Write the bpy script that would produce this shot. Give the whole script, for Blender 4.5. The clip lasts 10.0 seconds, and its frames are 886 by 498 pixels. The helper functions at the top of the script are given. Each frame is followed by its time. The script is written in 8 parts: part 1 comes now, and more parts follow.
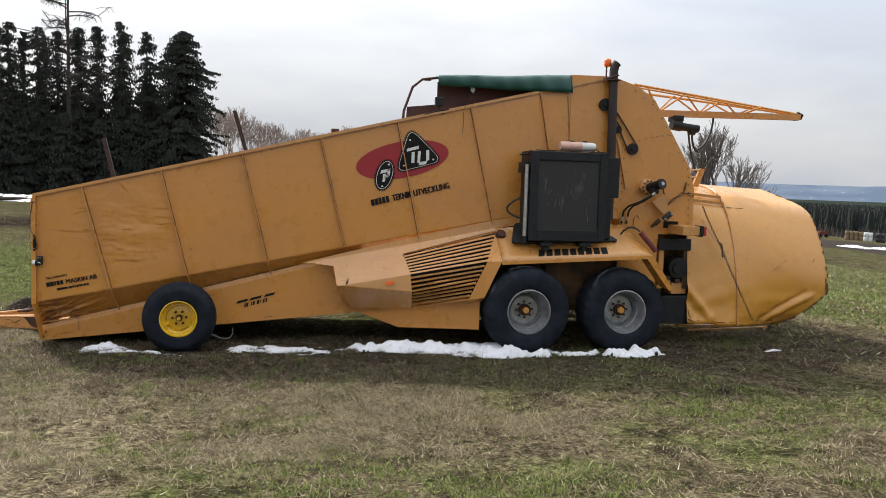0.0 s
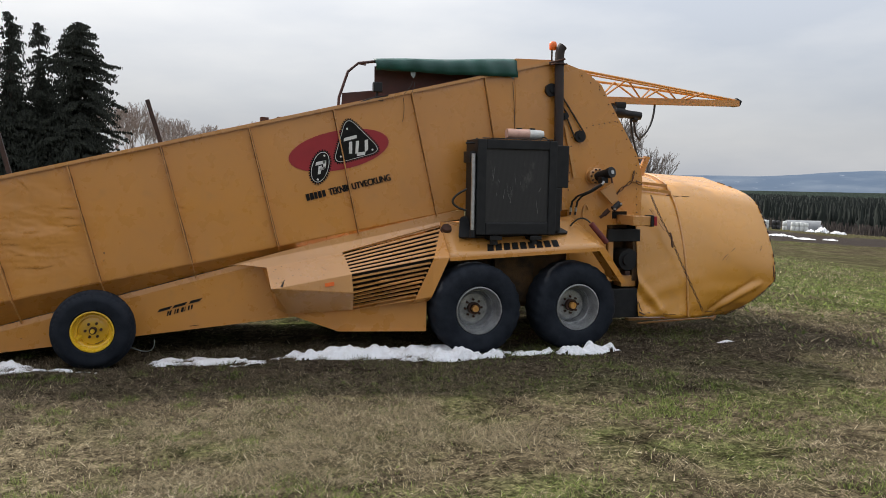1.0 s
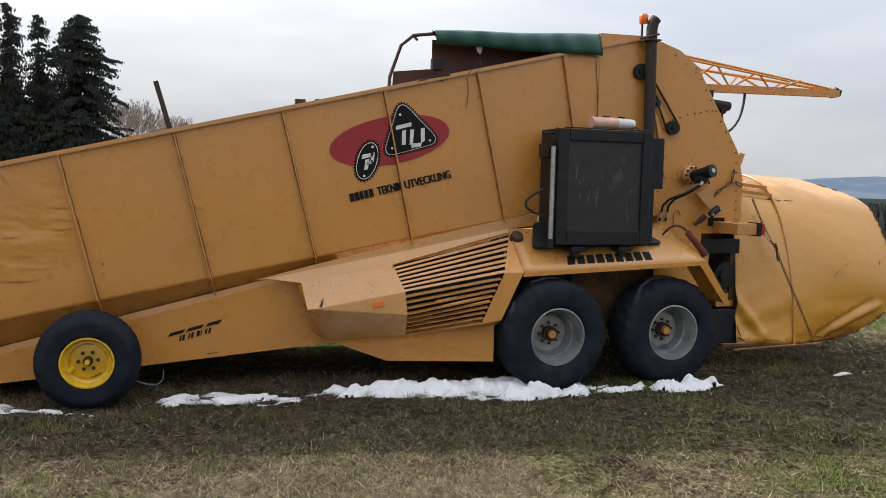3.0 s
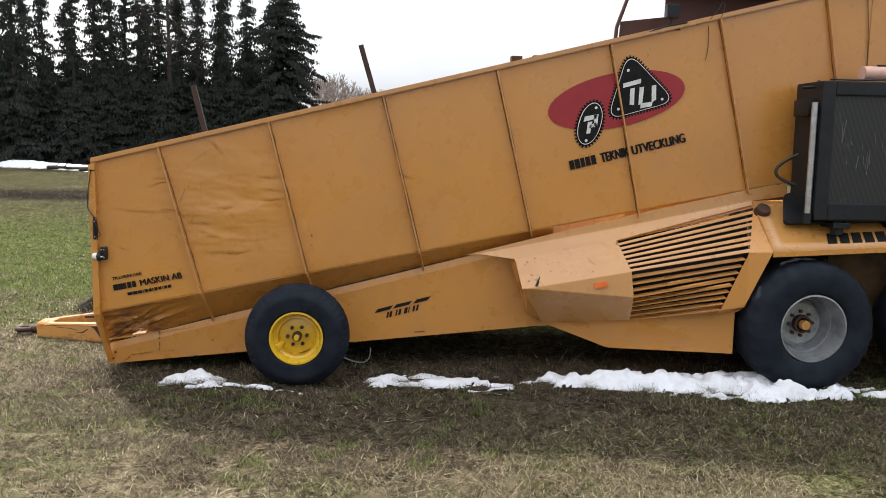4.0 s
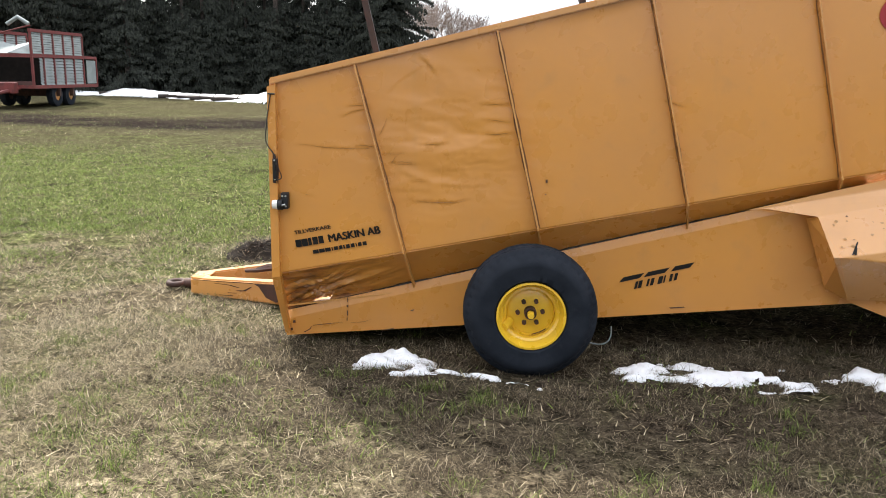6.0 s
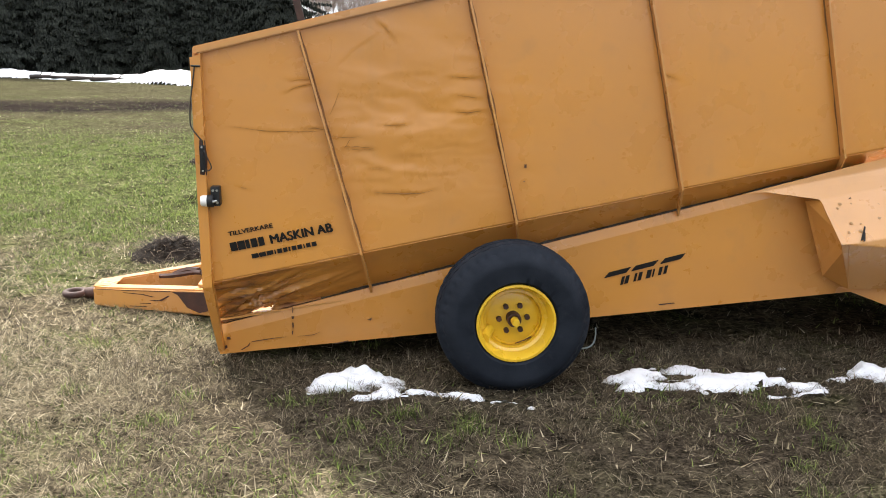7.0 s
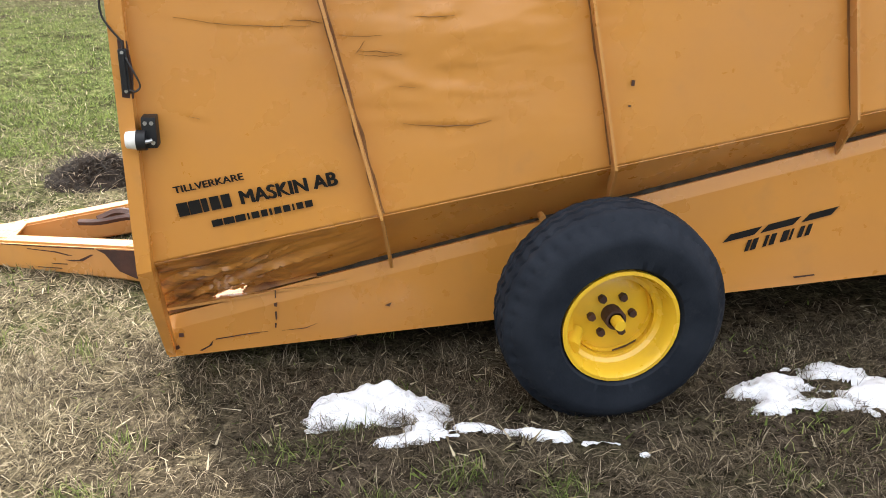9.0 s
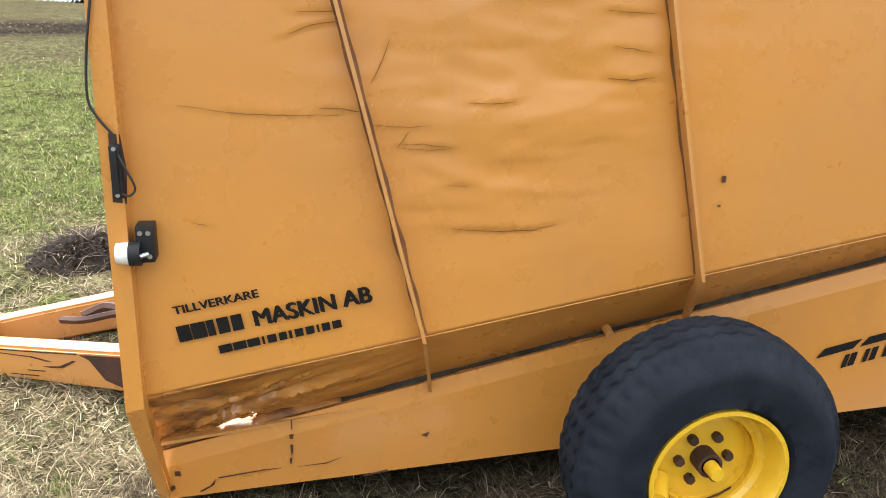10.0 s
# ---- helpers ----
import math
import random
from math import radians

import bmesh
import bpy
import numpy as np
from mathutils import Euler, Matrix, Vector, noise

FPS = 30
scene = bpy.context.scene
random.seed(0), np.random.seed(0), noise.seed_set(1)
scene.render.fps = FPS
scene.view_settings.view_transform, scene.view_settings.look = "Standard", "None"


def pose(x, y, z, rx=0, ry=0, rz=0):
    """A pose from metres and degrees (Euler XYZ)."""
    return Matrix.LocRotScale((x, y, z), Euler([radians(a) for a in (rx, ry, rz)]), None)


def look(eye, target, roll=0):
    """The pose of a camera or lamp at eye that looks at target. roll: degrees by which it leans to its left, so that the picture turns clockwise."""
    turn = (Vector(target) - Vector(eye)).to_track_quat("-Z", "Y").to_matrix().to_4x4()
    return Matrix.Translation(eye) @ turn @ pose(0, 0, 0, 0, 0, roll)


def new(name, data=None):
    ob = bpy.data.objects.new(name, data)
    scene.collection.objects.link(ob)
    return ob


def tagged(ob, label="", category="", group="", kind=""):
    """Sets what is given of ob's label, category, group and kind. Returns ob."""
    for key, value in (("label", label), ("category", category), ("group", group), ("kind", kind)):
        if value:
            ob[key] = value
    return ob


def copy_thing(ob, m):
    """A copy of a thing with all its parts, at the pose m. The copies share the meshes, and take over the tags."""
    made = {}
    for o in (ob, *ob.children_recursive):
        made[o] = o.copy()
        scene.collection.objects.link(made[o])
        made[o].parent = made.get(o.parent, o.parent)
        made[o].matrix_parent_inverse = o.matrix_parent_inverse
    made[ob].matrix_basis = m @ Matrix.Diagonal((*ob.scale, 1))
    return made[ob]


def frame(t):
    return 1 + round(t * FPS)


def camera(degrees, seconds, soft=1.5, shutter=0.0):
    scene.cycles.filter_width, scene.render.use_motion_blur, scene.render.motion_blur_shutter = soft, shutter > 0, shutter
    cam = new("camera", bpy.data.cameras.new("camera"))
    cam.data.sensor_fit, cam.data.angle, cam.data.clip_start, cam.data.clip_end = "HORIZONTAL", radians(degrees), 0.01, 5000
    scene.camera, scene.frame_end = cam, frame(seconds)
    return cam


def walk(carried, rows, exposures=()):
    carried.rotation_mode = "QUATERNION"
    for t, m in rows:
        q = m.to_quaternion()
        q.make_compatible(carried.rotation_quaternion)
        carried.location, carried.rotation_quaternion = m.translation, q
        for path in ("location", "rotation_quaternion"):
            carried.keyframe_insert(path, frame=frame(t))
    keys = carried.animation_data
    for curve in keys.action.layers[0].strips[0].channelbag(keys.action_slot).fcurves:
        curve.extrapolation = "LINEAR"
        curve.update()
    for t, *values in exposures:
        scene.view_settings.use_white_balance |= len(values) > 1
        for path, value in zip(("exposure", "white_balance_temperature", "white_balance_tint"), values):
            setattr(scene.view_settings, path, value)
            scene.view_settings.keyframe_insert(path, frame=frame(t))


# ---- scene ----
cam = camera(57.2, 10.0, soft=0.9)
PATH = [
    (0, (1.258, -10.767, 2.219), (1.644, -8.812, 2.052), 1.8),
    (0.5, (1.062, -10.359, 2.222), (1.621, -8.444, 2.073), 1.8),
    (1, (1.034, -9.96, 2.158), (1.629, -8.059, 1.985), 0.9),
    (1.5, (1.009, -9.509, 2.178), (1.628, -7.615, 2.0), 0.8),
    (2, (0.962, -9.002, 2.142), (1.702, -7.153, 1.96), 1.4),
    (2.2, (0.966, -8.826, 2.148), (1.725, -6.985, 1.97), 0.9),
    (3.3, (0.822, -7.79, 2.085), (1.307, -5.858, 1.904), 1.6),
    (3.5, (0.807, -7.646, 2.103), (1.212, -5.698, 1.9), 1.6),
    (4, (0.692, -7.215, 2.052), (0.85, -5.237, 1.801), 0.9),
    (4.5, (0.499, -6.745, 2.046), (0.472, -4.768, 1.745), 0.4),
    (5, (0.183, -6.322, 2.013), (0.089, -4.358, 1.649), 0.7),
    (5.2, (0.095, -6.185, 1.998), (-0.026, -4.225, 1.618), 0.7),
    (6.3, (-0.626, -5.238, 1.938), (-0.585, -3.284, 1.516), 1.5),
    (6.5, (-0.722, -5.073, 1.943), (-0.597, -3.122, 1.522), 1.8),
    (7, (-0.863, -4.691, 1.877), (-0.663, -2.756, 1.414), 0.8),
    (7.5, (-1.023, -4.227, 1.87), (-0.813, -2.306, 1.354), 0.9),
    (8, (-1.142, -3.762, 1.849), (-0.892, -1.857, 1.297), 1.1),
    (8.5, (-1.129, -3.333, 1.813), (-0.85, -1.459, 1.172), 0.8),
    (9, (-1.123, -2.972, 1.798), (-0.81, -1.142, 1.053), 1.8),
    (9.5, (-1.203, -2.62, 1.774), (-0.855, -0.805, 1.01), 2.7),
    (10, (-1.235, -2.366, 1.832), (-0.897, -0.498, 1.201), 2.0),
]
walk(cam, [(t, look(eye, target, roll)) for t, eye, target, roll in PATH],
     exposures=[(0, 0.02), (0.5, -0.20), (1.0, -0.18), (1.5, -0.12), (2.2, -0.04), (3.5, 0.0), (4.0, 0.38), (4.5, 0.46), (5.0, 0.62), (5.2, 0.66), (7, 0.86), (8.5, 0.98), (9, 1.04), (10, 1.24)])

# ---- world and sun ----
SUN_DIR = Vector((-0.54, 0.84, 1.01)).normalized()
sky_world = bpy.data.worlds.new("sky")
scene.world = sky_world
sky_world.use_nodes = True
wn, wl = sky_world.node_tree.nodes, sky_world.node_tree.links
wn.clear()
w_out, w_bg, w_sky = wn.new("ShaderNodeOutputWorld"), wn.new("ShaderNodeBackground"), wn.new("ShaderNodeTexSky")
w_sky.sky_type, w_sky.sun_disc = "NISHITA", False
w_sky.sun_elevation = math.asin(SUN_DIR.z)
w_sky.sun_rotation = math.atan2(SUN_DIR.x, SUN_DIR.y)
w_sky.air_density, w_sky.dust_density = 1.0, 3.0
w_co, w_noise, w_ramp, w_mix = wn.new("ShaderNodeTexCoord"), wn.new("ShaderNodeTexNoise"), wn.new("ShaderNodeValToRGB"), wn.new("ShaderNodeMix")
w_map = wn.new("ShaderNodeMapping")
w_map.inputs["Scale"].default_value = (1.0, 1.0, 3.5)
w_noise.inputs["Scale"].default_value, w_noise.inputs["Detail"].default_value = 2.2, 6.0
# a veil of high cloud, thinner and thicker
w_ramp.color_ramp.elements[0].position, w_ramp.color_ramp.elements[0].color = 0.34, (5.5, 5.85, 6.5, 1)
w_ramp.color_ramp.elements[1].position, w_ramp.color_ramp.elements[1].color = 0.66, (8.1, 8.1, 8.15, 1)
w_mix.data_type = "RGBA"
w_mix.inputs["Factor"].default_value = 0.84
wl.new(w_co.outputs["Generated"], w_map.inputs["Vector"])
wl.new(w_map.outputs["Vector"], w_noise.inputs["Vector"])
wl.new(w_noise.outputs["Fac"], w_ramp.inputs["Fac"])
wl.new(w_sky.outputs["Color"], w_mix.inputs["A"])
wl.new(w_ramp.outputs["Color"], w_mix.inputs["B"])
# an overcast sky is brighter overhead than at the horizon
w_sep, w_up, w_gain = wn.new("ShaderNodeSeparateXYZ"), wn.new("ShaderNodeMapRange"), wn.new("ShaderNodeVectorMath")
w_up.inputs["From Min"].default_value, w_up.inputs["From Max"].default_value = 0.05, 1.0
w_up.inputs["To Min"].default_value, w_up.inputs["To Max"].default_value = 1.0, 3.2
w_gain.operation = "SCALE"
wl.new(w_co.outputs["Generated"], w_sep.inputs[0])
wl.new(w_sep.outputs["Z"], w_up.inputs["Value"])
# and brighter towards the veiled sun than away from it
w_side, w_mul = wn.new("ShaderNodeMapRange"), wn.new("ShaderNodeMath")
w_side.inputs["From Min"].default_value, w_side.inputs["From Max"].default_value = -0.9, 0.7
w_side.inputs["To Min"].default_value, w_side.inputs["To Max"].default_value = 0.82, 1.10
w_mul.operation = "MULTIPLY"
wl.new(w_sep.outputs["Y"], w_side.inputs["Value"])
wl.new(w_up.outputs["Result"], w_mul.inputs[0])
wl.new(w_side.outputs["Result"], w_mul.inputs[1])
wl.new(w_mix.outputs["Result"], w_gain.inputs[0])
wl.new(w_mul.outputs[0], w_gain.inputs["Scale"])
wl.new(w_gain.outputs["Vector"], w_bg.inputs["Color"])
wl.new(w_bg.outputs["Background"], w_out.inputs["Surface"])
w_bg.inputs["Strength"].default_value = 0.095
sun = new("sun", bpy.data.lights.new("sun", "SUN"))
sun.data.energy, sun.data.angle, sun.data.color = 5.0, radians(2.5), (1.0, 0.95, 0.87)
sun.matrix_world = look(SUN_DIR * 60, (0, 0, 0))

# ---- materials ----
def shader(name, rough=0.6, metal=0.0):
    m = bpy.data.materials.new(name)
    m.use_nodes = True
    n, l = m.node_tree.nodes, m.node_tree.links
    b = n["Principled BSDF"]
    b.inputs["Roughness"].default_value, b.inputs["Metallic"].default_value = rough, metal
    return m, n, l, b


def noise_of(n, l, scale, detail=5.0, stretch=None, rough=0.55):
    co, tx = n.new("ShaderNodeTexCoord"), n.new("ShaderNodeTexNoise")
    tx.inputs["Scale"].default_value, tx.inputs["Detail"].default_value, tx.inputs["Roughness"].default_value = scale, detail, rough
    if stretch:
        mp = n.new("ShaderNodeMapping")
        mp.inputs["Scale"].default_value = stretch
        l.new(co.outputs["Object"], mp.inputs["Vector"])
        l.new(mp.outputs["Vector"], tx.inputs["Vector"])
    else:
        l.new(co.outputs["Object"], tx.inputs["Vector"])
    return tx.outputs["Fac"]


def ramp_of(n, l, fac, stops):
    r = n.new("ShaderNodeValToRGB")
    while len(r.color_ramp.elements) < len(stops):
        r.color_ramp.elements.new(0.5)
    for e, (p, c) in zip(r.color_ramp.elements, stops):
        e.position, e.color = p, ((c, c, c, 1) if isinstance(c, (int, float)) else (*c, 1))
    l.new(fac, r.inputs["Fac"])
    return r.outputs["Color"]


def mixed(n, l, a, b, fac, mode="MIX"):
    x = n.new("ShaderNodeMix")
    x.data_type, x.blend_type = "RGBA", mode
    for key, v in (("A", a), ("B", b)):
        if isinstance(v, tuple):
            x.inputs[key].default_value = (*v, 1)
        else:
            l.new(v, x.inputs[key])
    if isinstance(fac, (int, float)):
        x.inputs["Factor"].default_value = fac
    else:
        l.new(fac, x.inputs["Factor"])
    return x.outputs["Result"]


def bumped(n, l, b, fac, strength, distance):
    u = n.new("ShaderNodeBump")
    u.inputs["Strength"].default_value, u.inputs["Distance"].default_value = strength, distance
    l.new(fac, u.inputs["Height"])
    l.new(u.outputs["Normal"], b.inputs["Normal"])


def plain(name, a, b, scale=6.0, rough=0.6, metal=0.0, bump=0.15, dist=0.003, grime=None, grime_at=(0.62, 0.8), spec=0.5):
    """Two close tones, fine grain, and if wanted patches of grime."""
    m, n, l, s = shader(name, rough, metal)
    s.inputs["Specular IOR Level"].default_value = spec
    big, fine = noise_of(n, l, scale), noise_of(n, l, scale * 14, 3.0)
    col = mixed(n, l, a, b, ramp_of(n, l, big, [(0.35, 0.0), (0.65, 1.0)]))
    col = mixed(n, l, col, ramp_of(n, l, fine, [(0.3, 0.82), (0.7, 1.0)]), 0.5, "MULTIPLY")
    if grime:
        g = noise_of(n, l, scale * 2.3, 8.0, rough=0.7)
        col = mixed(n, l, col, grime, ramp_of(n, l, g, [(grime_at[0], 0.0), (grime_at[1], 1.0)]))
    l.new(col, s.inputs["Base Color"])
    l.new(ramp_of(n, l, fine, [(0.2, max(rough - 0.12, 0.02)), (0.8, min(rough + 0.12, 1.0))]), s.inputs["Roughness"])
    if bump:
        bumped(n, l, s, fine, bump, dist)
    return m


def yellow_paint(name, tint=(0.565, 0.243, 0.041), rust=0.70, scratch=True):
    m, n, l, s = shader(name, 0.36)
    s.inputs["Specular IOR Level"].default_value = 0.85
    big, mid, fine = noise_of(n, l, 0.9), noise_of(n, l, 4.5, 6.0), noise_of(n, l, 90.0, 2.0)
    dull = tuple(c * k for c, k in zip(tint, (0.91, 0.94, 1.35)))
    col = mixed(n, l, tint, dull, ramp_of(n, l, big, [(0.35, 0.0), (0.65, 1.0)]))
    streak = noise_of(n, l, 7.0, 4.0, (1.0, 1.0, 0.12))
    col = mixed(n, l, col, (0.36, 0.19, 0.06), ramp_of(n, l, streak, [(0.62, 0.0), (0.85, 0.35)]))
    col = mixed(n, l, col, (0.32, 0.17, 0.06), ramp_of(n, l, mid, [(0.60, 0.0), (0.85, 0.45)]))
    if scratch:
        sc = noise_of(n, l, 9.0, 9.0, (1.0, 1.0, 2.2), 0.72)
        col = mixed(n, l, col, (0.055, 0.025, 0.016), ramp_of(n, l, sc, [(rust, 0.0), (rust + 0.05, 0.9)]))
    l.new(col, s.inputs["Base Color"])
    l.new(ramp_of(n, l, mid, [(0.3, 0.22), (0.7, 0.38)]), s.inputs["Roughness"])
    bumped(n, l, s, fine, 0.06, 0.001)
    return m


YELLOW = yellow_paint("yellow_paint", rust=0.735)
YELLOW_WORN = yellow_paint("worn_yellow_paint", (0.54, 0.255, 0.060), rust=0.68)
YELLOW_FRESH = yellow_paint("bright_yellow_paint", (0.76, 0.46, 0.022), rust=0.74)
TUNNEL_PAINT = yellow_paint("tunnel_yellow_paint", (0.60, 0.275, 0.034), rust=0.70)
GAP_BROWN = plain("gap_brown_paint", (0.36, 0.15, 0.03), (0.10, 0.035, 0.02), 9.0, 0.6, grime=(0.02, 0.008, 0.006), bump=0.5, dist=0.006)
SEAM_SHADE = plain("seam_shade_brown", (0.24, 0.105, 0.028), (0.13, 0.052, 0.018), 11.0, 0.6, bump=0.2)
RUST = plain("rusty_steel", (0.075, 0.03, 0.018), (0.035, 0.016, 0.012), 8.0, 0.75, bump=0.4)
PIPE_RUST = plain("sooty_rusty_steel", (0.038, 0.022, 0.019), (0.020, 0.014, 0.014), 9.0, 0.7, bump=0.4)
RUST_RED = plain("red_brown_paint", (0.075, 0.026, 0.020), (0.045, 0.019, 0.016), 3.0, 0.6)
RUBBER = plain("tyre_rubber", (0.010, 0.013, 0.019), (0.018, 0.022, 0.030), 7.0, 0.7, grime=(0.034, 0.036, 0.040), grime_at=(0.58, 0.95), bump=0.3, spec=0.12)
STEEL = plain("grey_rim_paint", (0.44, 0.45, 0.46), (0.28, 0.29, 0.30), 10.0, 0.33, metal=0.6, grime=(0.14, 0.12, 0.10))
CHROME = plain("dull_pipe_steel", (0.55, 0.56, 0.57), (0.40, 0.40, 0.40), 14.0, 0.35, metal=0.8)
BLACK = plain("black_steel", (0.009, 0.010, 0.012), (0.016, 0.017, 0.019), 9.0, 0.5, grime=(0.03, 0.028, 0.026), grime_at=(0.66, 0.95), spec=0.3)
GROOVE_GREY = plain("grey_groove_tone", (0.085, 0.080, 0.068), (0.045, 0.042, 0.036), 30.0, 0.95, grime=(0.12, 0.115, 0.10), grime_at=(0.60, 0.85), bump=0.8, dist=0.006, spec=0.05)
# near-black paint that stands in for shade inside and under things
DARK = plain("inside_shade", (0.008, 0.007, 0.006), (0.014, 0.012, 0.010), 5.0, 0.85, spec=0.15)
HOSE = plain("black_hose_rubber", (0.012, 0.012, 0.013), (0.02, 0.02, 0.02), 20.0, 0.45)
TARP = plain("green_tarpaulin", (0.006, 0.075, 0.055), (0.008, 0.055, 0.045), 3.0, 0.5, bump=0.2, dist=0.01)
WHITE_PLASTIC = plain("white_plastic", (0.78, 0.78, 0.76), (0.66, 0.66, 0.63), 20.0, 0.35)
TANK = plain("milky_pink_plastic", (0.72, 0.45, 0.36), (0.62, 0.36, 0.28), 16.0, 0.35)
INK = plain("black_lettering", (0.008, 0.008, 0.008), (0.014, 0.013, 0.012), 20.0, 0.6, bump=0.0, spec=0.15)
RED_FILM = plain("red_film", (0.34, 0.018, 0.026), (0.29, 0.016, 0.022), 5.0, 0.42, bump=0.0)
WHITE_FILM = plain("white_film", (0.75, 0.75, 0.73), (0.62, 0.62, 0.6), 12.0, 0.45, bump=0.0)
ORANGE = plain("orange_lens", (0.85, 0.16, 0.01), (0.75, 0.12, 0.01), 20.0, 0.25, bump=0.0)
RED_PAINT = plain("faded_red_paint", (0.19, 0.048, 0.045), (0.12, 0.042, 0.040), 5.0, 0.7, grime=(0.09, 0.05, 0.045), spec=0.2)
GALV = plain("galvanised_slats", (0.27, 0.31, 0.31), (0.19, 0.22, 0.22), 2.5, 0.6, metal=0.1, grime=(0.16, 0.13, 0.11))
CREASE_SHADE = plain("crease_shade", (0.17, 0.075, 0.022), (0.30, 0.125, 0.028), 40.0, 0.7, bump=0.0)
PALE_SCRAPE = plain("scraped_metal", (0.16, 0.16, 0.155), (0.09, 0.09, 0.088), 30.0, 0.5, bump=0.0)
# muddy paint of the pump bay; in the wheel bay it stands for shade
MUD_SHADE = plain("muddy_shaded_paint", (0.16, 0.085, 0.028), (0.055, 0.036, 0.02), 4.0, 0.85, grime=(0.03, 0.022, 0.015), bump=0.5, dist=0.01)
SCUFF = plain("scuffed_paint", (0.27, 0.15, 0.06), (0.36, 0.19, 0.065), 30.0, 0.6, bump=0.0)
GREY_TUBE = plain("black_pole_paint", (0.035, 0.03, 0.032), (0.06, 0.045, 0.045), 12.0, 0.6)

# ---- building tools ----
def thing(name, label, category, place=(0, 0, 0), group="", kind=""):
    ob = new(name)
    ob.location = place
    ob.empty_display_size = 0.2
    return tagged(ob, label, category, group, kind)


def mesh_of(name, bm, mat, smooth=None):
    bmesh.ops.recalc_face_normals(bm, faces=bm.faces[:])
    me = bpy.data.meshes.new(name)
    bm.to_mesh(me)
    bm.free()
    me.materials.append(mat)
    if smooth is not None:
        me.polygons.foreach_set("use_smooth", [True] * len(me.polygons))
        if smooth < 180:
            me.set_sharp_from_angle(angle=radians(smooth))
    return me


def part(name, bm, mat, parent, label="", smooth=None):
    """One mesh object under a thing or a part, its points given in the world."""
    me = mesh_of(name, bm, mat, smooth)
    ob = new(name, me)
    home, p = Vector(), parent
    while p is not None:
        home += p.location
        p = p.parent
    me.transform(Matrix.Translation(-home))
    ob.parent = parent
    return tagged(ob, label)


def solid(name, bm, mat, label, category, group="", kind="", smooth=None):
    ob = new(name, mesh_of(name, bm, mat, smooth))
    return tagged(ob, label, category, group, kind)


def box(bm, x0, x1, y0, y1, z0, z1, bevel=0.0):
    v = [bm.verts.new((x, y, z)) for x in (x0, x1) for y in (y0, y1) for z in (z0, z1)]
    fs = [bm.faces.new([v[i] for i in q]) for q in ((0, 1, 3, 2), (4, 6, 7, 5), (0, 4, 5, 1), (2, 3, 7, 6), (0, 2, 6, 4), (1, 5, 7, 3))]
    if bevel:
        es = list({e for f in fs for e in f.edges})
        bmesh.ops.bevel(bm, geom=es, offset=bevel, segments=2, affect="EDGES", profile=0.6)
    return v


def plate(bm, pts, t, along=None):
    """A flat or slightly folded sheet of thickness t with this outline."""
    p = [Vector(q) for q in pts]
    nrm = along
    if nrm is None:
        nrm = Vector()
        for a, b in zip(p, p[1:] + p[:1]):
            nrm += a.cross(b)
        nrm.normalize()
    nrm = Vector(nrm)
    a = [bm.verts.new(q + nrm * t / 2) for q in p]
    b = [bm.verts.new(q - nrm * t / 2) for q in p]
    bm.faces.new(a)
    bm.faces.new(b[::-1])
    for i in range(len(p)):
        j = (i + 1) % len(p)
        bm.faces.new((a[i], b[i], b[j], a[j]))


def tube(bm, pts, r, seg=8, r2=None, caps=True):
    p = [Vector(q) for q in pts]
    rings, up = [], None
    for i, q in enumerate(p):
        d = (p[min(i + 1, len(p) - 1)] - p[max(i - 1, 0)]).normalized()
        if up is None:
            up = d.orthogonal().normalized()
        up = (up - d * up.dot(d)).normalized()
        side = d.cross(up)
        rr = r if r2 is None else r + (r2 - r) * i / (len(p) - 1)
        rings.append([bm.verts.new(q + (up * math.cos(a) + side * math.sin(a)) * rr) for a in (2 * math.pi * k / seg for k in range(seg))])
    for a, b in zip(rings, rings[1:]):
        for k in range(seg):
            bm.faces.new((a[k], a[(k + 1) % seg], b[(k + 1) % seg], b[k]))
    if caps:
        bm.faces.new(rings[0][::-1])
        bm.faces.new(rings[-1])


def round_corners(pts, r, n=5):
    """The outline with its corners rounded."""
    cs, out = [Vector(p) for p in pts], []
    for i, p in enumerate(cs):
        a, b = (cs[i - 1] - p).normalized(), (cs[(i + 1) % len(cs)] - p).normalized()
        s, e = p + a * r, p + b * r
        for k in range(n + 1):
            t = k / n
            out.append(s * (1 - t) ** 2 + p * 2 * t * (1 - t) + e * t * t)
    return out


def arc(p, q, bow, n=10):
    """Points from p to q that sag by the vector bow."""
    p, q, bow = Vector(p), Vector(q), Vector(bow)
    return [p.lerp(q, i / n) + bow * (4 * (i / n) * (1 - i / n)) for i in range(n + 1)]


def lathe(bm, prof, centre, seg=48, wave=None):
    """prof: rows of radius and y. Turned about an axis along y through centre. wave(k, i): a factor on the radius."""
    cx, cy, cz = centre
    rings = []
    for i, (r, y) in enumerate(prof):
        ring = []
        for k in range(seg):
            a = 2 * math.pi * k / seg
            rr = r * (wave(k, i) if wave else 1.0)
            ring.append(bm.verts.new((cx + rr * math.cos(a), cy + y, cz + rr * math.sin(a))))
        rings.append(ring)
    for a, b in zip(rings, rings[1:]):
        for k in range(seg):
            bm.faces.new((a[k], a[(k + 1) % seg], b[(k + 1) % seg], b[k]))
    return rings


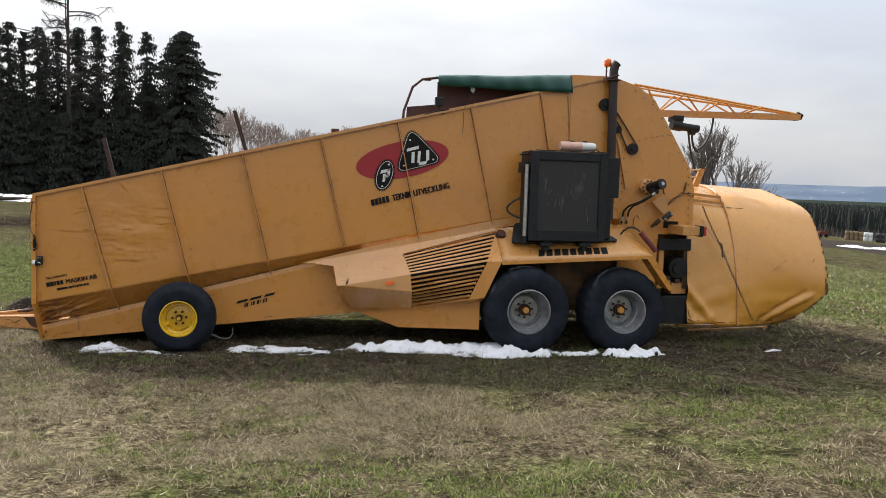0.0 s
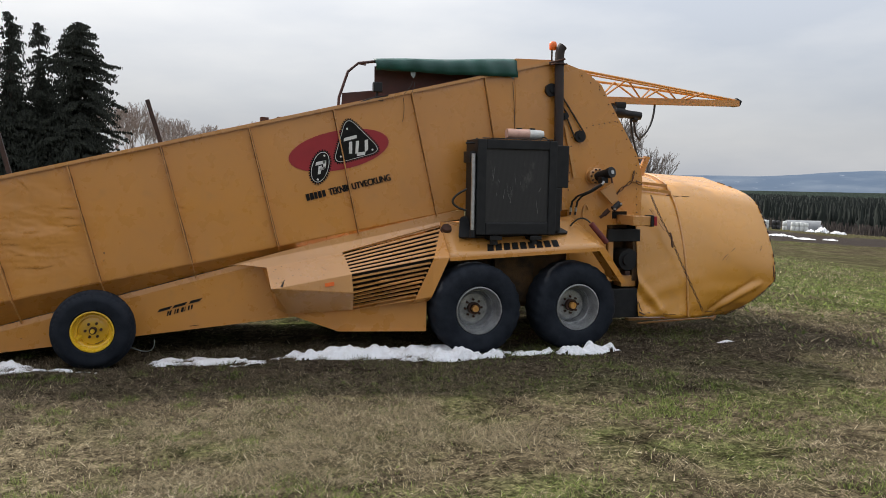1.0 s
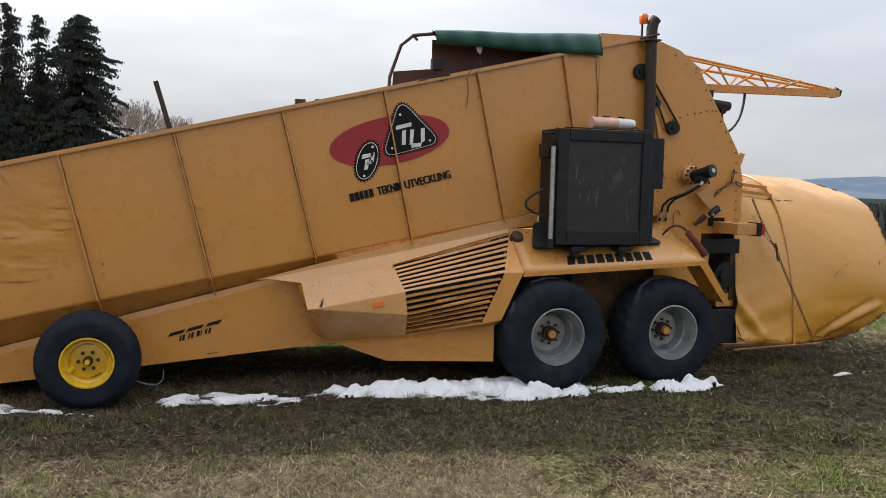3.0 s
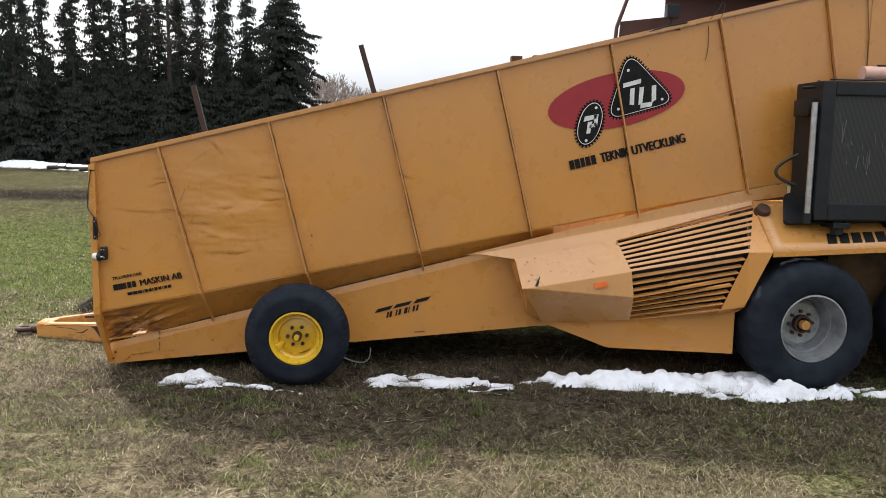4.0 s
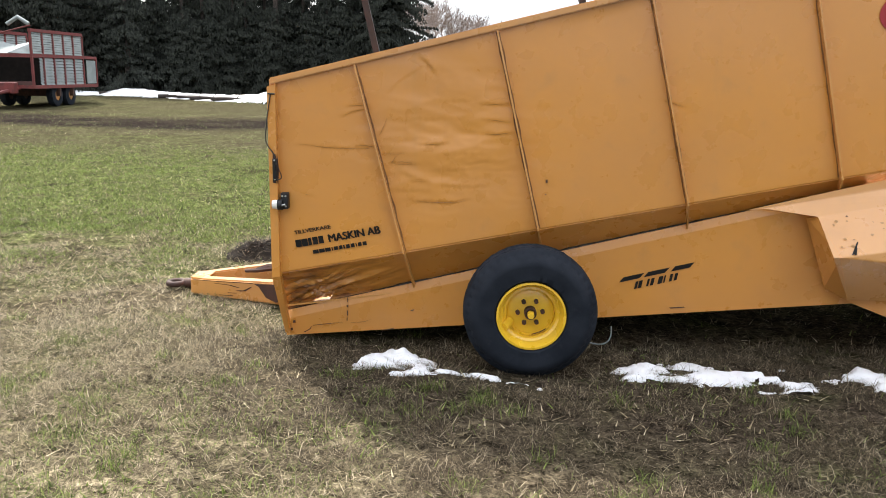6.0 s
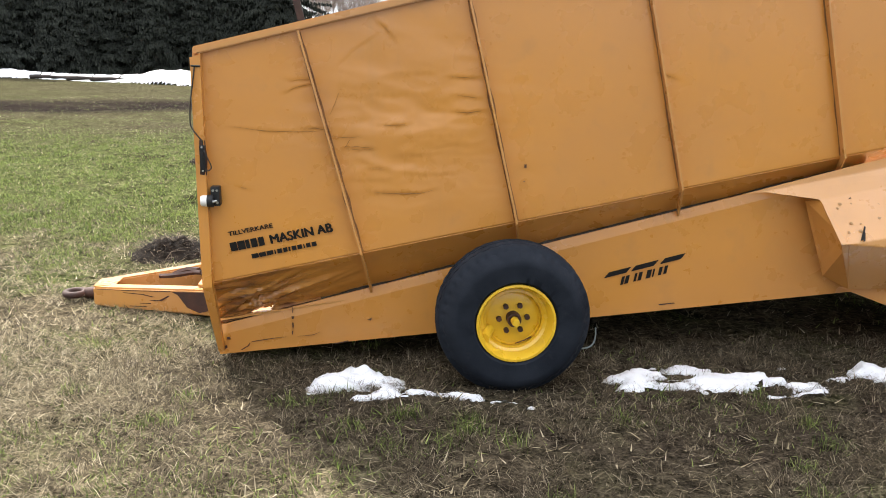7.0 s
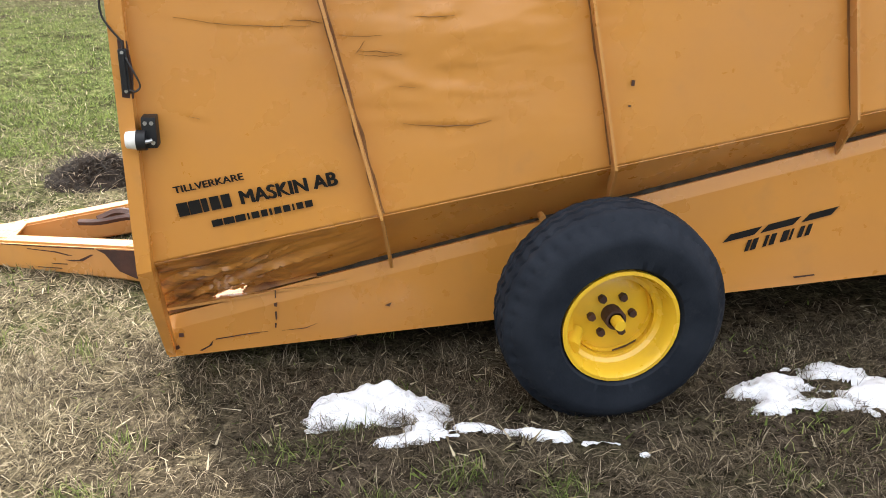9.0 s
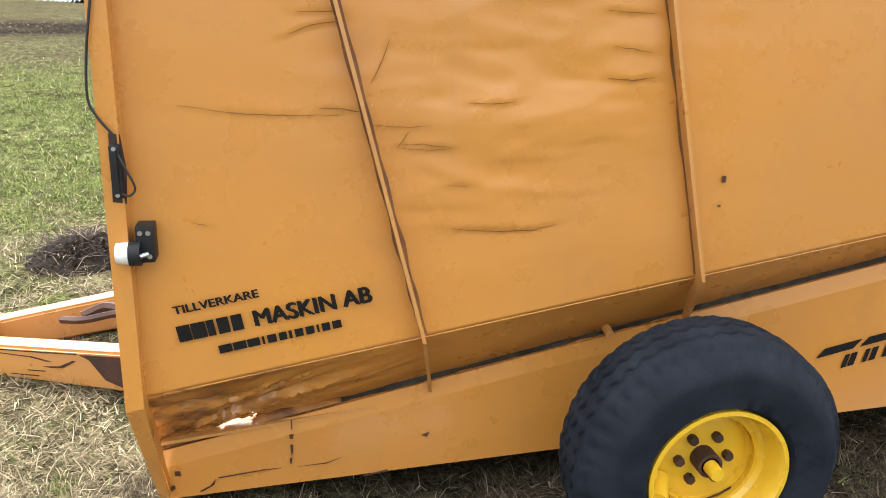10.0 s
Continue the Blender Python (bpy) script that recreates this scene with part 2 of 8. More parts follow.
def raw(name, verts, faces, mat, smooth=False):
    """A large mesh straight from arrays; faces all of one size."""
    verts, faces = np.asarray(verts, dtype=np.float32), np.asarray(faces, dtype=np.int32)
    me = bpy.data.meshes.new(name)
    me.vertices.add(len(verts))
    me.vertices.foreach_set("co", verts.ravel())
    k = faces.shape[1]
    me.loops.add(faces.size)
    me.loops.foreach_set("vertex_index", faces.ravel())
    me.polygons.add(len(faces))
    me.polygons.foreach_set("loop_start", np.arange(len(faces), dtype=np.int32) * k)
    me.update(calc_edges=True)
    me.materials.append(mat)
    if smooth:
        me.polygons.foreach_set("use_smooth", [True] * len(faces))
    me.validate()
    return me


def smoothstep(a, b, x):
    t = np.clip((np.asarray(x, dtype=float) - a) / (b - a), 0, 1)
    return t * t * (3 - 2 * t)


def terrain(x, y):
    """Height of the field: level where the machine stands, a little higher towards the walk's start, rising to the wood, falling to the valley."""
    x, y = np.asarray(x, dtype=float), np.asarray(y, dtype=float)
    h = 0.42 * smoothstep(-3.0, -11.5, y)
    h = h + 0.52 * smoothstep(4, 34, y) * smoothstep(14, -6, x)
    fall = np.maximum(0, x - 9.5)
    h = h - 0.095 * np.minimum(fall, 30) * smoothstep(0, 9, fall) - 0.06 * np.clip(fall - 30, 0, 140) - 0.015 * np.clip(fall - 170, 0, 900)
    near = np.exp(-((x - 2) ** 2 + (y + 2) ** 2) / 900)
    h = h + 0.022 * near * (np.sin(x * 1.7 + 0.6 * y) * np.sin(y * 1.3 - 0.4 * x) + 0.6 * np.sin(x * 3.9 + 1) * np.sin(y * 4.3))
    return h

# ---- ground ----
def field_material():
    m, n, l, s = shader("field_turf", 0.95)
    s.inputs["Specular IOR Level"].default_value = 0.0
    big, mid, fine, grit = noise_of(n, l, 0.09, 4.0), noise_of(n, l, 0.75, 6.0), noise_of(n, l, 7.0, 6.0, rough=0.7), noise_of(n, l, 60.0, 4.0, rough=0.7)
    straw = mixed(n, l, (0.150, 0.122, 0.076), (0.030, 0.024, 0.016), ramp_of(n, l, fine, [(0.35, 0.0), (0.65, 1.0)]))
    green = mixed(n, l, (0.124, 0.132, 0.052), (0.036, 0.042, 0.016), ramp_of(n, l, fine, [(0.35, 0.0), (0.65, 1.0)]))
    # greener away from the machine, more straw beside it
    co, sep = n.new("ShaderNodeTexCoord"), n.new("ShaderNodeSeparateXYZ")
    l.new(co.outputs["Object"], sep.inputs[0])
    far = n.new("ShaderNodeMapRange")
    far.inputs["From Min"].default_value, far.inputs["From Max"].default_value = 1.0, 9.0
    l.new(sep.outputs["Y"], far.inputs["Value"])
    add = n.new("ShaderNodeMath")
    add.operation = "MULTIPLY_ADD"
    add.inputs[1].default_value, add.use_clamp = 0.32, True
    l.new(far.outputs["Result"], add.inputs[0])
    l.new(mid, add.inputs[2])
    col = mixed(n, l, straw, green, ramp_of(n, l, add.outputs[0], [(0.46, 0.0), (0.66, 1.0)]))
    col = mixed(n, l, col, ramp_of(n, l, noise_of(n, l, 2.6, 7.0, rough=0.72), [(0.30, 0.45), (0.70, 1.45)]), 0.8, "MULTIPLY")
    soil = (0.020, 0.015, 0.011)
    col = mixed(n, l, col, soil, ramp_of(n, l, noise_of(n, l, 1.4, 7.0, rough=0.68), [(0.53, 0.0), (0.67, 0.9)]))
    # brown snowmelt soil beside the machine, darkened to stand in for its shade
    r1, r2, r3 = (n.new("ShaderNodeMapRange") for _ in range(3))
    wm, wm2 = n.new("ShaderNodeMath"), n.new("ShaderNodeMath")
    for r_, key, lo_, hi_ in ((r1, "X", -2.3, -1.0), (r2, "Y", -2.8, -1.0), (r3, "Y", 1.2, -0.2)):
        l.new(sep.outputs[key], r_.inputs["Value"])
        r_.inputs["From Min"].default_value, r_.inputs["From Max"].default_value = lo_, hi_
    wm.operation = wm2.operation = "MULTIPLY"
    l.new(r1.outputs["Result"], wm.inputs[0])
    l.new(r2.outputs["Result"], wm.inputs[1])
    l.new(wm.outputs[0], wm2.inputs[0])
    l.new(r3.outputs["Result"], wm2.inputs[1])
    shaded = mixed(n, l, (0, 0, 0), wm2.outputs[0], ramp_of(n, l, noise_of(n, l, 1.9, 6.0, rough=0.65), [(0.30, 0.5), (0.55, 1.0)]))
    col = mixed(n, l, col, mixed(n, l, (0.070, 0.055, 0.039), (0.026, 0.020, 0.015), ramp_of(n, l, fine, [(0.35, 0.0), (0.65, 1.0)])), shaded)
    # pale straw before the machine's front, brightened to stand in for sunlight there
    dist_ = n.new("ShaderNodeVectorMath")
    dist_.operation = "DISTANCE"
    dist_.inputs[1].default_value = (-2.0, -3.4, 0.0)
    l.new(co.outputs["Object"], dist_.inputs[0])
    pale = n.new("ShaderNodeMapRange")
    pale.inputs["From Min"].default_value, pale.inputs["From Max"].default_value = 2.9, 1.2
    l.new(dist_.outputs["Value"], pale.inputs["Value"])
    pale_at = mixed(n, l, (0, 0, 0), pale.outputs["Result"], ramp_of(n, l, noise_of(n, l, 1.3, 6.0, rough=0.7), [(0.40, 0.0), (0.58, 1.0)]))
    col = mixed(n, l, col, mixed(n, l, (0.31, 0.260, 0.168), (0.080, 0.064, 0.040), ramp_of(n, l, fine, [(0.38, 0.0), (0.64, 1.0)])), pale_at)
    # a worn, muddy track along the wood
    trk = n.new("ShaderNodeMath")
    trk.operation = "SUBTRACT"
    l.new(sep.outputs["Y"], trk.inputs[0])
    trk.inputs[1].default_value = 23.2
    wob = n.new("ShaderNodeMath")
    wob.operation = "MULTIPLY_ADD"
    wob.inputs[1].default_value = 5.0
    l.new(noise_of(n, l, 0.12, 3.0), wob.inputs[0])
    l.new(trk.outputs[0], wob.inputs[2])
    ab = n.new("ShaderNodeMath")
    ab.operation = "ABSOLUTE"
    l.new(wob.outputs[0], ab.inputs[0])
    # the noise is one half on the mean, so the track lies about y = 20.5
    mr = n.new("ShaderNodeMapRange")
    mr.inputs["From Min"].default_value, mr.inputs["From Max"].default_value = 2.7, 1.3
    l.new(ab.outputs[0], mr.inputs["Value"])
    # worn brown ground on both sides of the track
    worn = n.new("ShaderNodeMapRange")
    worn.inputs["From Min"].default_value, worn.inputs["From Max"].default_value, worn.inputs["To Max"].default_value = 10.0, 15.0, 0.8
    l.new(sep.outputs["Y"], worn.inputs["Value"])
    beside = n.new("ShaderNodeMapRange")
    beside.inputs["From Min"].default_value, beside.inputs["From Max"].default_value = 14.0, 2.0
    l.new(sep.outputs["X"], beside.inputs["Value"])
    wear = mixed(n, l, (0, 0, 0), mixed(n, l, (0, 0, 0), worn.outputs["Result"], beside.outputs["Result"]), ramp_of(n, l, noise_of(n, l, 0.45, 6.0, (0.35, 1.0, 1.0)), [(0.28, 0.35), (0.55, 1.0)]))
    col = mixed(n, l, col, mixed(n, l, (0.092, 0.078, 0.048), (0.040, 0.034, 0.022), ramp_of(n, l, fine, [(0.35, 0.0), (0.65, 1.0)])), wear)
    trackmask = mixed(n, l, (0, 0, 0), mixed(n, l, (0, 0, 0), mr.outputs["Result"], beside.outputs["Result"]), ramp_of(n, l, mid, [(0.25, 0.7), (0.5, 1.0)]))
    col = mixed(n, l, col, (0.022, 0.017, 0.016), trackmask)
    far_d = n.new("ShaderNodeVectorMath")
    far_d.operation = "LENGTH"
    l.new(co.outputs["Object"], far_d.inputs[0])
    wooded = n.new("ShaderNodeMapRange")
    wooded.inputs["From Min"].default_value, wooded.inputs["From Max"].default_value = 235.0, 300.0
    l.new(far_d.outputs["Value"], wooded.inputs["Value"])
    # tired brown grass down the slope
    tired = n.new("ShaderNodeMapRange")
    tired.inputs["From Min"].default_value, tired.inputs["From Max"].default_value = 14.0, 70.0
    l.new(far_d.outputs["Value"], tired.inputs["Value"])
    patchy = mixed(n, l, (0, 0, 0), tired.outputs["Result"], ramp_of(n, l, noise_of(n, l, 0.16, 7.0, rough=0.7), [(0.36, 0.15), (0.58, 1.0)]))
    col = mixed(n, l, col, mixed(n, l, (0.098, 0.082, 0.050), (0.040, 0.033, 0.023), ramp_of(n, l, mid, [(0.38, 0.0), (0.62, 1.0)])), patchy)
    col = mixed(n, l, col, (0.028, 0.036, 0.030), wooded.outputs["Result"])
    col = mixed(n, l, col, ramp_of(n, l, grit, [(0.36, 0.28), (0.64, 1.65)]), 0.9, "MULTIPLY")
    col = mixed(n, l, col, ramp_of(n, l, noise_of(n, l, 19.0, 5.0, rough=0.75), [(0.38, 0.30), (0.62, 1.65)]), 0.9, "MULTIPLY")
    l.new(col, s.inputs["Base Color"])
    bumped(n, l, s, grit, 0.7, 0.02)
    return m


def axis_steps(lo, hi, fine_lo, fine_hi, step, grow=1.16):
    a = list(np.arange(fine_lo, fine_hi + 1e-6, step))
    d, p = step, fine_hi
    while p < hi:
        d *= grow
        p += d
        a.append(p)
    d, p = step, fine_lo
    while p > lo:
        d *= grow
        p -= d
        a.insert(0, p)
    return np.array(a)


gx, gy = axis_steps(-2600, 3600, -9, 12, 0.22), axis_steps(-1500, 3800, -10, 8, 0.22)
GX, GY = np.meshgrid(gx, gy, indexing="ij")
GZ = terrain(GX, GY)
nx, ny = GX.shape
idx = np.arange(nx * ny).reshape(nx, ny)
quads = np.stack([idx[:-1, :-1], idx[1:, :-1], idx[1:, 1:], idx[:-1, 1:]], -1).reshape(-1, 4)
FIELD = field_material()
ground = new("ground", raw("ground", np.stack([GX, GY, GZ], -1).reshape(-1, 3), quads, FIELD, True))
tagged(ground, "rough spring field of matted straw and patchy green grass", "field", kind="structure")

# ---- the yellow bagging machine ----
W = 2.7          # far side wall
machine = thing("bagging_machine", "large worn yellow silage bagging machine parked on the field", "farm machine", (0, 0, 0))


def rail_z(x):
    return 1.872 + (x + 1.78) * 0.2462


def fold_z(x):
    return 0.557 + (x + 1.78) * 0.1955


def panel_y(x):
    return max(0.222 - 0.038 * (x + 1.75), 0.004)


def panel_top(x):
    return 0.226 + (x + 1.75) * 0.2555


def panel_low(x):
    return 0.038 + (x + 1.75) * 0.0965


FRONT, REAR = -1.775, 5.11
# creases in the sheet: how sharp, how deep, and where each one runs (x, z)
CREASES = [(0.7, 0.006, [(-1.573, 1.472), (-1.403, 1.452), (-1.263, 1.447), (-1.11, 1.449)]), (1.3, 0.008, [(-1.182, 1.468), (-1.12, 1.468), (-1.069, 1.460)]), (0.5, 0.009, [(-1.266, 1.672), (-1.20, 1.70), (-1.12, 1.712)]),
           (0.4, 0.006, [(-1.24, 1.735), (-1.12, 1.738)]), (0.8, 0.005, [(-1.035, 1.539), (-1.005, 1.60), (-0.981, 1.665)]), (0.6, 0.006, [(-1.03, 1.42), (-0.95, 1.415), (-0.86, 1.418)]), (0.8, 0.004, [(-0.955, 1.352), (-0.921, 1.40)]),
           (0.8, 0.007, [(-0.948, 1.363), (-0.865, 1.362), (-0.788, 1.352)]), (0.5, 0.005, [(-0.943, 1.350), (-0.865, 1.344), (-0.80, 1.348)]), (0.8, 0.009, [(-0.745, 1.486), (-0.668, 1.486), (-0.600, 1.492)]),
           (1.3, 0.010, [(-0.78, 1.097), (-0.64, 1.091), (-0.52, 1.092), (-0.445, 1.109)]), (0.36, 0.007, [(-0.80, 1.236), (-0.734, 1.236)]), (0.3, 0.012, [(-0.690, 1.306), (-0.54, 1.312), (-0.40, 1.328)]), (0.3, 0.011, [(-0.44, 1.352), (-0.36, 1.372), (-0.28, 1.38)]),
           (1.2, 0.009, [(-0.322, 1.565), (-0.247, 1.560), (-0.17, 1.569)]), (0.6, 0.008, [(-0.312, 1.658), (-0.25, 1.652), (-0.189, 1.642)]), (0.5, 0.006, [(-1.55, 1.133), (-1.511, 1.120)]), (0.3, 0.005, [(-1.279, 1.364), (-1.228, 1.367)]),
           (0.2, 0.012, [(-0.86, 1.280), (-0.747, 1.241)]), (0.2, 0.012, [(-0.60, 1.207), (-0.46, 1.20), (-0.33, 1.21)]), (0.6, 0.009, [(-0.345, 1.760), (-0.26, 1.757), (-0.191, 1.756)]), (0.7, 0.009, [(-0.745, 2.045), (-0.715, 2.02), (-0.683, 1.984)]), (0.2, 0.012, [(-0.97, 1.83), (-0.90, 1.90), (-0.76, 1.99)]), (0.2, 0.010, [(-0.84, 1.66), (-0.70, 1.65), (-0.56, 1.662)]), (0.2, 0.011, [(-0.62, 1.42), (-0.48, 1.425), (-0.30, 1.43)]), (0.2, 0.010, [(-0.93, 1.17), (-0.84, 1.165), (-0.72, 1.172)]), (0.2, 0.010, [(-0.66, 1.78), (-0.55, 1.775), (-0.42, 1.785)]), (0.5, 0.006, [(0.86, 1.80), (0.98, 1.765)])]


def dent(x, z):
    """How far the sheet stands out of its plane; minus is towards the walk."""
    d = 0.0
    for sharp, deep, line in CREASES:
        x0, x1 = line[0][0], line[-1][0]
        if x < x0 - 0.05 or x > x1 + 0.05:
            continue
        for (xa, za), (xb, zb) in zip(line, line[1:]):
            if x <= xb or (xb, zb) == line[-1]:
                break
        v = z - (za + (zb - za) * (x - xa) / (xb - xa))
        if abs(v) < 0.2:
            k = max(0.0, 1 - ((2 * x - x0 - x1) / (x1 - x0 + 0.1)) ** 2)
            d += 0.6 * deep * (0.42 if sharp < 0.35 else 1.0) * k * (-0.5 * math.exp(-v / 0.06) if v > 0 else 0.5 * math.exp(v / 0.04))
    w = math.exp(-((x + 0.55) / 0.6) ** 2 - ((z - 1.45) / 0.5) ** 2)
    d += w * (0.009 * noise.noise(Vector((x * 2.6, 3.1, z * 5.2))) + 0.006 * abs(noise.noise(Vector((x * 3.4, 8.1, z * 9.0)))) + 0.0035 * abs(noise.noise(Vector((x * 7.0, 2.1, z * 17.0)))))
    d += 0.006 * noise.noise(Vector((x * 1.1, 7.7, z * 1.3)))
    edge = min(z - fold_z(x), rail_z(x) - z)
    return d * min(1.0, max(0.0, edge / 0.08))


def sheet(bm, x0, x1, nx_, nz_, low, high, depth):
    rows = []
    for i in range(nx_ + 1):
        x = x0 + (x1 - x0) * i / nx_
        rows.append([bm.verts.new((x, depth(x, z), z)) for z in (low(x) + (high(x) - low(x)) * j / nz_ for j in range(nz_ + 1))])
    for a, b in zip(rows, rows[1:]):
        for j in range(nz_):
            bm.faces.new((a[j], b[j], b[j + 1], a[j + 1]))
    return rows


def thicken(ob, t):
    s = ob.modifiers.new("thickness", "SOLIDIFY")
    s.thickness, s.offset = t, -1.0
    return ob


# side wall: a finely dented front stretch and the long rear stretch, one sheet
bm = bmesh.new()
sheet(bm, FRONT, REAR, 560, 120, fold_z, rail_z, dent)
thicken(part("side_wall", bm, YELLOW, machine, "dented yellow sheet-metal side wall", smooth=60), 0.004)

# sharp little folds where the sheet has buckled; thin dark lines paint their shade
for sharp, deep, line in CREASES:
    if sharp < 0.35:
        continue
    bm = bmesh.new()
    pts = []
    for (xa, za), (xb, zb) in zip(line, line[1:]):
        for i in range(6):
            t = i / 6
            x, z = xa + (xb - xa) * t, za + (zb - za) * t + 0.004 * noise.noise(Vector((xa * 9 + t * 3, za * 5, 0.5)))
            pts.append((x, min(dent(x, z), dent(x, z + 0.008), dent(x, z - 0.008)) - 0.003, z))
    xb, zb = line[-1]
    pts.append((xb, min(dent(xb, zb), dent(xb, zb + 0.008)) - 0.003, zb))
    ws = [0.0004 + 0.0015 * sharp * math.sin(math.pi * (0.05 + 0.9 * i / (len(pts) - 1))) * (0.6 + 0.8 * abs(noise.noise(Vector((i * 0.7, line[0][0] * 9, 1.5))))) for i in range(len(pts))]
    for p, q, w0, w1 in zip(pts, pts[1:], ws, ws[1:]):
        d_ = (Vector(q) - Vector(p)).normalized()
        up_ = Vector((-d_.z, 0, d_.x))
        a, b_ = Vector(p), Vector(q)
        out_ = Vector((0, -0.0012, 0))
        va = [bm.verts.new(v) for v in (a + up_ * w0, a + out_ + up_ * w0 * 0.3, a - up_ * w0)]
        vb = [bm.verts.new(v) for v in (b_ + up_ * w1, b_ + out_ + up_ * w1 * 0.3, b_ - up_ * w1)]
        for k in range(2):
            bm.faces.new((va[k], vb[k], vb[k + 1], va[k + 1]))
    bmesh.ops.remove_doubles(bm, verts=bm.verts[:], dist=0.0001)
    part("crease", bm, CREASE_SHADE, machine, "thin dark line for the shade of a crease")

bm = bmesh.new()
plate(bm, [(FRONT, W, 0.3), (REAR, W, 1.2), (REAR, W, rail_z(REAR)), (FRONT, W, rail_z(FRONT))], 0.01)
part("far_wall", bm, YELLOW, machine)
bm = bmesh.new()
plate(bm, [(FRONT, 0.22, 0.26), (FRONT, W - 0.01, 0.26), (REAR, W - 0.01, 1.3), (REAR, 0.02, 1.3)], 0.012)
part("conveyor_floor", bm, YELLOW_WORN, machine)
# top rail
bm = bmesh.new()
for y0, y1, extra in ((-0.030, 0.045, 0.0), (W - 0.045, W + 0.03, 0.0)):
    x1 = 5.60
    a = [(FRONT + 0.006, y, rail_z(FRONT + 0.006) + dz) for y, dz in ((y0, -0.012), (y1, -0.012), (y1, 0.032), (y0, 0.032))]
    b = [(x1, y, rail_z(x1) + dz) for y, dz in ((y0, -0.012), (y1, -0.012), (y1, 0.032), (y0, 0.032))]
    va, vb = [bm.verts.new(p) for p in a], [bm.verts.new(p) for p in b]
    bm.faces.new(va), bm.faces.new(vb)
    for i in range(4):
        bm.faces.new((va[i], va[(i + 1) % 4], vb[(i + 1) % 4], vb[i]))
bmesh.ops.bevel(bm, geom=bm.edges[:], offset=0.006, segments=2, affect="EDGES")
part("top_rail", bm, YELLOW_WORN, machine, "yellow top rail with a worn upper edge")


def knee_bar(bm, x_top, x_fold, x_end, thick, proud, over):
    """A flat bar standing off the wall from the rail to the fold, then in along the slope to the lower panel."""
    zt, zf = rail_z(x_top) - 0.012, fold_z(x_fold)
    ye, ze = panel_y(x_end), panel_top(x_end) - over
    out = [(x_top, -proud * 0.8, zt), (x_fold, -proud, zf), (x_end, ye - 0.012, ze)]
    inn = [(x_top, 0.012, zt), (x_fold, 0.012, zf + 0.02), (x_end, ye + 0.004, ze + 0.03)]
    va = [bm.verts.new((x - thick / 2, y, z)) for x, y, z in out + inn[::-1]]
    vb = [bm.verts.new((x + thick / 2, y, z)) for x, y, z in out + inn[::-1]]
    for q in ((0, 1, 4, 5), (1, 2, 3, 4)):
        bm.faces.new([va[i] for i in q])
        bm.faces.new([vb[i] for i in q[::-1]])
    for i in range(6):
        j = (i + 1) % 6
        bm.faces.new((va[i], vb[i], vb[j], va[j]))


for xt, xf, xe in ((-1.199, -0.864, -0.803), (-0.262, 0.056, 0.112), (0.723, 1.055, 1.10), (1.717, 2.055, 2.09), (2.722, 3.05, 3.07), (3.704, 4.058, 4.07), (4.67, 5.0, 5.01)):
    bm = bmesh.new()
    if xf < 3:
        knee_bar(bm, xt, xf, xe, 0.012, 0.055, 0.03)
    else:
        z1 = {3.05: 1.43, 4.058: 1.66, 5.0: 1.72}[xf]
        plate(bm, [(xt, -0.045, rail_z(xt) - 0.01), (xf, -0.05, z1), (xf, 0.0, z1 + 0.02), (xt, 0.0, rail_z(xt) - 0.01)], 0.012, (1, 0, 0))
    # the ribs' paler paint stands in for their lit edges
    rib = part("rib", bm, YELLOW_WORN, machine)
    # grime along the rib's foot, widened into a painted shade beside the rib
    bm = bmesh.new()
    seam, zf = [], fold_z(xf) + 0.01 if xf < 3 else z1
    for i in range(41):
        x, z = xt + (xf - xt) * i / 40, rail_z(xt) - 0.02 + (zf - rail_z(xt) + 0.02) * i / 40
        w = 0.011 + 0.007 * noise.noise(Vector((i * 0.35, xt, 4.0)))
        y = min(dent(x - 0.02, z), dent(x, z), dent(x + 0.02, z)) - 0.0025
        seam.append((bm.verts.new((x - w, y, z)), bm.verts.new((x + w + 0.006, y, z))))
    for (a, b), (c_, d_) in zip(seam, seam[1:]):
        bm.faces.new((a, b, d_, c_))
    part("seam_shade", bm, SEAM_SHADE, rib)

# front corner post with its knee
bm = bmesh.new()
knee_bar(bm, FRONT + 0.045, FRONT + 0.045, -1.722, 0.010, 0.05, 0.165)
plate(bm, [(FRONT + 0.05, -0.05, 1.862), (FRONT + 0.05, -0.05, 0.557), (FRONT - 0.005, -0.045, 0.545), (FRONT - 0.005, -0.045, 1.85)], 0.008)
plate(bm, [(FRONT + 0.05, -0.05, 0.557), (-1.716, 0.185, 0.07), (-1.75, 0.19, 0.07), (FRONT - 0.005, -0.045, 0.545)], 0.008)
plate(bm, [(FRONT - 0.003, -0.045, 1.85), (FRONT - 0.003, -0.045, 0.545), (FRONT - 0.003, 0.05, 0.545), (FRONT - 0.003, 0.05, 1.85)], 0.006)
part("corner_post", bm, YELLOW, machine)

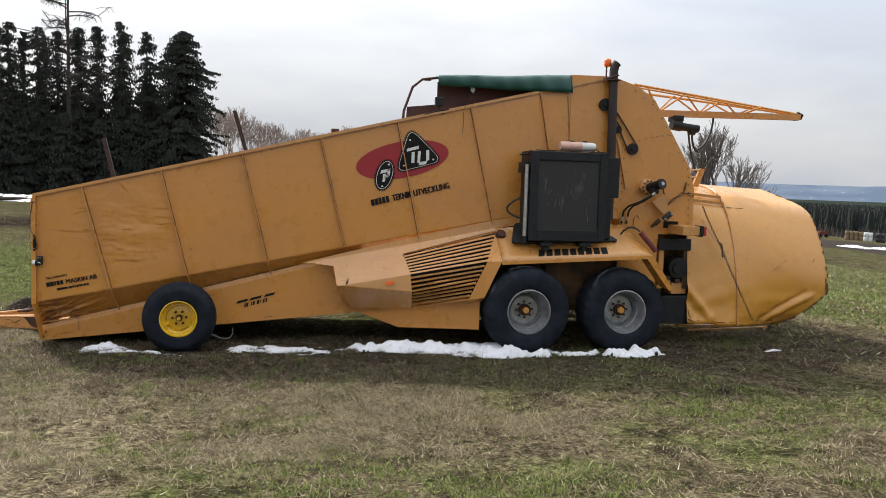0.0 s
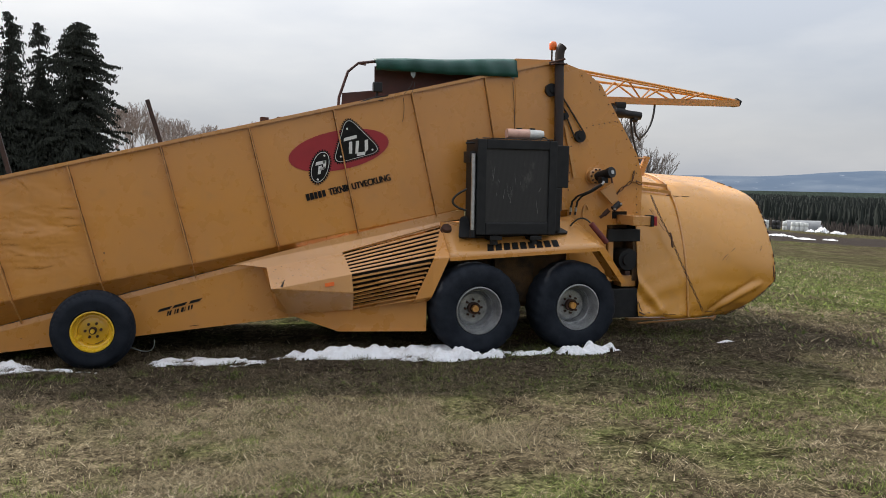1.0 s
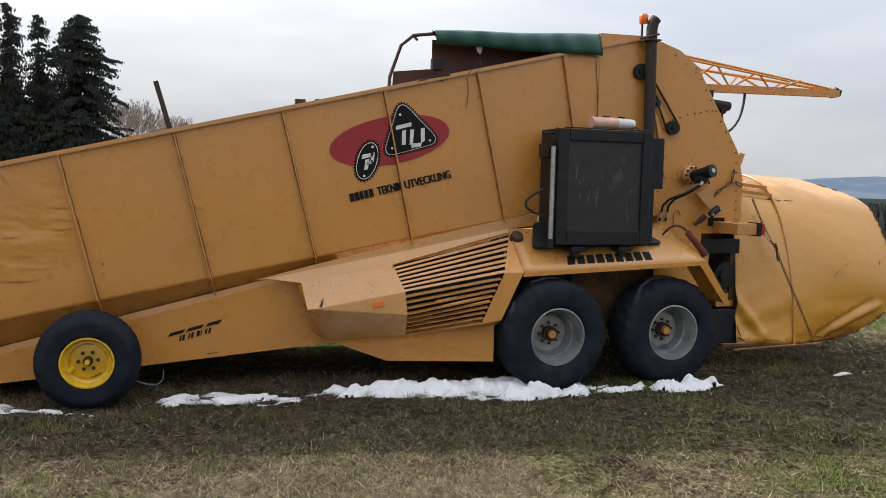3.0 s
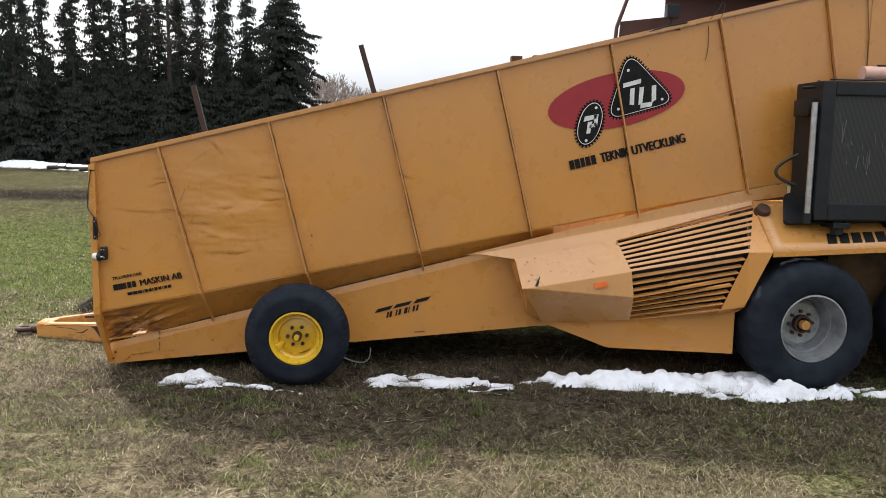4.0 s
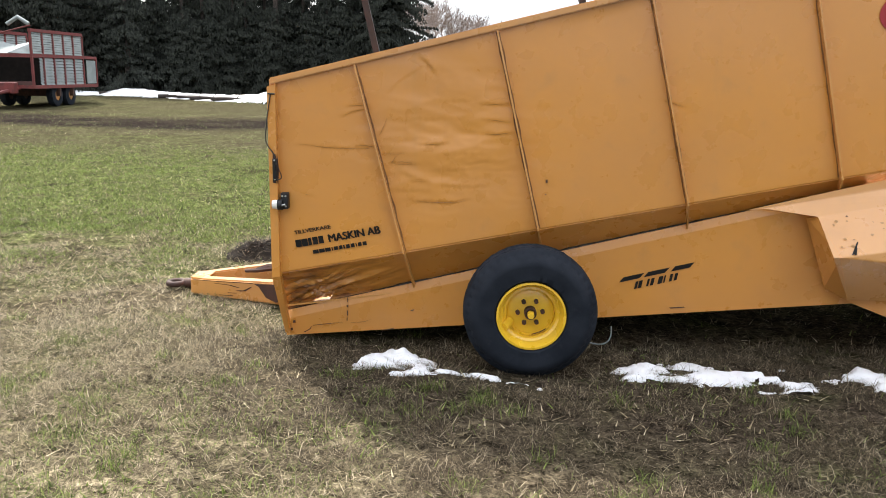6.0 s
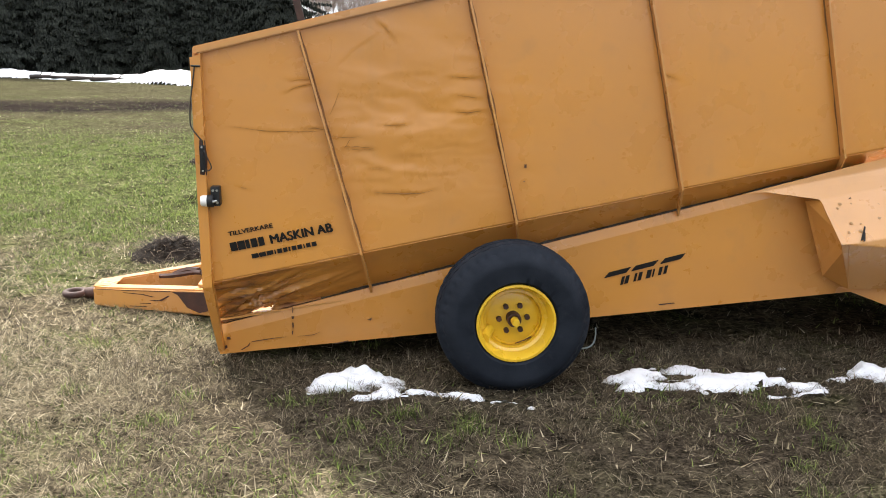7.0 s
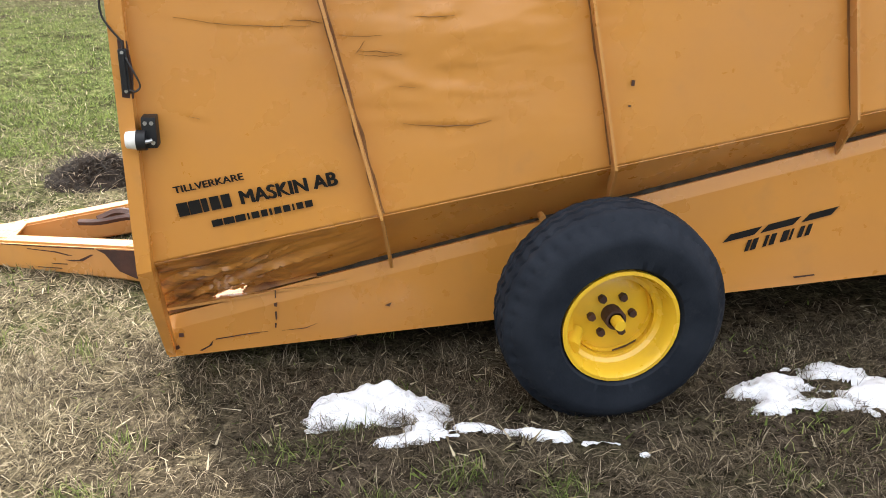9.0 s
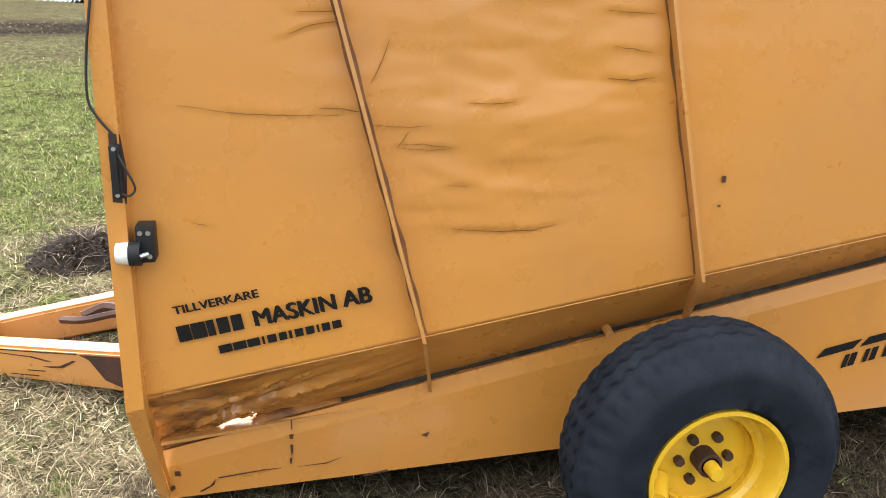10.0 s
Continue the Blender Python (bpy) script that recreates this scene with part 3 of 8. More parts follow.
# sloped belly between the fold and the lower panel, crumpled and burnt through at the front
bm = bmesh.new()
NX, NZ = 260, 40
rows = []
for i in range(NX + 1):
    x = FRONT + (2.93 - FRONT) * (i / NX) ** 1.35
    row = []
    for j in range(NZ + 1):
        v = j / NZ
        y = (panel_y(x) + 0.075) * (1 - v) + 0.002
        z = (panel_top(x) - 0.012) * (1 - v) + fold_z(x) * v
        c = math.exp(-((x + 1.50) / 0.36) ** 2) * math.sin(math.pi * min(1, v * 1.05)) ** 0.8
        wv = v * 3.4 - x * 2.4 + 0.5 * noise.noise(Vector((x * 3.0, v * 2.0, 8.0)))
        k = noise.noise(Vector((x * 2.4, wv * 2.2, 1.7))) + 0.9 * (abs(noise.noise(Vector((x * 3.4, wv * 4.6, 4.2)))) - 0.25) + 0.3 * noise.noise(Vector((x * 14, wv * 9, 2.2)))
        row.append(bm.verts.new((x, y + c * (0.045 * k + 0.02), z + 0.03 * c * k)))
    rows.append(row)
kill = []
for a, b in zip(rows, rows[1:]):
    for j in range(NZ):
        fc = bm.faces.new((a[j], b[j], b[j + 1], a[j + 1]))
        m = fc.calc_center_median()
        u = (m.x + 1.50) / 0.088
        v = (m.z - (panel_top(m.x) + 0.018 + 0.02 * (m.x + 1.5))) / 0.014
        u2 = (m.x + 1.645) / 0.028
        if u * u + v * v < 1 + 0.7 * noise.noise(m * 40) or u2 * u2 + v * v < 0.8:
            kill.append(fc)
bmesh.ops.delete(bm, geom=kill, context="FACES")


def belly_material():
    m = yellow_paint("belly_paint", rust=0.72)
    n, l = m.node_tree.nodes, m.node_tree.links
    s = n["Principled BSDF"]
    old = s.inputs["Base Color"].links[0].from_socket
    co, sep, mr = n.new("ShaderNodeTexCoord"), n.new("ShaderNodeSeparateXYZ"), n.new("ShaderNodeMapRange")
    l.new(co.outputs["Object"], sep.inputs[0])
    l.new(sep.outputs["X"], mr.inputs["Value"])
    mr.inputs["From Min"].default_value, mr.inputs["From Max"].default_value = -0.85, -1.60
    add = n.new("ShaderNodeMath")
    add.operation = "MULTIPLY"
    l.new(mr.outputs["Result"], add.inputs[0])
    # rust at the front, spread wider to darken the belly's shaded part
    l.new(ramp_of(n, l, noise_of(n, l, 7.0, 8.0, (0.7, 1, 3.2), 0.65), [(0.43, 0.0), (0.57, 0.93)]), add.inputs[1])
    rusty = mixed(n, l, (0.30, 0.10, 0.02), (0.06, 0.02, 0.011), ramp_of(n, l, noise_of(n, l, 14.0, 6.0, (1, 1, 3)), [(0.4, 0.0), (0.62, 1.0)]))
    l.new(mixed(n, l, old, rusty, add.outputs[0]), s.inputs["Base Color"])
    return m


thicken(part("sloped_belly", bm, belly_material(), machine, "sloped yellow belly sheet, crumpled and rusted through at the front", smooth=50), 0.004)

# uneven grey strip along the groove behind the panel's lip
bm = bmesh.new()
groove_rows = []
for i in range(321):
    x = -1.70 + 3.9 * i / 320
    k = 0.5 + noise.noise(Vector((x * 5.0, 0.4, 2.0))) + 0.6 * noise.noise(Vector((x * 22.0, 1.4, 2.0)))
    h_ = 0.001 + 0.006 * max(0.0, min(1.3, k)) * (0.35 if x < -1.2 else 1.0)
    y, z = panel_y(x), panel_top(x) - 0.006
    groove_rows.append([bm.verts.new(p) for p in ((x, y + 0.022, z + 0.001), (x, y + 0.034, z + h_ * 0.8), (x, y + 0.052, z + h_ * 1.5), (x, y + 0.075, z + h_ * 2.0))])
for a, b in zip(groove_rows, groove_rows[1:]):
    for j in range(3):
        bm.faces.new((a[j], b[j], b[j + 1], a[j + 1]))
part("groove_strip", bm, GROOVE_GREY, machine, "uneven grey strip in the groove above the lower panel", smooth=60)

# dark brown strip standing in for the shaded gap where the belly has torn
bm = bmesh.new()
torn = []
for i in range(61):
    x = -1.735 + 0.62 * i / 60
    k = (1 - i / 60) ** 0.6 * (0.75 + 0.5 * noise.noise(Vector((x * 9.0, 0.2, 6.0))) + 0.3 * noise.noise(Vector((x * 31.0, 0.2, 6.0))))
    k *= 0.22 if -1.69 < x < -1.42 else 0.7
    y, z = panel_y(x), panel_top(x)
    torn.append([bm.verts.new(p) for p in ((x, y + 0.020, z + 0.004), (x, y + 0.050 - 0.012 * k, z + 0.004 + 0.028 * k), (x, y + 0.062 - 0.022 * k, z + 0.006 + 0.052 * k))])
for a, b in zip(torn, torn[1:]):
    for j in range(2):
        bm.faces.new((a[j], b[j], b[j + 1], a[j + 1]))
thicken(part("gap_shade", bm, GAP_BROWN, machine, "dark brown strip for the shaded gap below the torn belly", smooth=50), 0.003)

# lower chassis panel: a strip along its top, leaning back, and the flat panel with a turned lip
bm = bmesh.new()
xs = [-1.75, -1.3, -0.9, -0.43, 0.0, 0.5, 1.0, 1.5, 2.0, 2.3]
for k in range(len(xs) - 1):
    x0, x1 = xs[k], xs[k + 1]
    def col(x):
        y, t, b = panel_y(x), panel_top(x), panel_low(x)
        return [(x, y + 0.085, t - 0.012), (x, y + 0.012, t), (x, y, t - 0.062), (x, y, b), (x, y + 0.05, b - 0.002)]
    a, b = [bm.verts.new(p) for p in col(x0)], [bm.verts.new(p) for p in col(x1)]
    for j in range(4):
        bm.faces.new((a[j], b[j], b[j + 1], a[j + 1]))
bmesh.ops.remove_doubles(bm, verts=bm.verts[:], dist=0.0005)
thicken(part("chassis_panel", bm, YELLOW, machine, "yellow lower chassis panel with scratches"), 0.006)
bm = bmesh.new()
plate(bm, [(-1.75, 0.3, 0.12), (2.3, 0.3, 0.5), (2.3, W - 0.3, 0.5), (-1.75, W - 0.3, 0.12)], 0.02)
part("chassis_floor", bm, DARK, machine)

# ---- hood with the slatted grille ----
A, B = Vector((1.912, -0.075, 1.058)), Vector((1.985, -0.31, 0.832))
M1, M2, DB, DL = Vector((2.89, -0.37, 0.995)), Vector((2.91, -0.40, 0.768)), Vector((2.935, -0.23, 0.535)), Vector((2.17, -0.08, 0.49))
G1, G2 = Vector((2.83, -0.10, 1.228)), Vector((4.10, -0.05, 1.540))
RR, AL = Vector((3.89, -0.48, 1.185)), Vector((4.075, -0.53, 1.193))
PBL, PBR = Vector((3.64, -0.52, 0.68)), Vector((3.86, -0.50, 0.710))
TOPS = [Vector((1.45, -0.004, 1.078)), Vector((2.08, -0.006, 1.238)), Vector((3.08, -0.006, 1.482)), Vector((4.055, -0.006, 1.698)), Vector((4.43, -0.006, 1.765))]
FOLDS = [Vector((1.58, -0.004, 1.095)), Vector((2.08, -0.012, 1.192)), Vector((2.90, -0.014, 1.352)), Vector((4.10, -0.014, 1.60)), Vector((4.43, -0.014, 1.645))]
T3, C3 = TOPS[-1], FOLDS[-1]


def folded(name, faces, mat, parent, label="", width=0.007, t=0.006):
    """One sheet folded along its shared edges, with soft bends."""
    bm = bmesh.new()
    seen = {}
    for q in faces:
        vs = []
        for p in q:
            k = tuple(round(c, 4) for c in p)
            if k not in seen:
                seen[k] = bm.verts.new(p)
            vs.append(seen[k])
        bm.faces.new(vs)
    ob = part(name, bm, mat, parent, label)
    b = ob.modifiers.new("bend", "BEVEL")
    b.width, b.segments, b.limit_method, b.angle_limit = width, 2, "ANGLE", radians(8)
    return thicken(ob, t)


folded("hood", [[A, G1, FOLDS[2], FOLDS[1], FOLDS[0]], [A, B, M1, G1], [G1, G2, FOLDS[3], FOLDS[2]],
                [TOPS[0], FOLDS[0], FOLDS[1], TOPS[1]], [TOPS[1], FOLDS[1], FOLDS[2], TOPS[2]], [TOPS[2], FOLDS[2], FOLDS[3], TOPS[3]], [TOPS[3], FOLDS[3], FOLDS[4], TOPS[4]],
                [B, M2, M1], [B, DL, DB, M2]], YELLOW_WORN, machine, "angular yellow engine hood, scuffed on its sloping top")
bm = bmesh.new()
plate(bm, [A + Vector((0.0, 0.0, 0.0)), B, DL, Vector((2.05, 0.02, 0.55)), Vector((1.88, 0.03, 1.03))], 0.006)
part("hood_end", bm, YELLOW, machine)
folded("hood_pillar", [[RR, AL, PBR, PBL], [G2, FOLDS[3], AL, RR], [PBL, PBR, PBR + Vector((-0.01, 0.10, -0.06)), PBL + Vector((-0.05, 0.10, -0.06))]], YELLOW, machine)
# near-black plates that stand in for the unlit hollow behind the slats
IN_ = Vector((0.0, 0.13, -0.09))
for nm, q in (("grille_shade", [G1 + Vector((-0.06, 0.04, -0.02)), G2 + Vector((0.05, 0.02, -0.03)), RR + IN_ + Vector((0.1, 0.04, 0)), M1 + IN_ + Vector((-0.1, 0, 0))]),
              ("grille_shade", [M1 + IN_ + Vector((-0.1, 0, 0)), RR + IN_ + Vector((0.1, 0.04, 0)), PBL + Vector((0.15, 0.16, -0.03)), DB + Vector((-0.08, 0.10, -0.03))])):
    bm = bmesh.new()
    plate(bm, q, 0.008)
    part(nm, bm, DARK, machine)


def along_line(line, u):
    seg = [(b - a).length for a, b in zip(line, line[1:])]
    d = u * sum(seg)
    for a, b, s in zip(line, line[1:], seg):
        if d <= s:
            return a.lerp(b, d / s)
        d -= s
    return line[-1].copy()


# flat bars across the sloping top half
down_l, down_r = (M1 - G1), (RR - G2)
NU = 7
for k in range(NU):
    u0, u1 = (k + 0.50) / NU, (k + 1.0) / NU
    sag = Vector((0, 0, -0.004 * math.sin(k * 2.1)))
    bm = bmesh.new()
    plate(bm, [G1 + down_l * u0, G2 + down_r * u0 + sag, G2 + down_r * u1 + sag, G1 + down_l * u1], 0.005)
    part("slat", bm, YELLOW_WORN, machine)
# edge-on blades across the lower half
NL = 9
for k in range(NL):
    u = (k + 1) / NL
    p, q = along_line([M1, M2, DB], u), along_line([RR, PBL], u ** 0.93)
    inward = Vector((0, 0.06, 0.012))
    bm = bmesh.new()
    plate(bm, [p, q, q + inward, p + inward], 0.0075)
    part("slat", bm, YELLOW_WORN, machine)
bm = bmesh.new()
edge_up = Vector((0, 0.012, 0.02))
tube(bm, [G1 + down_l * 0.1 + Vector((-0.012, -0.004, 0.0)), G1 + Vector((-0.006, -0.006, 0.008)), G1 + edge_up + Vector((0.04, -0.012, 0.0)), G1.lerp(G2, 0.5) + edge_up + Vector((0, -0.014, 0)), G2 + edge_up + Vector((-0.03, -0.014, 0)), G2 + Vector((0.012, -0.008, 0.004)), G2 + down_r * 0.12 + Vector((0.012, -0.006, 0))], 0.007, 6)
part("grille_rim", bm, YELLOW_WORN, machine, smooth=60)
# skirt below the hood
folded("skirt", [[DL + Vector((-0.03, 0.06, -0.005)), Vector((2.78, -0.10, 0.25)), Vector((3.82, -0.42, 0.27)), Vector((3.82, -0.42, 0.74)), DB + Vector((0, 0.03, 0.06))],
                 [Vector((3.82, -0.42, 0.27)), Vector((3.84, -0.2, 0.27)), Vector((3.84, -0.2, 0.74)), Vector((3.82, -0.42, 0.74))]], YELLOW, machine, width=0.008)

# ---- mudguard over the twin wheels ----
FR, FT = Vector((6.12, -0.655, 1.31)), Vector((6.47, -0.63, 0.83))
bm = bmesh.new()
G_TOP = (FOLDS[3], Vector((5.92, -0.06, 1.68)))
on_guard = lambda u, v: AL.lerp(FR, u).lerp(G_TOP[0].lerp(G_TOP[1], u), v)
grid_ = [[bm.verts.new(on_guard(i / 16, j / 6)) for j in range(7)] for i in range(17)]
for a, b_ in zip(grid_, grid_[1:]):
    for j in range(6):
        bm.faces.new((a[j], b_[j], b_[j + 1], a[j + 1]))
thicken(part("mudguard_top", bm, YELLOW_WORN, machine, "sloping yellow mudguard top above the twin wheels", smooth=60), 0.008)
bm = bmesh.new()
plate(bm, [AL, FR, FR + Vector((0.0, 0.0, -0.045)), AL + Vector((0, 0, -0.045))], 0.012)
plate(bm, [FR, FT, FT + Vector((-0.075, 0, 0.0)), FR + Vector((-0.075, 0, -0.045))], 0.012)
plate(bm, [FR, FT, FT + Vector((0, 0.42, 0)), FR + Vector((-0.1, 0.42, 0.1))], 0.01)
part("mudguard_lip", bm, YELLOW, machine)
# this dark tone stands in for the shade under the mudguard
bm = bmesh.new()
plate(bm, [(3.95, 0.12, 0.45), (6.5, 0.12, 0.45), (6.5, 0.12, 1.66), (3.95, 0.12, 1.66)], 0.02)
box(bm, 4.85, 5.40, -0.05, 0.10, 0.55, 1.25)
part("wheel_bay", bm, MUD_SHADE, machine, "wheel bay behind the twin wheels, darkened for the mudguard's shade")
# inner arch plate is added; its dark tone stands for the arch's shade
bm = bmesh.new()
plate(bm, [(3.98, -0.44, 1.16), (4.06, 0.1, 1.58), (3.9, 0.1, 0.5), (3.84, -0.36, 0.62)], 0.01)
part("arch_wall", bm, MUD_SHADE, machine)
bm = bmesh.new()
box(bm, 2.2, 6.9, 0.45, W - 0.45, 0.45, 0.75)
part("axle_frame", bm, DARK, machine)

# ---- rear body ----
bm = bmesh.new()
OUT = [(REAR, 1.76), (REAR, 3.72), (5.61, 3.728), (5.75, 3.715), (6.10, 3.61), (6.35, 3.44), (6.93, 2.52), (7.02, 2.2), (7.02, 1.56), (6.50, 1.56), (6.48, 0.5), (5.9, 0.5), (5.9, 1.76)]
plate(bm, [(x, 0.0, z) for x, z in OUT], 0.012, (0, -1, 0))
part("rear_side", bm, YELLOW, machine, "riveted yellow rear side plate")
bm = bmesh.new()
top = OUT[1:8]
for (x0, z0), (x1, z1) in zip(top, top[1:]):
    plate(bm, [(x0, 0.006, z0), (x1, 0.006, z1), (x1, W, z1), (x0, W, z0)], 0.01)
plate(bm, [(x, W, z) for x, z in OUT], 0.012, (0, -1, 0))
part("rear_casing", bm, YELLOW, machine)
rivet_bm = bmesh.new()
tube(rivet_bm, [(0, -0.004, 0), (0, -0.014, 0)], 0.0105, 6, 0.007)
rivet_mesh = mesh_of("rivet", rivet_bm, RUST)
for x0, z0, x1, z1, k in ((6.93, 2.52, 6.35, 3.44, 8), (5.98, 2.82, 6.27, 2.92, 3), (6.36, 2.94, 6.60, 2.985, 3), (5.93, 2.05, 5.96, 2.75, 6), (6.985, 1.75, 6.95, 2.4, 6), (6.35, 3.40, 6.08, 3.57, 2)):
    for i in range(k + 1):
        rv = new("rivet", rivet_mesh)
        rv.location = (x0 + (x1 - x0) * i / k - 0.03, 0.0, z0 + (z1 - z0) * i / k - 0.02)
        rv.parent = machine
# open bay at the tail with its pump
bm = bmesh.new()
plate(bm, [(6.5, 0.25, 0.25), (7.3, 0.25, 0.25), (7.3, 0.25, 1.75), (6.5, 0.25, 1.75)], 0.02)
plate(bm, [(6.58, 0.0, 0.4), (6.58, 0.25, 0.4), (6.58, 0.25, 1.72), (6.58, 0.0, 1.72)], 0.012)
part("pump_bay", bm, MUD_SHADE, machine, "muddy open pump bay")
for q, mt in (((6.50, 7.0, -0.05, 0.2, 1.33, 1.50), BLACK), ((6.60, 6.72, -0.03, 0.2, 0.80, 0.90), YELLOW_WORN), ((6.74, 6.97, -0.02, 0.2, 0.70, 0.86), YELLOW_WORN), ((6.90, 6.98, -0.03, 0.22, 0.78, 1.33), MUD_SHADE), ((6.52, 6.60, -0.03, 0.22, 0.78, 1.33), YELLOW_WORN), ((6.56, 7.0, -0.10, 0.24, 0.28, 0.68), BLACK), ((6.62, 6.70, -0.06, 0.1, 0.90, 0.96), RUST), ((6.78, 6.86, -0.05, 0.1, 0.86, 0.92), RUST)):
    bm = bmesh.new()
    box(bm, *q, 0.01)
    part("pump_frame", bm, mt, machine)
# small square hatch above the bay; a near-black plate paints its shaded opening
bm = bmesh.new()
box(bm, 6.565, 6.795, -0.012, -0.007, 1.645, 1.745)
part("hatch", bm, DARK, machine)
for q in ((6.55, 6.81, 1.745, 1.762), (6.55, 6.81, 1.628, 1.645), (6.55, 6.565, 1.645, 1.745), (6.795, 6.81, 1.645, 1.745)):
    bm = bmesh.new()
    box(bm, q[0], q[1], -0.02, -0.006, q[2], q[3], 0.002)
    part("hatch_frame", bm, YELLOW, machine)
bm = bmesh.new()
tube(bm, [(6.82, -0.06, 1.08), (6.82, 0.2, 1.08)], 0.15, 20)
tube(bm, [(6.80, -0.10, 1.08), (6.80, -0.06, 1.08)], 0.08, 16)
part("pump", bm, BLACK, machine, smooth=40)
bm = bmesh.new()
box(bm, 6.64, 6.90, -0.46, 0.0, 1.575, 1.70, 0.008)
part("tail_arm", bm, YELLOW_WORN, machine)
bm = bmesh.new()
box(bm, 6.90, 6.935, -0.49, -0.30, 1.56, 1.712, 0.006)
part("tail_lamp", bm, BLACK, machine)
bm = bmesh.new()
box(bm, 6.936, 6.975, -0.50, -0.31, 1.575, 1.70, 0.006)
part("tail_lens", bm, RED_FILM, machine, "red tail lamp lens")
bm = bmesh.new()
tube(bm, [(6.06, -0.38, 1.60), (6.10, -0.39, 1.55), (6.25, -0.41, 1.385), (6.28, -0.41, 1.35)], 0.036, 14)
part("extinguisher", bm, RED_PAINT, machine, "small red cylinder beside the mudguard", smooth=40)
bm = bmesh.new()
tube(bm, arc((6.05, -0.38, 1.61), (5.80, -0.30, 1.56), (0, 0, 0.08), 8), 0.012, 6)
part("extinguisher_hose", bm, HOSE, machine, smooth=60)

# drive motor, its bracket and hoses
bm = bmesh.new()
lathe(bm, [(0.0, -0.12), (0.085, -0.12), (0.11, -0.10), (0.11, -0.02), (0.13, -0.02), (0.13, 0.0)], (6.27, 0.0, 2.22), 24)
part("gear_housing", bm, YELLOW_WORN, machine, smooth=35)
for k in range(10):
    a = 2 * math.pi * k / 10
    bm = bmesh.new()
    tube(bm, [(6.27 + 0.09 * math.cos(a), -0.112, 2.22 + 0.09 * math.sin(a)), (6.27 + 0.09 * math.cos(a), -0.14, 2.22 + 0.09 * math.sin(a))], 0.012, 6)
    part("bolt", bm, RUST, machine)
bm = bmesh.new()
tube(bm, [(6.28, -0.11, 2.215), (6.335, -0.32, 2.265)], 0.062, 16)
tube(bm, [(6.335, -0.32, 2.265), (6.35, -0.37, 2.275)], 0.072, 16)
box(bm, 6.24, 6.34, -0.30, -0.18, 2.13, 2.21, 0.012)
part("drive_motor", bm, BLACK, machine, "black hydraulic motor", smooth=40)
bm = bmesh.new()
tube(bm, [(6.351, -0.371, 2.275), (6.353, -0.382, 2.277)], 0.026, 14)
part("motor_cap", bm, CHROME, machine, smooth=40)
bm = bmesh.new()
tube(bm, [(6.27, -0.31, 2.15), (6.24, -0.31, 2.11)], 0.018, 8)
part("hose_fitting", bm, CHROME, machine, smooth=40)
for dx in (0.0, 0.075):
    bm = bmesh.new()
    tube(bm, [Vector((6.24 + dx * 0.4, -0.30, 2.12)), Vector((6.10 + dx * 0.5, -0.24, 2.02)), Vector((5.98 + dx * 0.8, -0.13, 1.95)), Vector((5.935 + dx, -0.07, 1.88)), Vector((5.925 + dx, -0.05, 1.78)), Vector((5.925 + dx, -0.03, 1.70))], 0.014, 8)
    part("hose", bm, HOSE, machine, smooth=60)
    bm = bmesh.new()
    tube(bm, [(5.925 + dx, -0.05, 1.80), (5.925 + dx, -0.045, 1.74)], 0.018, 8)
    part("hose_fitting", bm, CHROME, machine, smooth=40)
bm = bmesh.new()
plate(bm, [(6.33, -0.10, 2.02), (6.51, -0.10, 2.13), (6.62, -0.10, 1.86), (6.55, -0.10, 1.81)], 0.03, (0, 1, 0))
part("tension_arm", bm, YELLOW_WORN, machine)
bm = bmesh.new()
tube(bm, [(6.50, -0.16, 1.78), (6.60, -0.16, 1.86)], 0.042, 12)
part("tension_cylinder", bm, BLACK, machine, smooth=40)
for q in ((6.505, -0.165, 1.785), (6.595, -0.165, 1.855)):
    bm = bmesh.new()
    tube(bm, [q, Vector(q) + Vector((0, -0.045, 0))], 0.014, 8)
    part("bolt", bm, CHROME, machine)
bm = bmesh.new()
tube(bm, [(6.40, -0.09, 1.70), (6.46, -0.12, 1.77)], 0.032, 10)
tube(bm, [(6.36, -0.06, 1.66), (6.42, -0.1, 1.72)], 0.022, 8)
part("linkage", bm, RUST, machine, smooth=40)
bm = bmesh.new()
tube(bm, [(6.52, -0.04, 2.22), (6.55, -0.05, 2.08), (6.60, -0.05, 1.97)], 0.012, 6)
part("linkage_rod", bm, RUST_RED, machine, smooth=40)
for k, (a, b_) in enumerate((((6.60, 1.96), (6.66, 2.03)), ((6.65, 2.02), (6.72, 2.08)), ((6.71, 2.075), (6.78, 2.11)), ((6.77, 2.105), (6.84, 2.16)), ((6.84, 2.15), (6.92, 2.15)), ((6.91, 2.15), (7.0, 2.12)), ((6.85, 2.17), (6.875, 2.30)))):
    bm = bmesh.new()
    p, q = Vector((a[0], -0.035, a[1])), Vector((b_[0], -0.035, b_[1]))
    d_ = (q - p).normalized()
    sd = d_.cross(Vector((0, 1, 0))) if k % 2 else Vector((0, 1, 0))
    mid_, L_ = (p + q) / 2, (q - p).length * 0.55
    tube(bm, [mid_ + d_ * L_ * math.cos(t) + sd * 0.016 * math.sin(t) for t in (2 * math.pi * i / 10 for i in range(11))], 0.006, 5, caps=False)
    part("chain_link", bm, RUST, machine)
bm = bmesh.new()
tube(bm, arc((6.12, -0.02, 1.77), (6.20, -0.02, 1.77), (0, 0, 0.06), 8), 0.009, 6)
tube(bm, [(6.12, -0.02, 1.77), (6.12, -0.02, 1.62)], 0.009, 6)
part("grab_hook", bm, YELLOW_WORN, machine, smooth=60)
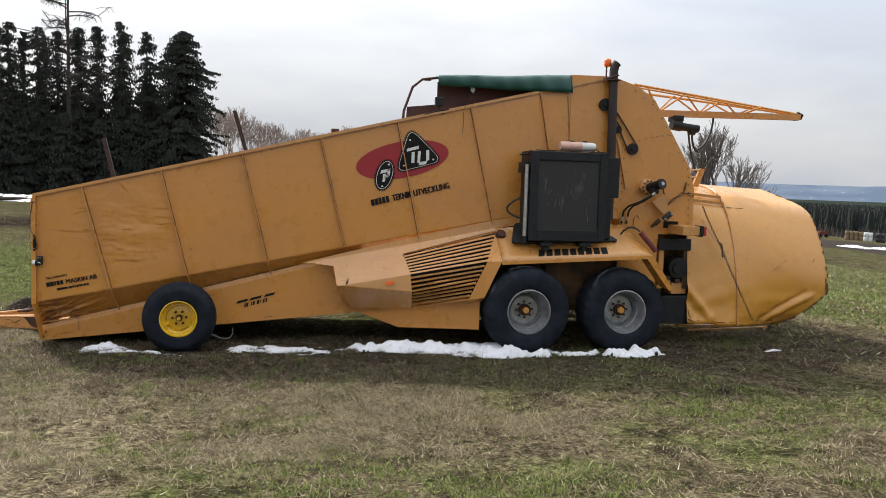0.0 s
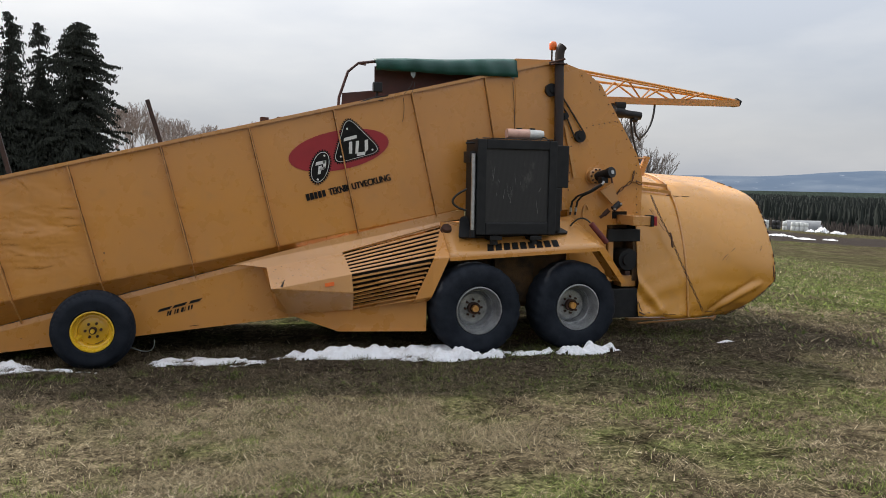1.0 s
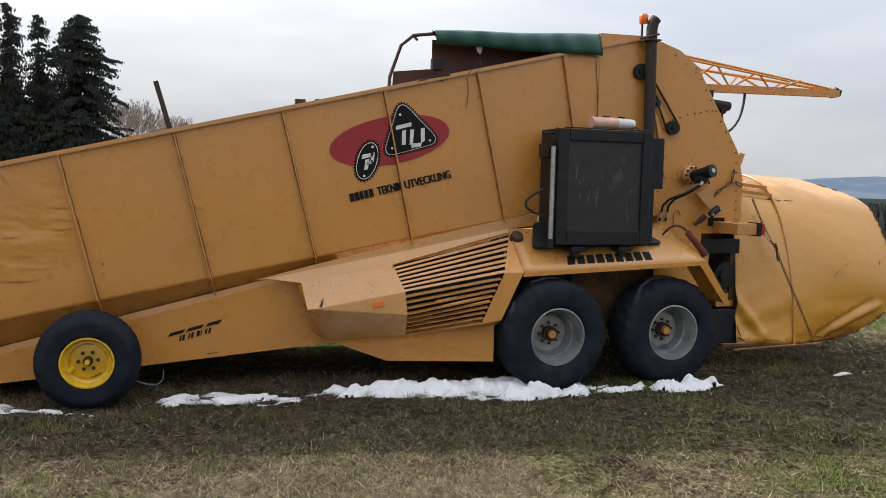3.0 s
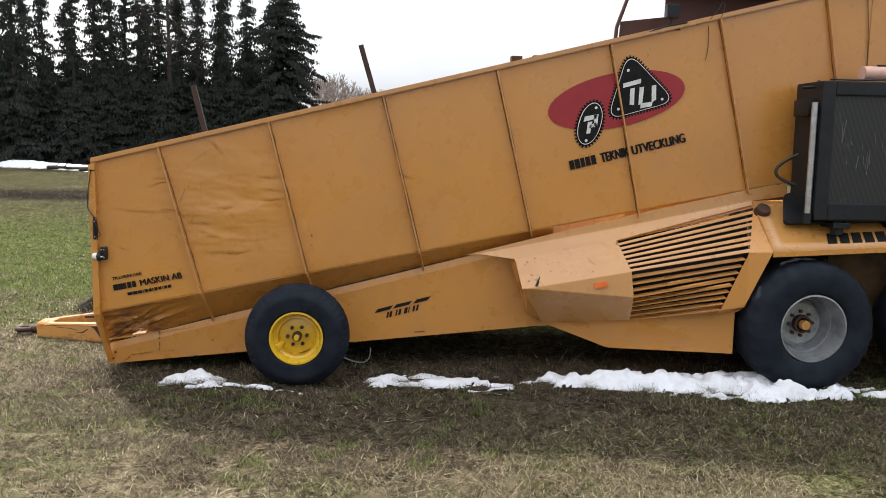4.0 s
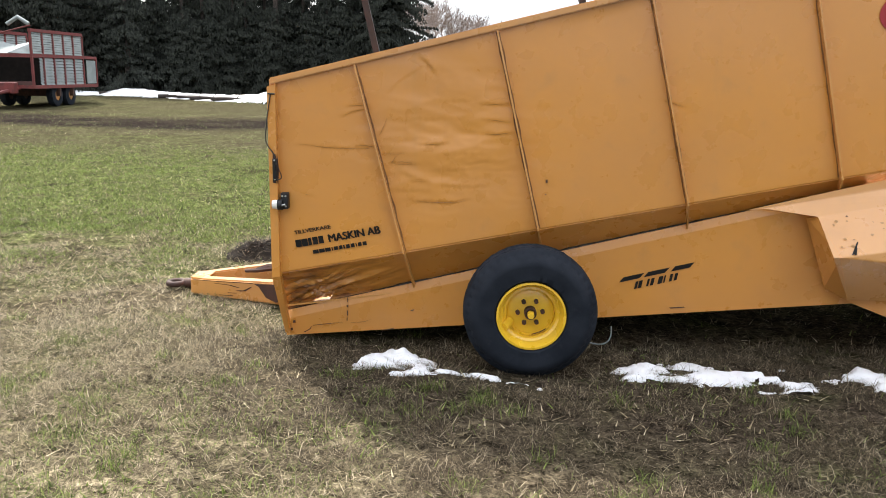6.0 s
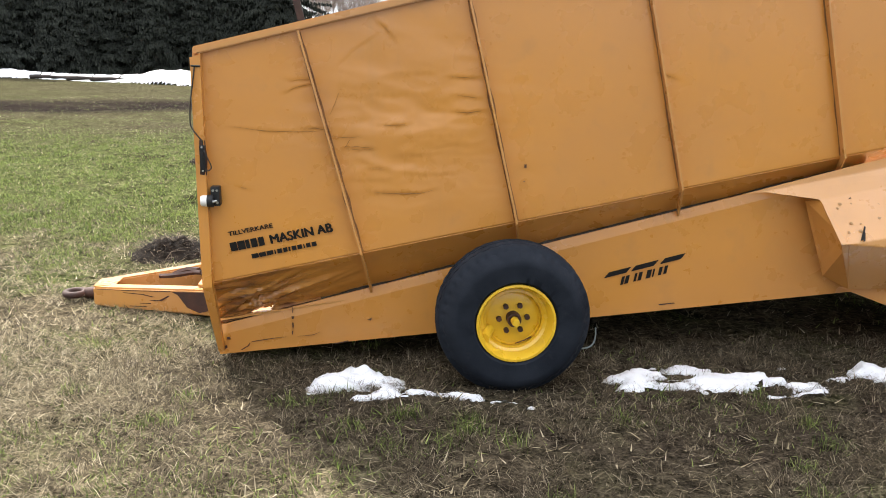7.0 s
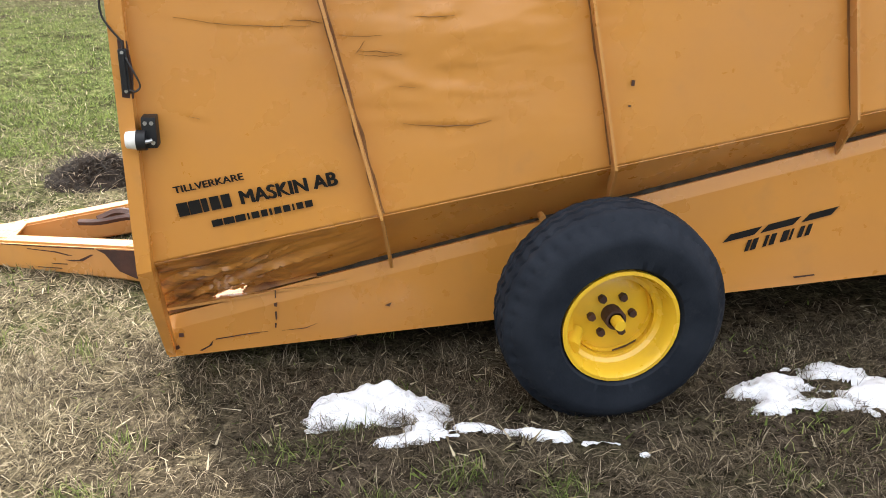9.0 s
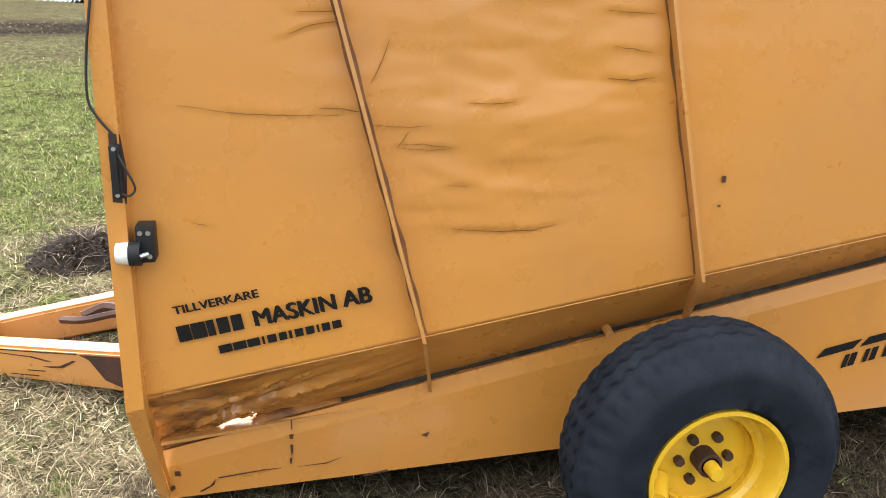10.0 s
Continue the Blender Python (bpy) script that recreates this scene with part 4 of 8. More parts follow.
# belt drive on the side
for x, z, r in ((6.037, 2.746, 0.078), (5.60, 3.34, 0.085), (5.81, 3.005, 0.045)):
    bm = bmesh.new()
    tube(bm, [(x, 0.0, z), (x, -0.055, z)], r, 22)
    tube(bm, [(x, -0.055, z), (x, -0.07, z)], r * 0.4, 14)
    part("pulley", bm, BLACK, machine, smooth=40)
for (x0, z0), (x1, z1) in (((6.105, 2.785), (5.675, 3.38)), ((5.963, 2.72), (5.845, 2.97)), ((5.845, 3.03), (5.66, 3.27))):
    bm = bmesh.new()
    plate(bm, [(x0, -0.05, z0), (x1, -0.05, z1), (x1, -0.02, z1), (x0, -0.02, z0)], 0.010)
    part("belt", bm, HOSE, machine)
bm = bmesh.new()
plate(bm, [(5.80, -0.03, 2.88), (5.835, -0.03, 2.87), (6.0, -0.03, 2.20), (5.955, -0.03, 2.20)], 0.02, (0, 1, 0))
part("belt_bracket", bm, YELLOW_WORN, machine)

# ---- radiator pack ----
bm = bmesh.new()
box(bm, 4.53, 5.37, -0.30, -0.10, 1.62, 2.53)
radiator = part("radiator", bm, BLACK, machine, "black radiator pack in a steel frame")
for q in ((4.41, 4.53, 1.47, 2.65), (5.37, 5.48, 1.47, 2.65), (4.53, 5.37, 2.53, 2.65), (4.53, 5.37, 1.47, 1.62)):
    bm = bmesh.new()
    box(bm, q[0], q[1], -0.54, -0.10, q[2], q[3], 0.012)
    part("frame_side", bm, BLACK, radiator)


def core_material():
    m, n, l, s = shader("radiator_core", 0.5, 0.2)
    co, wv = n.new("ShaderNodeTexCoord"), n.new("ShaderNodeTexWave")
    wv.bands_direction, wv.inputs["Scale"].default_value = "X", 28.0
    l.new(co.outputs["Object"], wv.inputs["Vector"])
    base = mixed(n, l, (0.012, 0.012, 0.013), (0.035, 0.035, 0.036), wv.outputs["Fac"])
    dust = noise_of(n, l, 3.0, 9.0, (1.0, 1.0, 0.45), 0.75)
    l.new(mixed(n, l, base, (0.16, 0.15, 0.14), ramp_of(n, l, dust, [(0.56, 0.0), (0.78, 0.7)])), s.inputs["Base Color"])
    return m


bm = bmesh.new()
box(bm, 4.53, 5.37, -0.515, -0.31, 1.62, 2.53)
part("core", bm, core_material(), radiator, "dusty black radiator core")
bm = bmesh.new()
box(bm, 5.482, 5.70, -0.42, -0.17, 2.06, 2.60, 0.012)
box(bm, 5.482, 5.60, -0.42, -0.17, 1.50, 2.06, 0.01)
part("fan_cowl", bm, BLACK, radiator)
for x in (4.68, 5.22):
    bm = bmesh.new()
    tube(bm, [(x, -0.44, 1.34), (x, -0.44, 1.47)], 0.05, 10)
    box(bm, x - 0.08, x + 0.08, -0.52, -0.30, 1.40, 1.45, 0.006)
    part("mounting_foot", bm, BLACK, radiator)
bm = bmesh.new()
tube(bm, [(4.37, -0.50, 1.52), (4.37, -0.50, 2.47)], 0.026, 12)
tube(bm, [(4.395, -0.47, 1.60), (4.395, -0.47, 2.35)], 0.02, 10)
part("coolant_pipe", bm, CHROME, radiator, "bare steel coolant pipe", smooth=50)
bm = bmesh.new()
box(bm, 4.34, 4.42, -0.45, -0.20, 2.36, 2.50, 0.006)
tube(bm, [(4.30, -0.40, 2.60), (4.42, -0.40, 2.605)], 0.012, 8)
tube(bm, arc((4.42, -0.40, 2.60), (4.47, -0.40, 2.60), (0, 0, 0.06), 6), 0.008, 6)
tube(bm, arc((5.30, -0.38, 2.65), (5.42, -0.38, 2.65), (0, 0, 0.05), 6), 0.008, 6)
tube(bm, [(4.47, -0.535, 2.66), (5.42, -0.535, 2.66)], 0.007, 6)
part("bracket", bm, BLACK, radiator, smooth=50)
bm = bmesh.new()
tube(bm, [(4.37, -0.50, 1.44), (4.37, -0.50, 1.53)], 0.036, 12)
part("pipe_joint", bm, BLACK, radiator, smooth=50)
bm = bmesh.new()
tube(bm, arc((4.36, -0.30, 2.03), (4.36, -0.30, 1.76), (-0.17, 0.05, -0.02), 16), 0.014, 8)
part("hose", bm, HOSE, radiator, smooth=60)
# pale scrapes on the core
r_c = random.Random(12)
for k in range(13):
    x, z, h_ = r_c.uniform(4.60, 5.30), r_c.uniform(1.70, 2.3), r_c.uniform(0.03, 0.20)
    dx_ = r_c.uniform(-0.03, 0.03)
    w_ = r_c.uniform(0.0015, 0.004)
    bm = bmesh.new()
    plate(bm, [(x - w_, -0.5165, z), (x + w_, -0.5165, z), (x + dx_ + w_ * 0.4, -0.5165, z + h_), (x + dx_ - w_ * 0.4, -0.5165, z + h_)], 0.0012, (0, 1, 0))
    part("scratch", bm, PALE_SCRAPE, radiator)
# tray that carries it
bm = bmesh.new()
tray = round_corners([(4.24, -0.34, 1.40), (5.74, -0.38, 1.455), (5.46, -0.16, 1.63), (4.9, -0.14, 1.655), (4.32, -0.14, 1.65)], 0.05)
plate(bm, [Vector(p) + Vector((0, -0.02, 0.02)) for p in tray], 0.03, (0.0, -0.62, 0.78))
part("radiator_tray", bm, BLACK, machine)
# water tank lying on top
bm = bmesh.new()
tube(bm, [(4.86, -0.34, 2.735), (4.88, -0.34, 2.735), (5.16, -0.34, 2.735)], 0.062, 16)
part("tank", bm, TANK, machine, "milky pink plastic tank", smooth=40)
bm = bmesh.new()
tube(bm, [(5.16, -0.34, 2.735), (5.33, -0.34, 2.735), (5.36, -0.34, 2.735)], 0.060, 16, 0.045)
part("tank_end", bm, WHITE_PLASTIC, machine, "white plastic tank end", smooth=40)
for x in (5.0, 5.18):
    bm = bmesh.new()
    box(bm, x, x + 0.06, -0.36, -0.32, 2.79, 2.81)
    part("tank_strap", bm, BLACK, machine)

# exhaust and beacon
bm = bmesh.new()
tube(bm, [(5.70, -0.10, 1.75), (5.70, -0.10, 2.4), (5.69, -0.10, 3.0), (5.675, -0.10, 3.62), (5.675, -0.10, 3.80), (5.69, -0.105, 3.87), (5.715, -0.11, 3.905)], 0.060, 20)
part("exhaust_pipe", bm, PIPE_RUST, machine, "tall dark rusty exhaust pipe", smooth=50)
bm = bmesh.new()
tube(bm, [(5.52, -0.12, 3.675), (5.72, -0.18, 3.73)], 0.012, 6)
box(bm, 5.57, 5.75, -0.18, -0.02, 3.66, 3.675)
tube(bm, [(5.60, -0.02, 3.70), (5.60, -0.02, 3.86)], 0.012, 8)
part("exhaust_clamp", bm, RUST, machine)
bm = bmesh.new()
lathe(bm, [(0.0, 0.0), (0.045, 0.0), (0.05, 0.02), (0.05, 0.08), (0.035, 0.105), (0.0, 0.112)], (0, 0, 0), 18)
bmesh.ops.rotate(bm, verts=bm.verts[:], cent=(0, 0, 0), matrix=Matrix.Rotation(radians(90), 3, "X"))
bmesh.ops.translate(bm, verts=bm.verts[:], vec=(5.615, -0.02, 3.86))
part("beacon", bm, ORANGE, machine, "orange warning beacon", smooth=50)

# cap on the hood, side reflector
bm = bmesh.new()
tube(bm, [(4.15, -0.12, 1.50), (4.148, -0.16, 1.545)], 0.075, 20, 0.06)
part("filler_cap", bm, RUST, machine, "dark round filler cap", smooth=40)
n_face = (M1 - B).cross(M2 - B).normalized()
n_face = n_face if n_face.y < 0 else -n_face
c = B.lerp(M1, 0.70).lerp(B.lerp(M2, 0.70), 0.45) + n_face * 0.012
ux = (M1 - B).normalized()
uz = n_face.cross(ux).normalized()
bm = bmesh.new()
plate(bm, [c + ux * 0.055 + uz * 0.022, c - ux * 0.055 + uz * 0.022, c - ux * 0.055 - uz * 0.022, c + ux * 0.055 - uz * 0.022], 0.014)
part("reflector", bm, ORANGE, machine, "orange side reflector")


# ---- wheels ----
def wheel(x, y_out, z, radius, rim_r, wide, lugs, rim_mat, side, label, deep, bolts, hub_r, ribbed=False):
    """side -1 faces the walk, +1 the far side. y_out: the plane of the outer sidewall."""
    w = part("wheel", (lambda b: (tube(b, [(x, y_out - side * wide * 0.5, z), (x, y_out - side * (wide + 0.35), z)], 0.07, 14), b)[-1])(bmesh.new()), RUST, machine, label)
    s = side
    R, r, b = radius, rim_r, wide
    half = [(r, -0.16 * b), (r + 0.015, -0.05 * b), (r + (R - r) * 0.10, -0.02 * b), (r + (R - r) * 0.28, -0.005), (r + (R - r) * 0.50, 0.0), (r + (R - r) * 0.66, -0.015 * b), (r + (R - r) * 0.78, -0.05 * b), (R * 0.925, -0.085 * b), (R * 0.955, -0.12 * b), (R * 0.980, -0.18 * b), (R * 0.993, -0.25 * b), (R, -0.36 * b), (R, -0.5 * b)]
    prof = half + [(q, -b - p) for q, p in half[-2::-1]]
    seg, last = lugs * 6, len(half) * 2 - 2
    swell = {5: 0.004, 6: 0.009, 7: 0.013, 8: 0.014, 9: 0.013, 10: 0.010, 11: 0.008, 12: 0.008}

    def wave(k, i):
        e = min(i, last - i)
        if e not in swell:
            return 1.0 + (0.0015 * math.sin(k * 0.9) if e in (3, 4) else 0.0)
        ph = 2 * math.pi * (k / 6.0 + 0.11 * e)
        return 1.0 + swell[e] * (28 / lugs) ** 0.4 * max(-0.7, min(0.7, 1.5 * math.sin(ph)))
    bm = bmesh.new()
    if ribbed:
        # three wavy grooves round the tread, notched shoulders
        tread = [(R * 0.90, -0.045), (R * 0.925, -0.055), (R * 0.93, -0.062), (R * 0.968, -0.070), (R * 0.985, -0.082)]
        for g in (0.34, 0.5, 0.66):
            tread += [(R * (1.0 - 0.012 * abs(g - 0.5) / 0.16), -g * b + 0.012), (R * 0.966, -g * b + 0.008), (R * 0.966, -g * b - 0.004), (R * (1.0 - 0.012 * abs(g - 0.5) / 0.16), -g * b - 0.010)]
        tread += [(R * 0.985, 0.082 - b), (R * 0.968, 0.070 - b), (R * 0.925, 0.055 - b), (R * 0.90, 0.045 - b)]
        prof = half[:6] + tread + [(q, -b - p) for q, p in half[5::-1]]
        rings = []
        for i, (q, p) in enumerate(prof):
            ring = []
            for k in range(seg):
                a = 2 * math.pi * k / seg
                ph = 2 * math.pi * k / 6
                zig = 0.0075 * math.sin(ph) if 10 < i < 24 else 0.0
                notch = -0.007 * max(0.0, math.sin(ph + 0.6)) if i in (8, 9) or i in (len(prof) - 9, len(prof) - 10) else 0.0
                notch += -0.010 * max(0.0, math.sin(ph + 0.6)) ** 0.5 * (noise.noise(Vector((k * 0.13, 4.0, 0.0))) > -0.2) if i == 7 else 0.0
                q2 = q + notch + 0.0015 * noise.noise(Vector((k * 0.4, i * 0.7, 2.0)))
                ring.append(bm.verts.new((x + q2 * math.cos(a), y_out - p + zig, z + q2 * math.sin(a))))
            rings.append(ring)
        for u, v in zip(rings, rings[1:]):
            for k in range(seg):
                bm.faces.new((u[k], u[(k + 1) % seg], v[(k + 1) % seg], v[k]))
    else:
        lathe(bm, [(q, -s * -p) for q, p in prof] if s > 0 else [(q, -p) for q, p in prof], (x, y_out, z), seg, wave)
    # flattened where it stands
    for v in bm.verts:
        if v.co.z < -0.012:
            v.co.z = -0.012
    part("tyre", bm, RUBBER, w, "weathered black tyre with worn lugs", smooth=48)
    bm = bmesh.new()
    d = deep
    face = [(r + 0.004, -0.17 * b), (r + 0.006, -0.05 * b), (r - 0.008, -0.045 * b), (r - 0.018, -0.10 * b), (r - 0.03, -0.30 * b * d), (r - 0.045, -0.34 * b * d), (r - 0.06, -0.33 * b * d),
            (r * 0.74, -0.42 * b * d), (r * 0.725, -0.40 * b * d), (r * 0.70, -0.47 * b * d), (r * 0.62, -0.44 * b * d), (r * 0.30, -0.44 * b * d), (0.02, -0.44 * b * d)]
    lathe(bm, [(q, s * p) for q, p in face], (x, y_out, z), 56)
    part("rim", bm, rim_mat, w, smooth=32)
    y_disc = y_out + s * (-0.44 * b * d)
    bm = bmesh.new()
    tube(bm, [(x, y_disc, z), (x, y_disc - -s * 0.06, z)], hub_r * 1.35, 20)
    tube(bm, [(x, y_disc, z), (x, y_disc + s * 0.06, z)], hub_r, 20)
    part("hub", bm, RUST, w, smooth=40)
    bm = bmesh.new()
    tube(bm, [(x, y_disc + s * 0.06, z), (x, y_disc + s * 0.10, z), (x, y_disc + s * 0.11, z)], hub_r * 0.8, 16, hub_r * 0.7)
    part("hub_cap", bm, YELLOW_FRESH if ribbed else YELLOW_WORN, w, smooth=40)
    for k in range(bolts):
        a = 2 * math.pi * k / bolts + 0.05
        bx, bz = x + math.cos(a) * r * 0.37, z + math.sin(a) * r * 0.37
        bm = bmesh.new()
        tube(bm, [(bx, y_disc, bz), (bx, y_disc + s * 0.025, bz)], 0.016, 6)
        part("bolt", bm, RUST, w)
    return w, y_disc


fw, fy = wheel(0.0, -0.432, 0.417, 0.446, 0.222, 0.33, 44, YELLOW_FRESH, -1, "small support wheel with a bright yellow rim", 0.95, 6, 0.030, ribbed=True)
bm = bmesh.new()
tube(bm, [(-0.135, fy + 0.0, 0.35), (-0.175, fy - 0.085, 0.325)], 0.03, 12)
part("valve_guard", bm, YELLOW_FRESH, fw, smooth=40)
for pts in ([(0.118, -0.125), (0.150, -0.112), (0.165, -0.095), (0.150, -0.128), (0.128, -0.148)], [(0.120, 0.120), (0.148, 0.085), (0.158, 0.050), (0.166, 0.048), (0.160, 0.085), (0.130, 0.125)], [(0.015, -0.150), (0.070, -0.130), (0.108, -0.108), (0.106, -0.116), (0.068, -0.138), (0.015, -0.155)]):
    bm = bmesh.new()
    plate(bm, [(u, fy - 0.020 - 0.20 * max(0.0, math.hypot(u, v) - 0.165), 0.417 + v) for u, v in pts], 0.003, (0, 1, 0))
    part("rust_mark", bm, RUST, fw, "rusty scrape on the rim")
for wx in (4.447, 5.796):
    wheel(wx, -0.63, 0.535, 0.580, 0.292, 0.50, 26, STEEL, -1, "large twin-axle wheel with a grey steel rim", 1.2, 8, 0.058)
    wheel(wx, W + 0.63, 0.535, 0.580, 0.292, 0.50, 26, STEEL, 1, "large twin-axle wheel with a grey steel rim", 1.2, 8, 0.058)
wheel(0.0, W + 0.432, 0.417, 0.446, 0.222, 0.33, 44, YELLOW_FRESH, 1, "small support wheel with a bright yellow rim", 1.0, 6, 0.040)
bm = bmesh.new()
tube(bm, [(-0.17, 0.135, 0.655), (-0.17, 0.175, 0.66)], 0.016, 10)
part("wheel_bracket", bm, YELLOW_WORN, machine)
bm = bmesh.new()
tube(bm, arc((0.35, 0.10, 0.13), (0.62, 0.12, 0.20), (0.08, -0.02, -0.09), 10), 0.006, 6)
part("cable_loop", bm, GALV, machine, smooth=60)

# ---- tunnel at the tail ----
MID = 1.35


def curve_through(pts, n):
    p = [Vector(q) for q in pts]
    p = [p[0] * 2 - p[1]] + p + [p[-1] * 2 - p[-2]]
    out, m = [], len(p) - 3
    for i in range(n + 1):
        u = min(i / n * m, m - 1e-6)
        k, t = int(u), u - int(u)
        a, b, c_, d = p[k:k + 4]
        out.append(0.5 * ((2 * b) + (c_ - a) * t + (2 * a - 5 * b + 4 * c_ - d) * t * t + (3 * b - a - 3 * c_ + d) * t ** 3))
    return out


S0 = [(-0.16, 0.30), (-0.09, 0.9), (-0.01, 1.5), (0.13, 1.98), (0.50, 2.24), (MID, 2.33)]
S1 = [(-0.22, 0.27), (-0.16, 0.9), (0.0, 1.5), (0.22, 1.93), (0.60, 2.20), (MID, 2.31)]
S2 = [(-0.06, 0.25), (-0.36, 0.50), (-0.46, 0.95), (-0.19, 1.60), (0.22, 1.98), (MID, 2.24)]
NSEC = 64


def cut_back(x, z):
    """The lower rear corner is cut off on a slant."""
    return x - 0.50 * max(0.0, (0.78 - z) / 0.53) * ((x - 6.99) / 1.94) ** 2


secs = [curve_through([Vector((0, y, z)) for y, z in S], NSEC) for S in (S0, S1, S2)]
def off_line(x, z, x0, z0, x1, z1):
    """Distance from a short line on the side."""
    dx, dz = x1 - x0, z1 - z0
    t = max(0.0, min(1.0, ((x - x0) * dx + (z - z0) * dz) / (dx * dx + dz * dz)))
    return math.hypot(x - x0 - t * dx, z - z0 - t * dz)


bm = bmesh.new()
rows = []
for i in range(111):
    u = i / 110
    x = 6.945 + (8.93 - 6.945) * u
    if u < 0.33:
        a, b_, t = secs[0], secs[1], u / 0.33
    else:
        a, b_, t = secs[1], secs[2], (u - 0.33) / 0.67
        t = t * t * (3 - 2 * t) * 0.5 + t * 0.5
    sec = [p.lerp(q, t) for p, q in zip(a, b_)]
    full = sec + [Vector((0, 2 * MID - p.y, p.z)) for p in sec[-2::-1]]
    row = []
    for j, p in enumerate(full):
        k = 0.010 * noise.noise(Vector((x * 1.3, j * 0.07, 2.0))) + 0.003 * noise.noise(Vector((x * 4.0 + j * 0.1, j * 0.22, 5.0)))
        low = max(0.0, 1 - j / 18)
        k += 0.03 * low * noise.noise(Vector((x * 2.6 - j * 0.19, j * 0.13, 9.0)))
        # a long buckle low down towards the rear
        if j < 20:
            k += 0.035 * math.exp(-(off_line(x, p.z, 6.93, 0.80, 7.30, 0.38) / 0.05) ** 2) - 0.03 * math.exp(-(off_line(x, p.z, 6.93, 0.62, 7.16, 0.36) / 0.06) ** 2)
            k -= 0.028 * math.exp(-(off_line(x, p.z, 8.25, 0.36, 8.63, 0.76) / 0.035) ** 2) - 0.03 * math.exp(-(off_line(x, p.z, 8.36, 0.33, 8.74, 0.72) / 0.06) ** 2)
        out = Vector((0, p.y - MID, p.z - 1.1)).normalized()
        row.append(bm.verts.new((cut_back(x, p.z), p.y + out.y * k, p.z + out.z * k + 0.01 * math.sin(x * 3))))
    rows.append(row)
SKIN = [[v.co.copy() for v in row] for row in rows]
for a, b_ in zip(rows, rows[1:]):
    for j in range(len(a) - 1):
        bm.faces.new((a[j], b_[j], b_[j + 1], a[j + 1]))
tunnel = thicken(part("tunnel", bm, TUNNEL_PAINT, machine, "bulged yellow steel filling tunnel with buckles and chipped rear edge", smooth=60), 0.008)
rear_pts = [p + Vector((cut_back(8.925, p.z), -0.012, 0.006)) for p in secs[2]]
for k in range(0, NSEC - 4, 1):
    if noise.noise(Vector((k * 0.9, 0.3, 0.1))) > -0.12 or k in (13, 14, 15, 16, 17):
        bm = bmesh.new()
        tube(bm, [rear_pts[k], rear_pts[k].lerp(rear_pts[k + 1], 0.75)], 0.009 + 0.006 * abs(noise.noise(Vector((k * 1.7, 2, 0)))), 6)
        part("rear_edge_wear", bm, RUST, tunnel, "chipped rusty edge")


def on_skin(x, z):
    row = SKIN[max(0, min(110, round((x - 6.945) / 1.985 * 110)))]
    q = min(row[:NSEC], key=lambda p: abs(p.z - z))
    return Vector((x, q.y - 0.004, z))


# chips and scratches in its paint; one dark strip stands for the fold's shade
for pts, w in (([(8.21, 1.07), (8.27, 1.14), (8.34, 1.19), (8.39, 1.24)], 0.006), ([(8.26, 1.08), (8.30, 1.13)], 0.004), ([(8.745, 1.21), (8.755, 1.24), (8.772, 1.275)], 0.007), ([(8.28, 0.385), (8.38, 0.43), (8.47, 0.51), (8.55, 0.62), (8.61, 0.72)], 0.005),
               ([(7.58, 1.965), (7.63, 1.962)], 0.008), ([(7.66, 1.96), (7.74, 1.955), (7.78, 1.957)], 0.007), ([(7.82, 1.955), (7.94, 1.95)], 0.006), ([(6.96, 0.36), (7.02, 0.33), (7.12, 0.345)], 0.016), ([(6.955, 0.50), (6.975, 0.42), (7.0, 0.37)], 0.010), ([(7.3, 0.33), (7.5, 0.315), (7.62, 0.32)], 0.007), ([(8.0, 0.335), (8.2, 0.33), (8.3, 0.34)], 0.006), ([(8.90, 1.0), (8.91, 0.9), (8.905, 0.84)], 0.014)):
    bm = bmesh.new()
    tube(bm, [on_skin(*p) for p in pts], w * 0.6, 5)
    for v in bm.verts:
        v.co.y = on_skin(v.co.x, v.co.z).y + 0.25 * (v.co.y - on_skin(v.co.x, v.co.z).y) if abs(v.co.z - 1.96) > 0.1 else v.co.y
    part("chip_or_crease", bm, RUST, tunnel, "rusty chip or dark fold line in the paint")
# hoop round the tunnel and the flat seam bars
bm = bmesh.new()
hoop = [p.lerp(q, 0.95) for p, q in zip(secs[0], secs[1])]
tube(bm, [Vector((7.62 + 0.08 * (1 - i / NSEC), p.y - 0.012 * (1 - i / NSEC), p.z + 0.012 * i / NSEC)) for i, p in enumerate(hoop)], 0.016, 8)
part("hoop", bm, YELLOW_WORN, tunnel, smooth=60)
bm = bmesh.new()
for u, z in ((0.5, 0.0), (1.0, 0.0)):
    a = Vector((7.06, 0, 0)) + secs[0][int(38 + 7 * u)]
    b_ = Vector((7.64, 0, 0)) + hoop[int(38 + 7 * u)]
    plate(bm, [a + Vector((0, -0.03, 0.03)), b_ + Vector((0, -0.03, 0.03)), b_ + Vector((0, -0.025, -0.01)), a + Vector((0, -0.025, -0.01))], 0.02)
part("seam_bar", bm, YELLOW_WORN, tunnel)
# near-black box added to fill the gap before the tunnel with shade
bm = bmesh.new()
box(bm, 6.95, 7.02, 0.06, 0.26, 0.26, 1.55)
part("tunnel_gap_shade", bm, DARK, tunnel)
# step bar and frame under it
bm = bmesh.new()
tube(bm, [(7.05, 0.02, 0.17), (8.35, 0.05, 0.20)], 0.013, 8)
tube(bm, [(8.30, 0.05, 0.16), (8.36, 0.05, 0.26)], 0.018, 8)
box(bm, 6.95, 7.85, 0.1, 0.2, 0.195, 0.225)
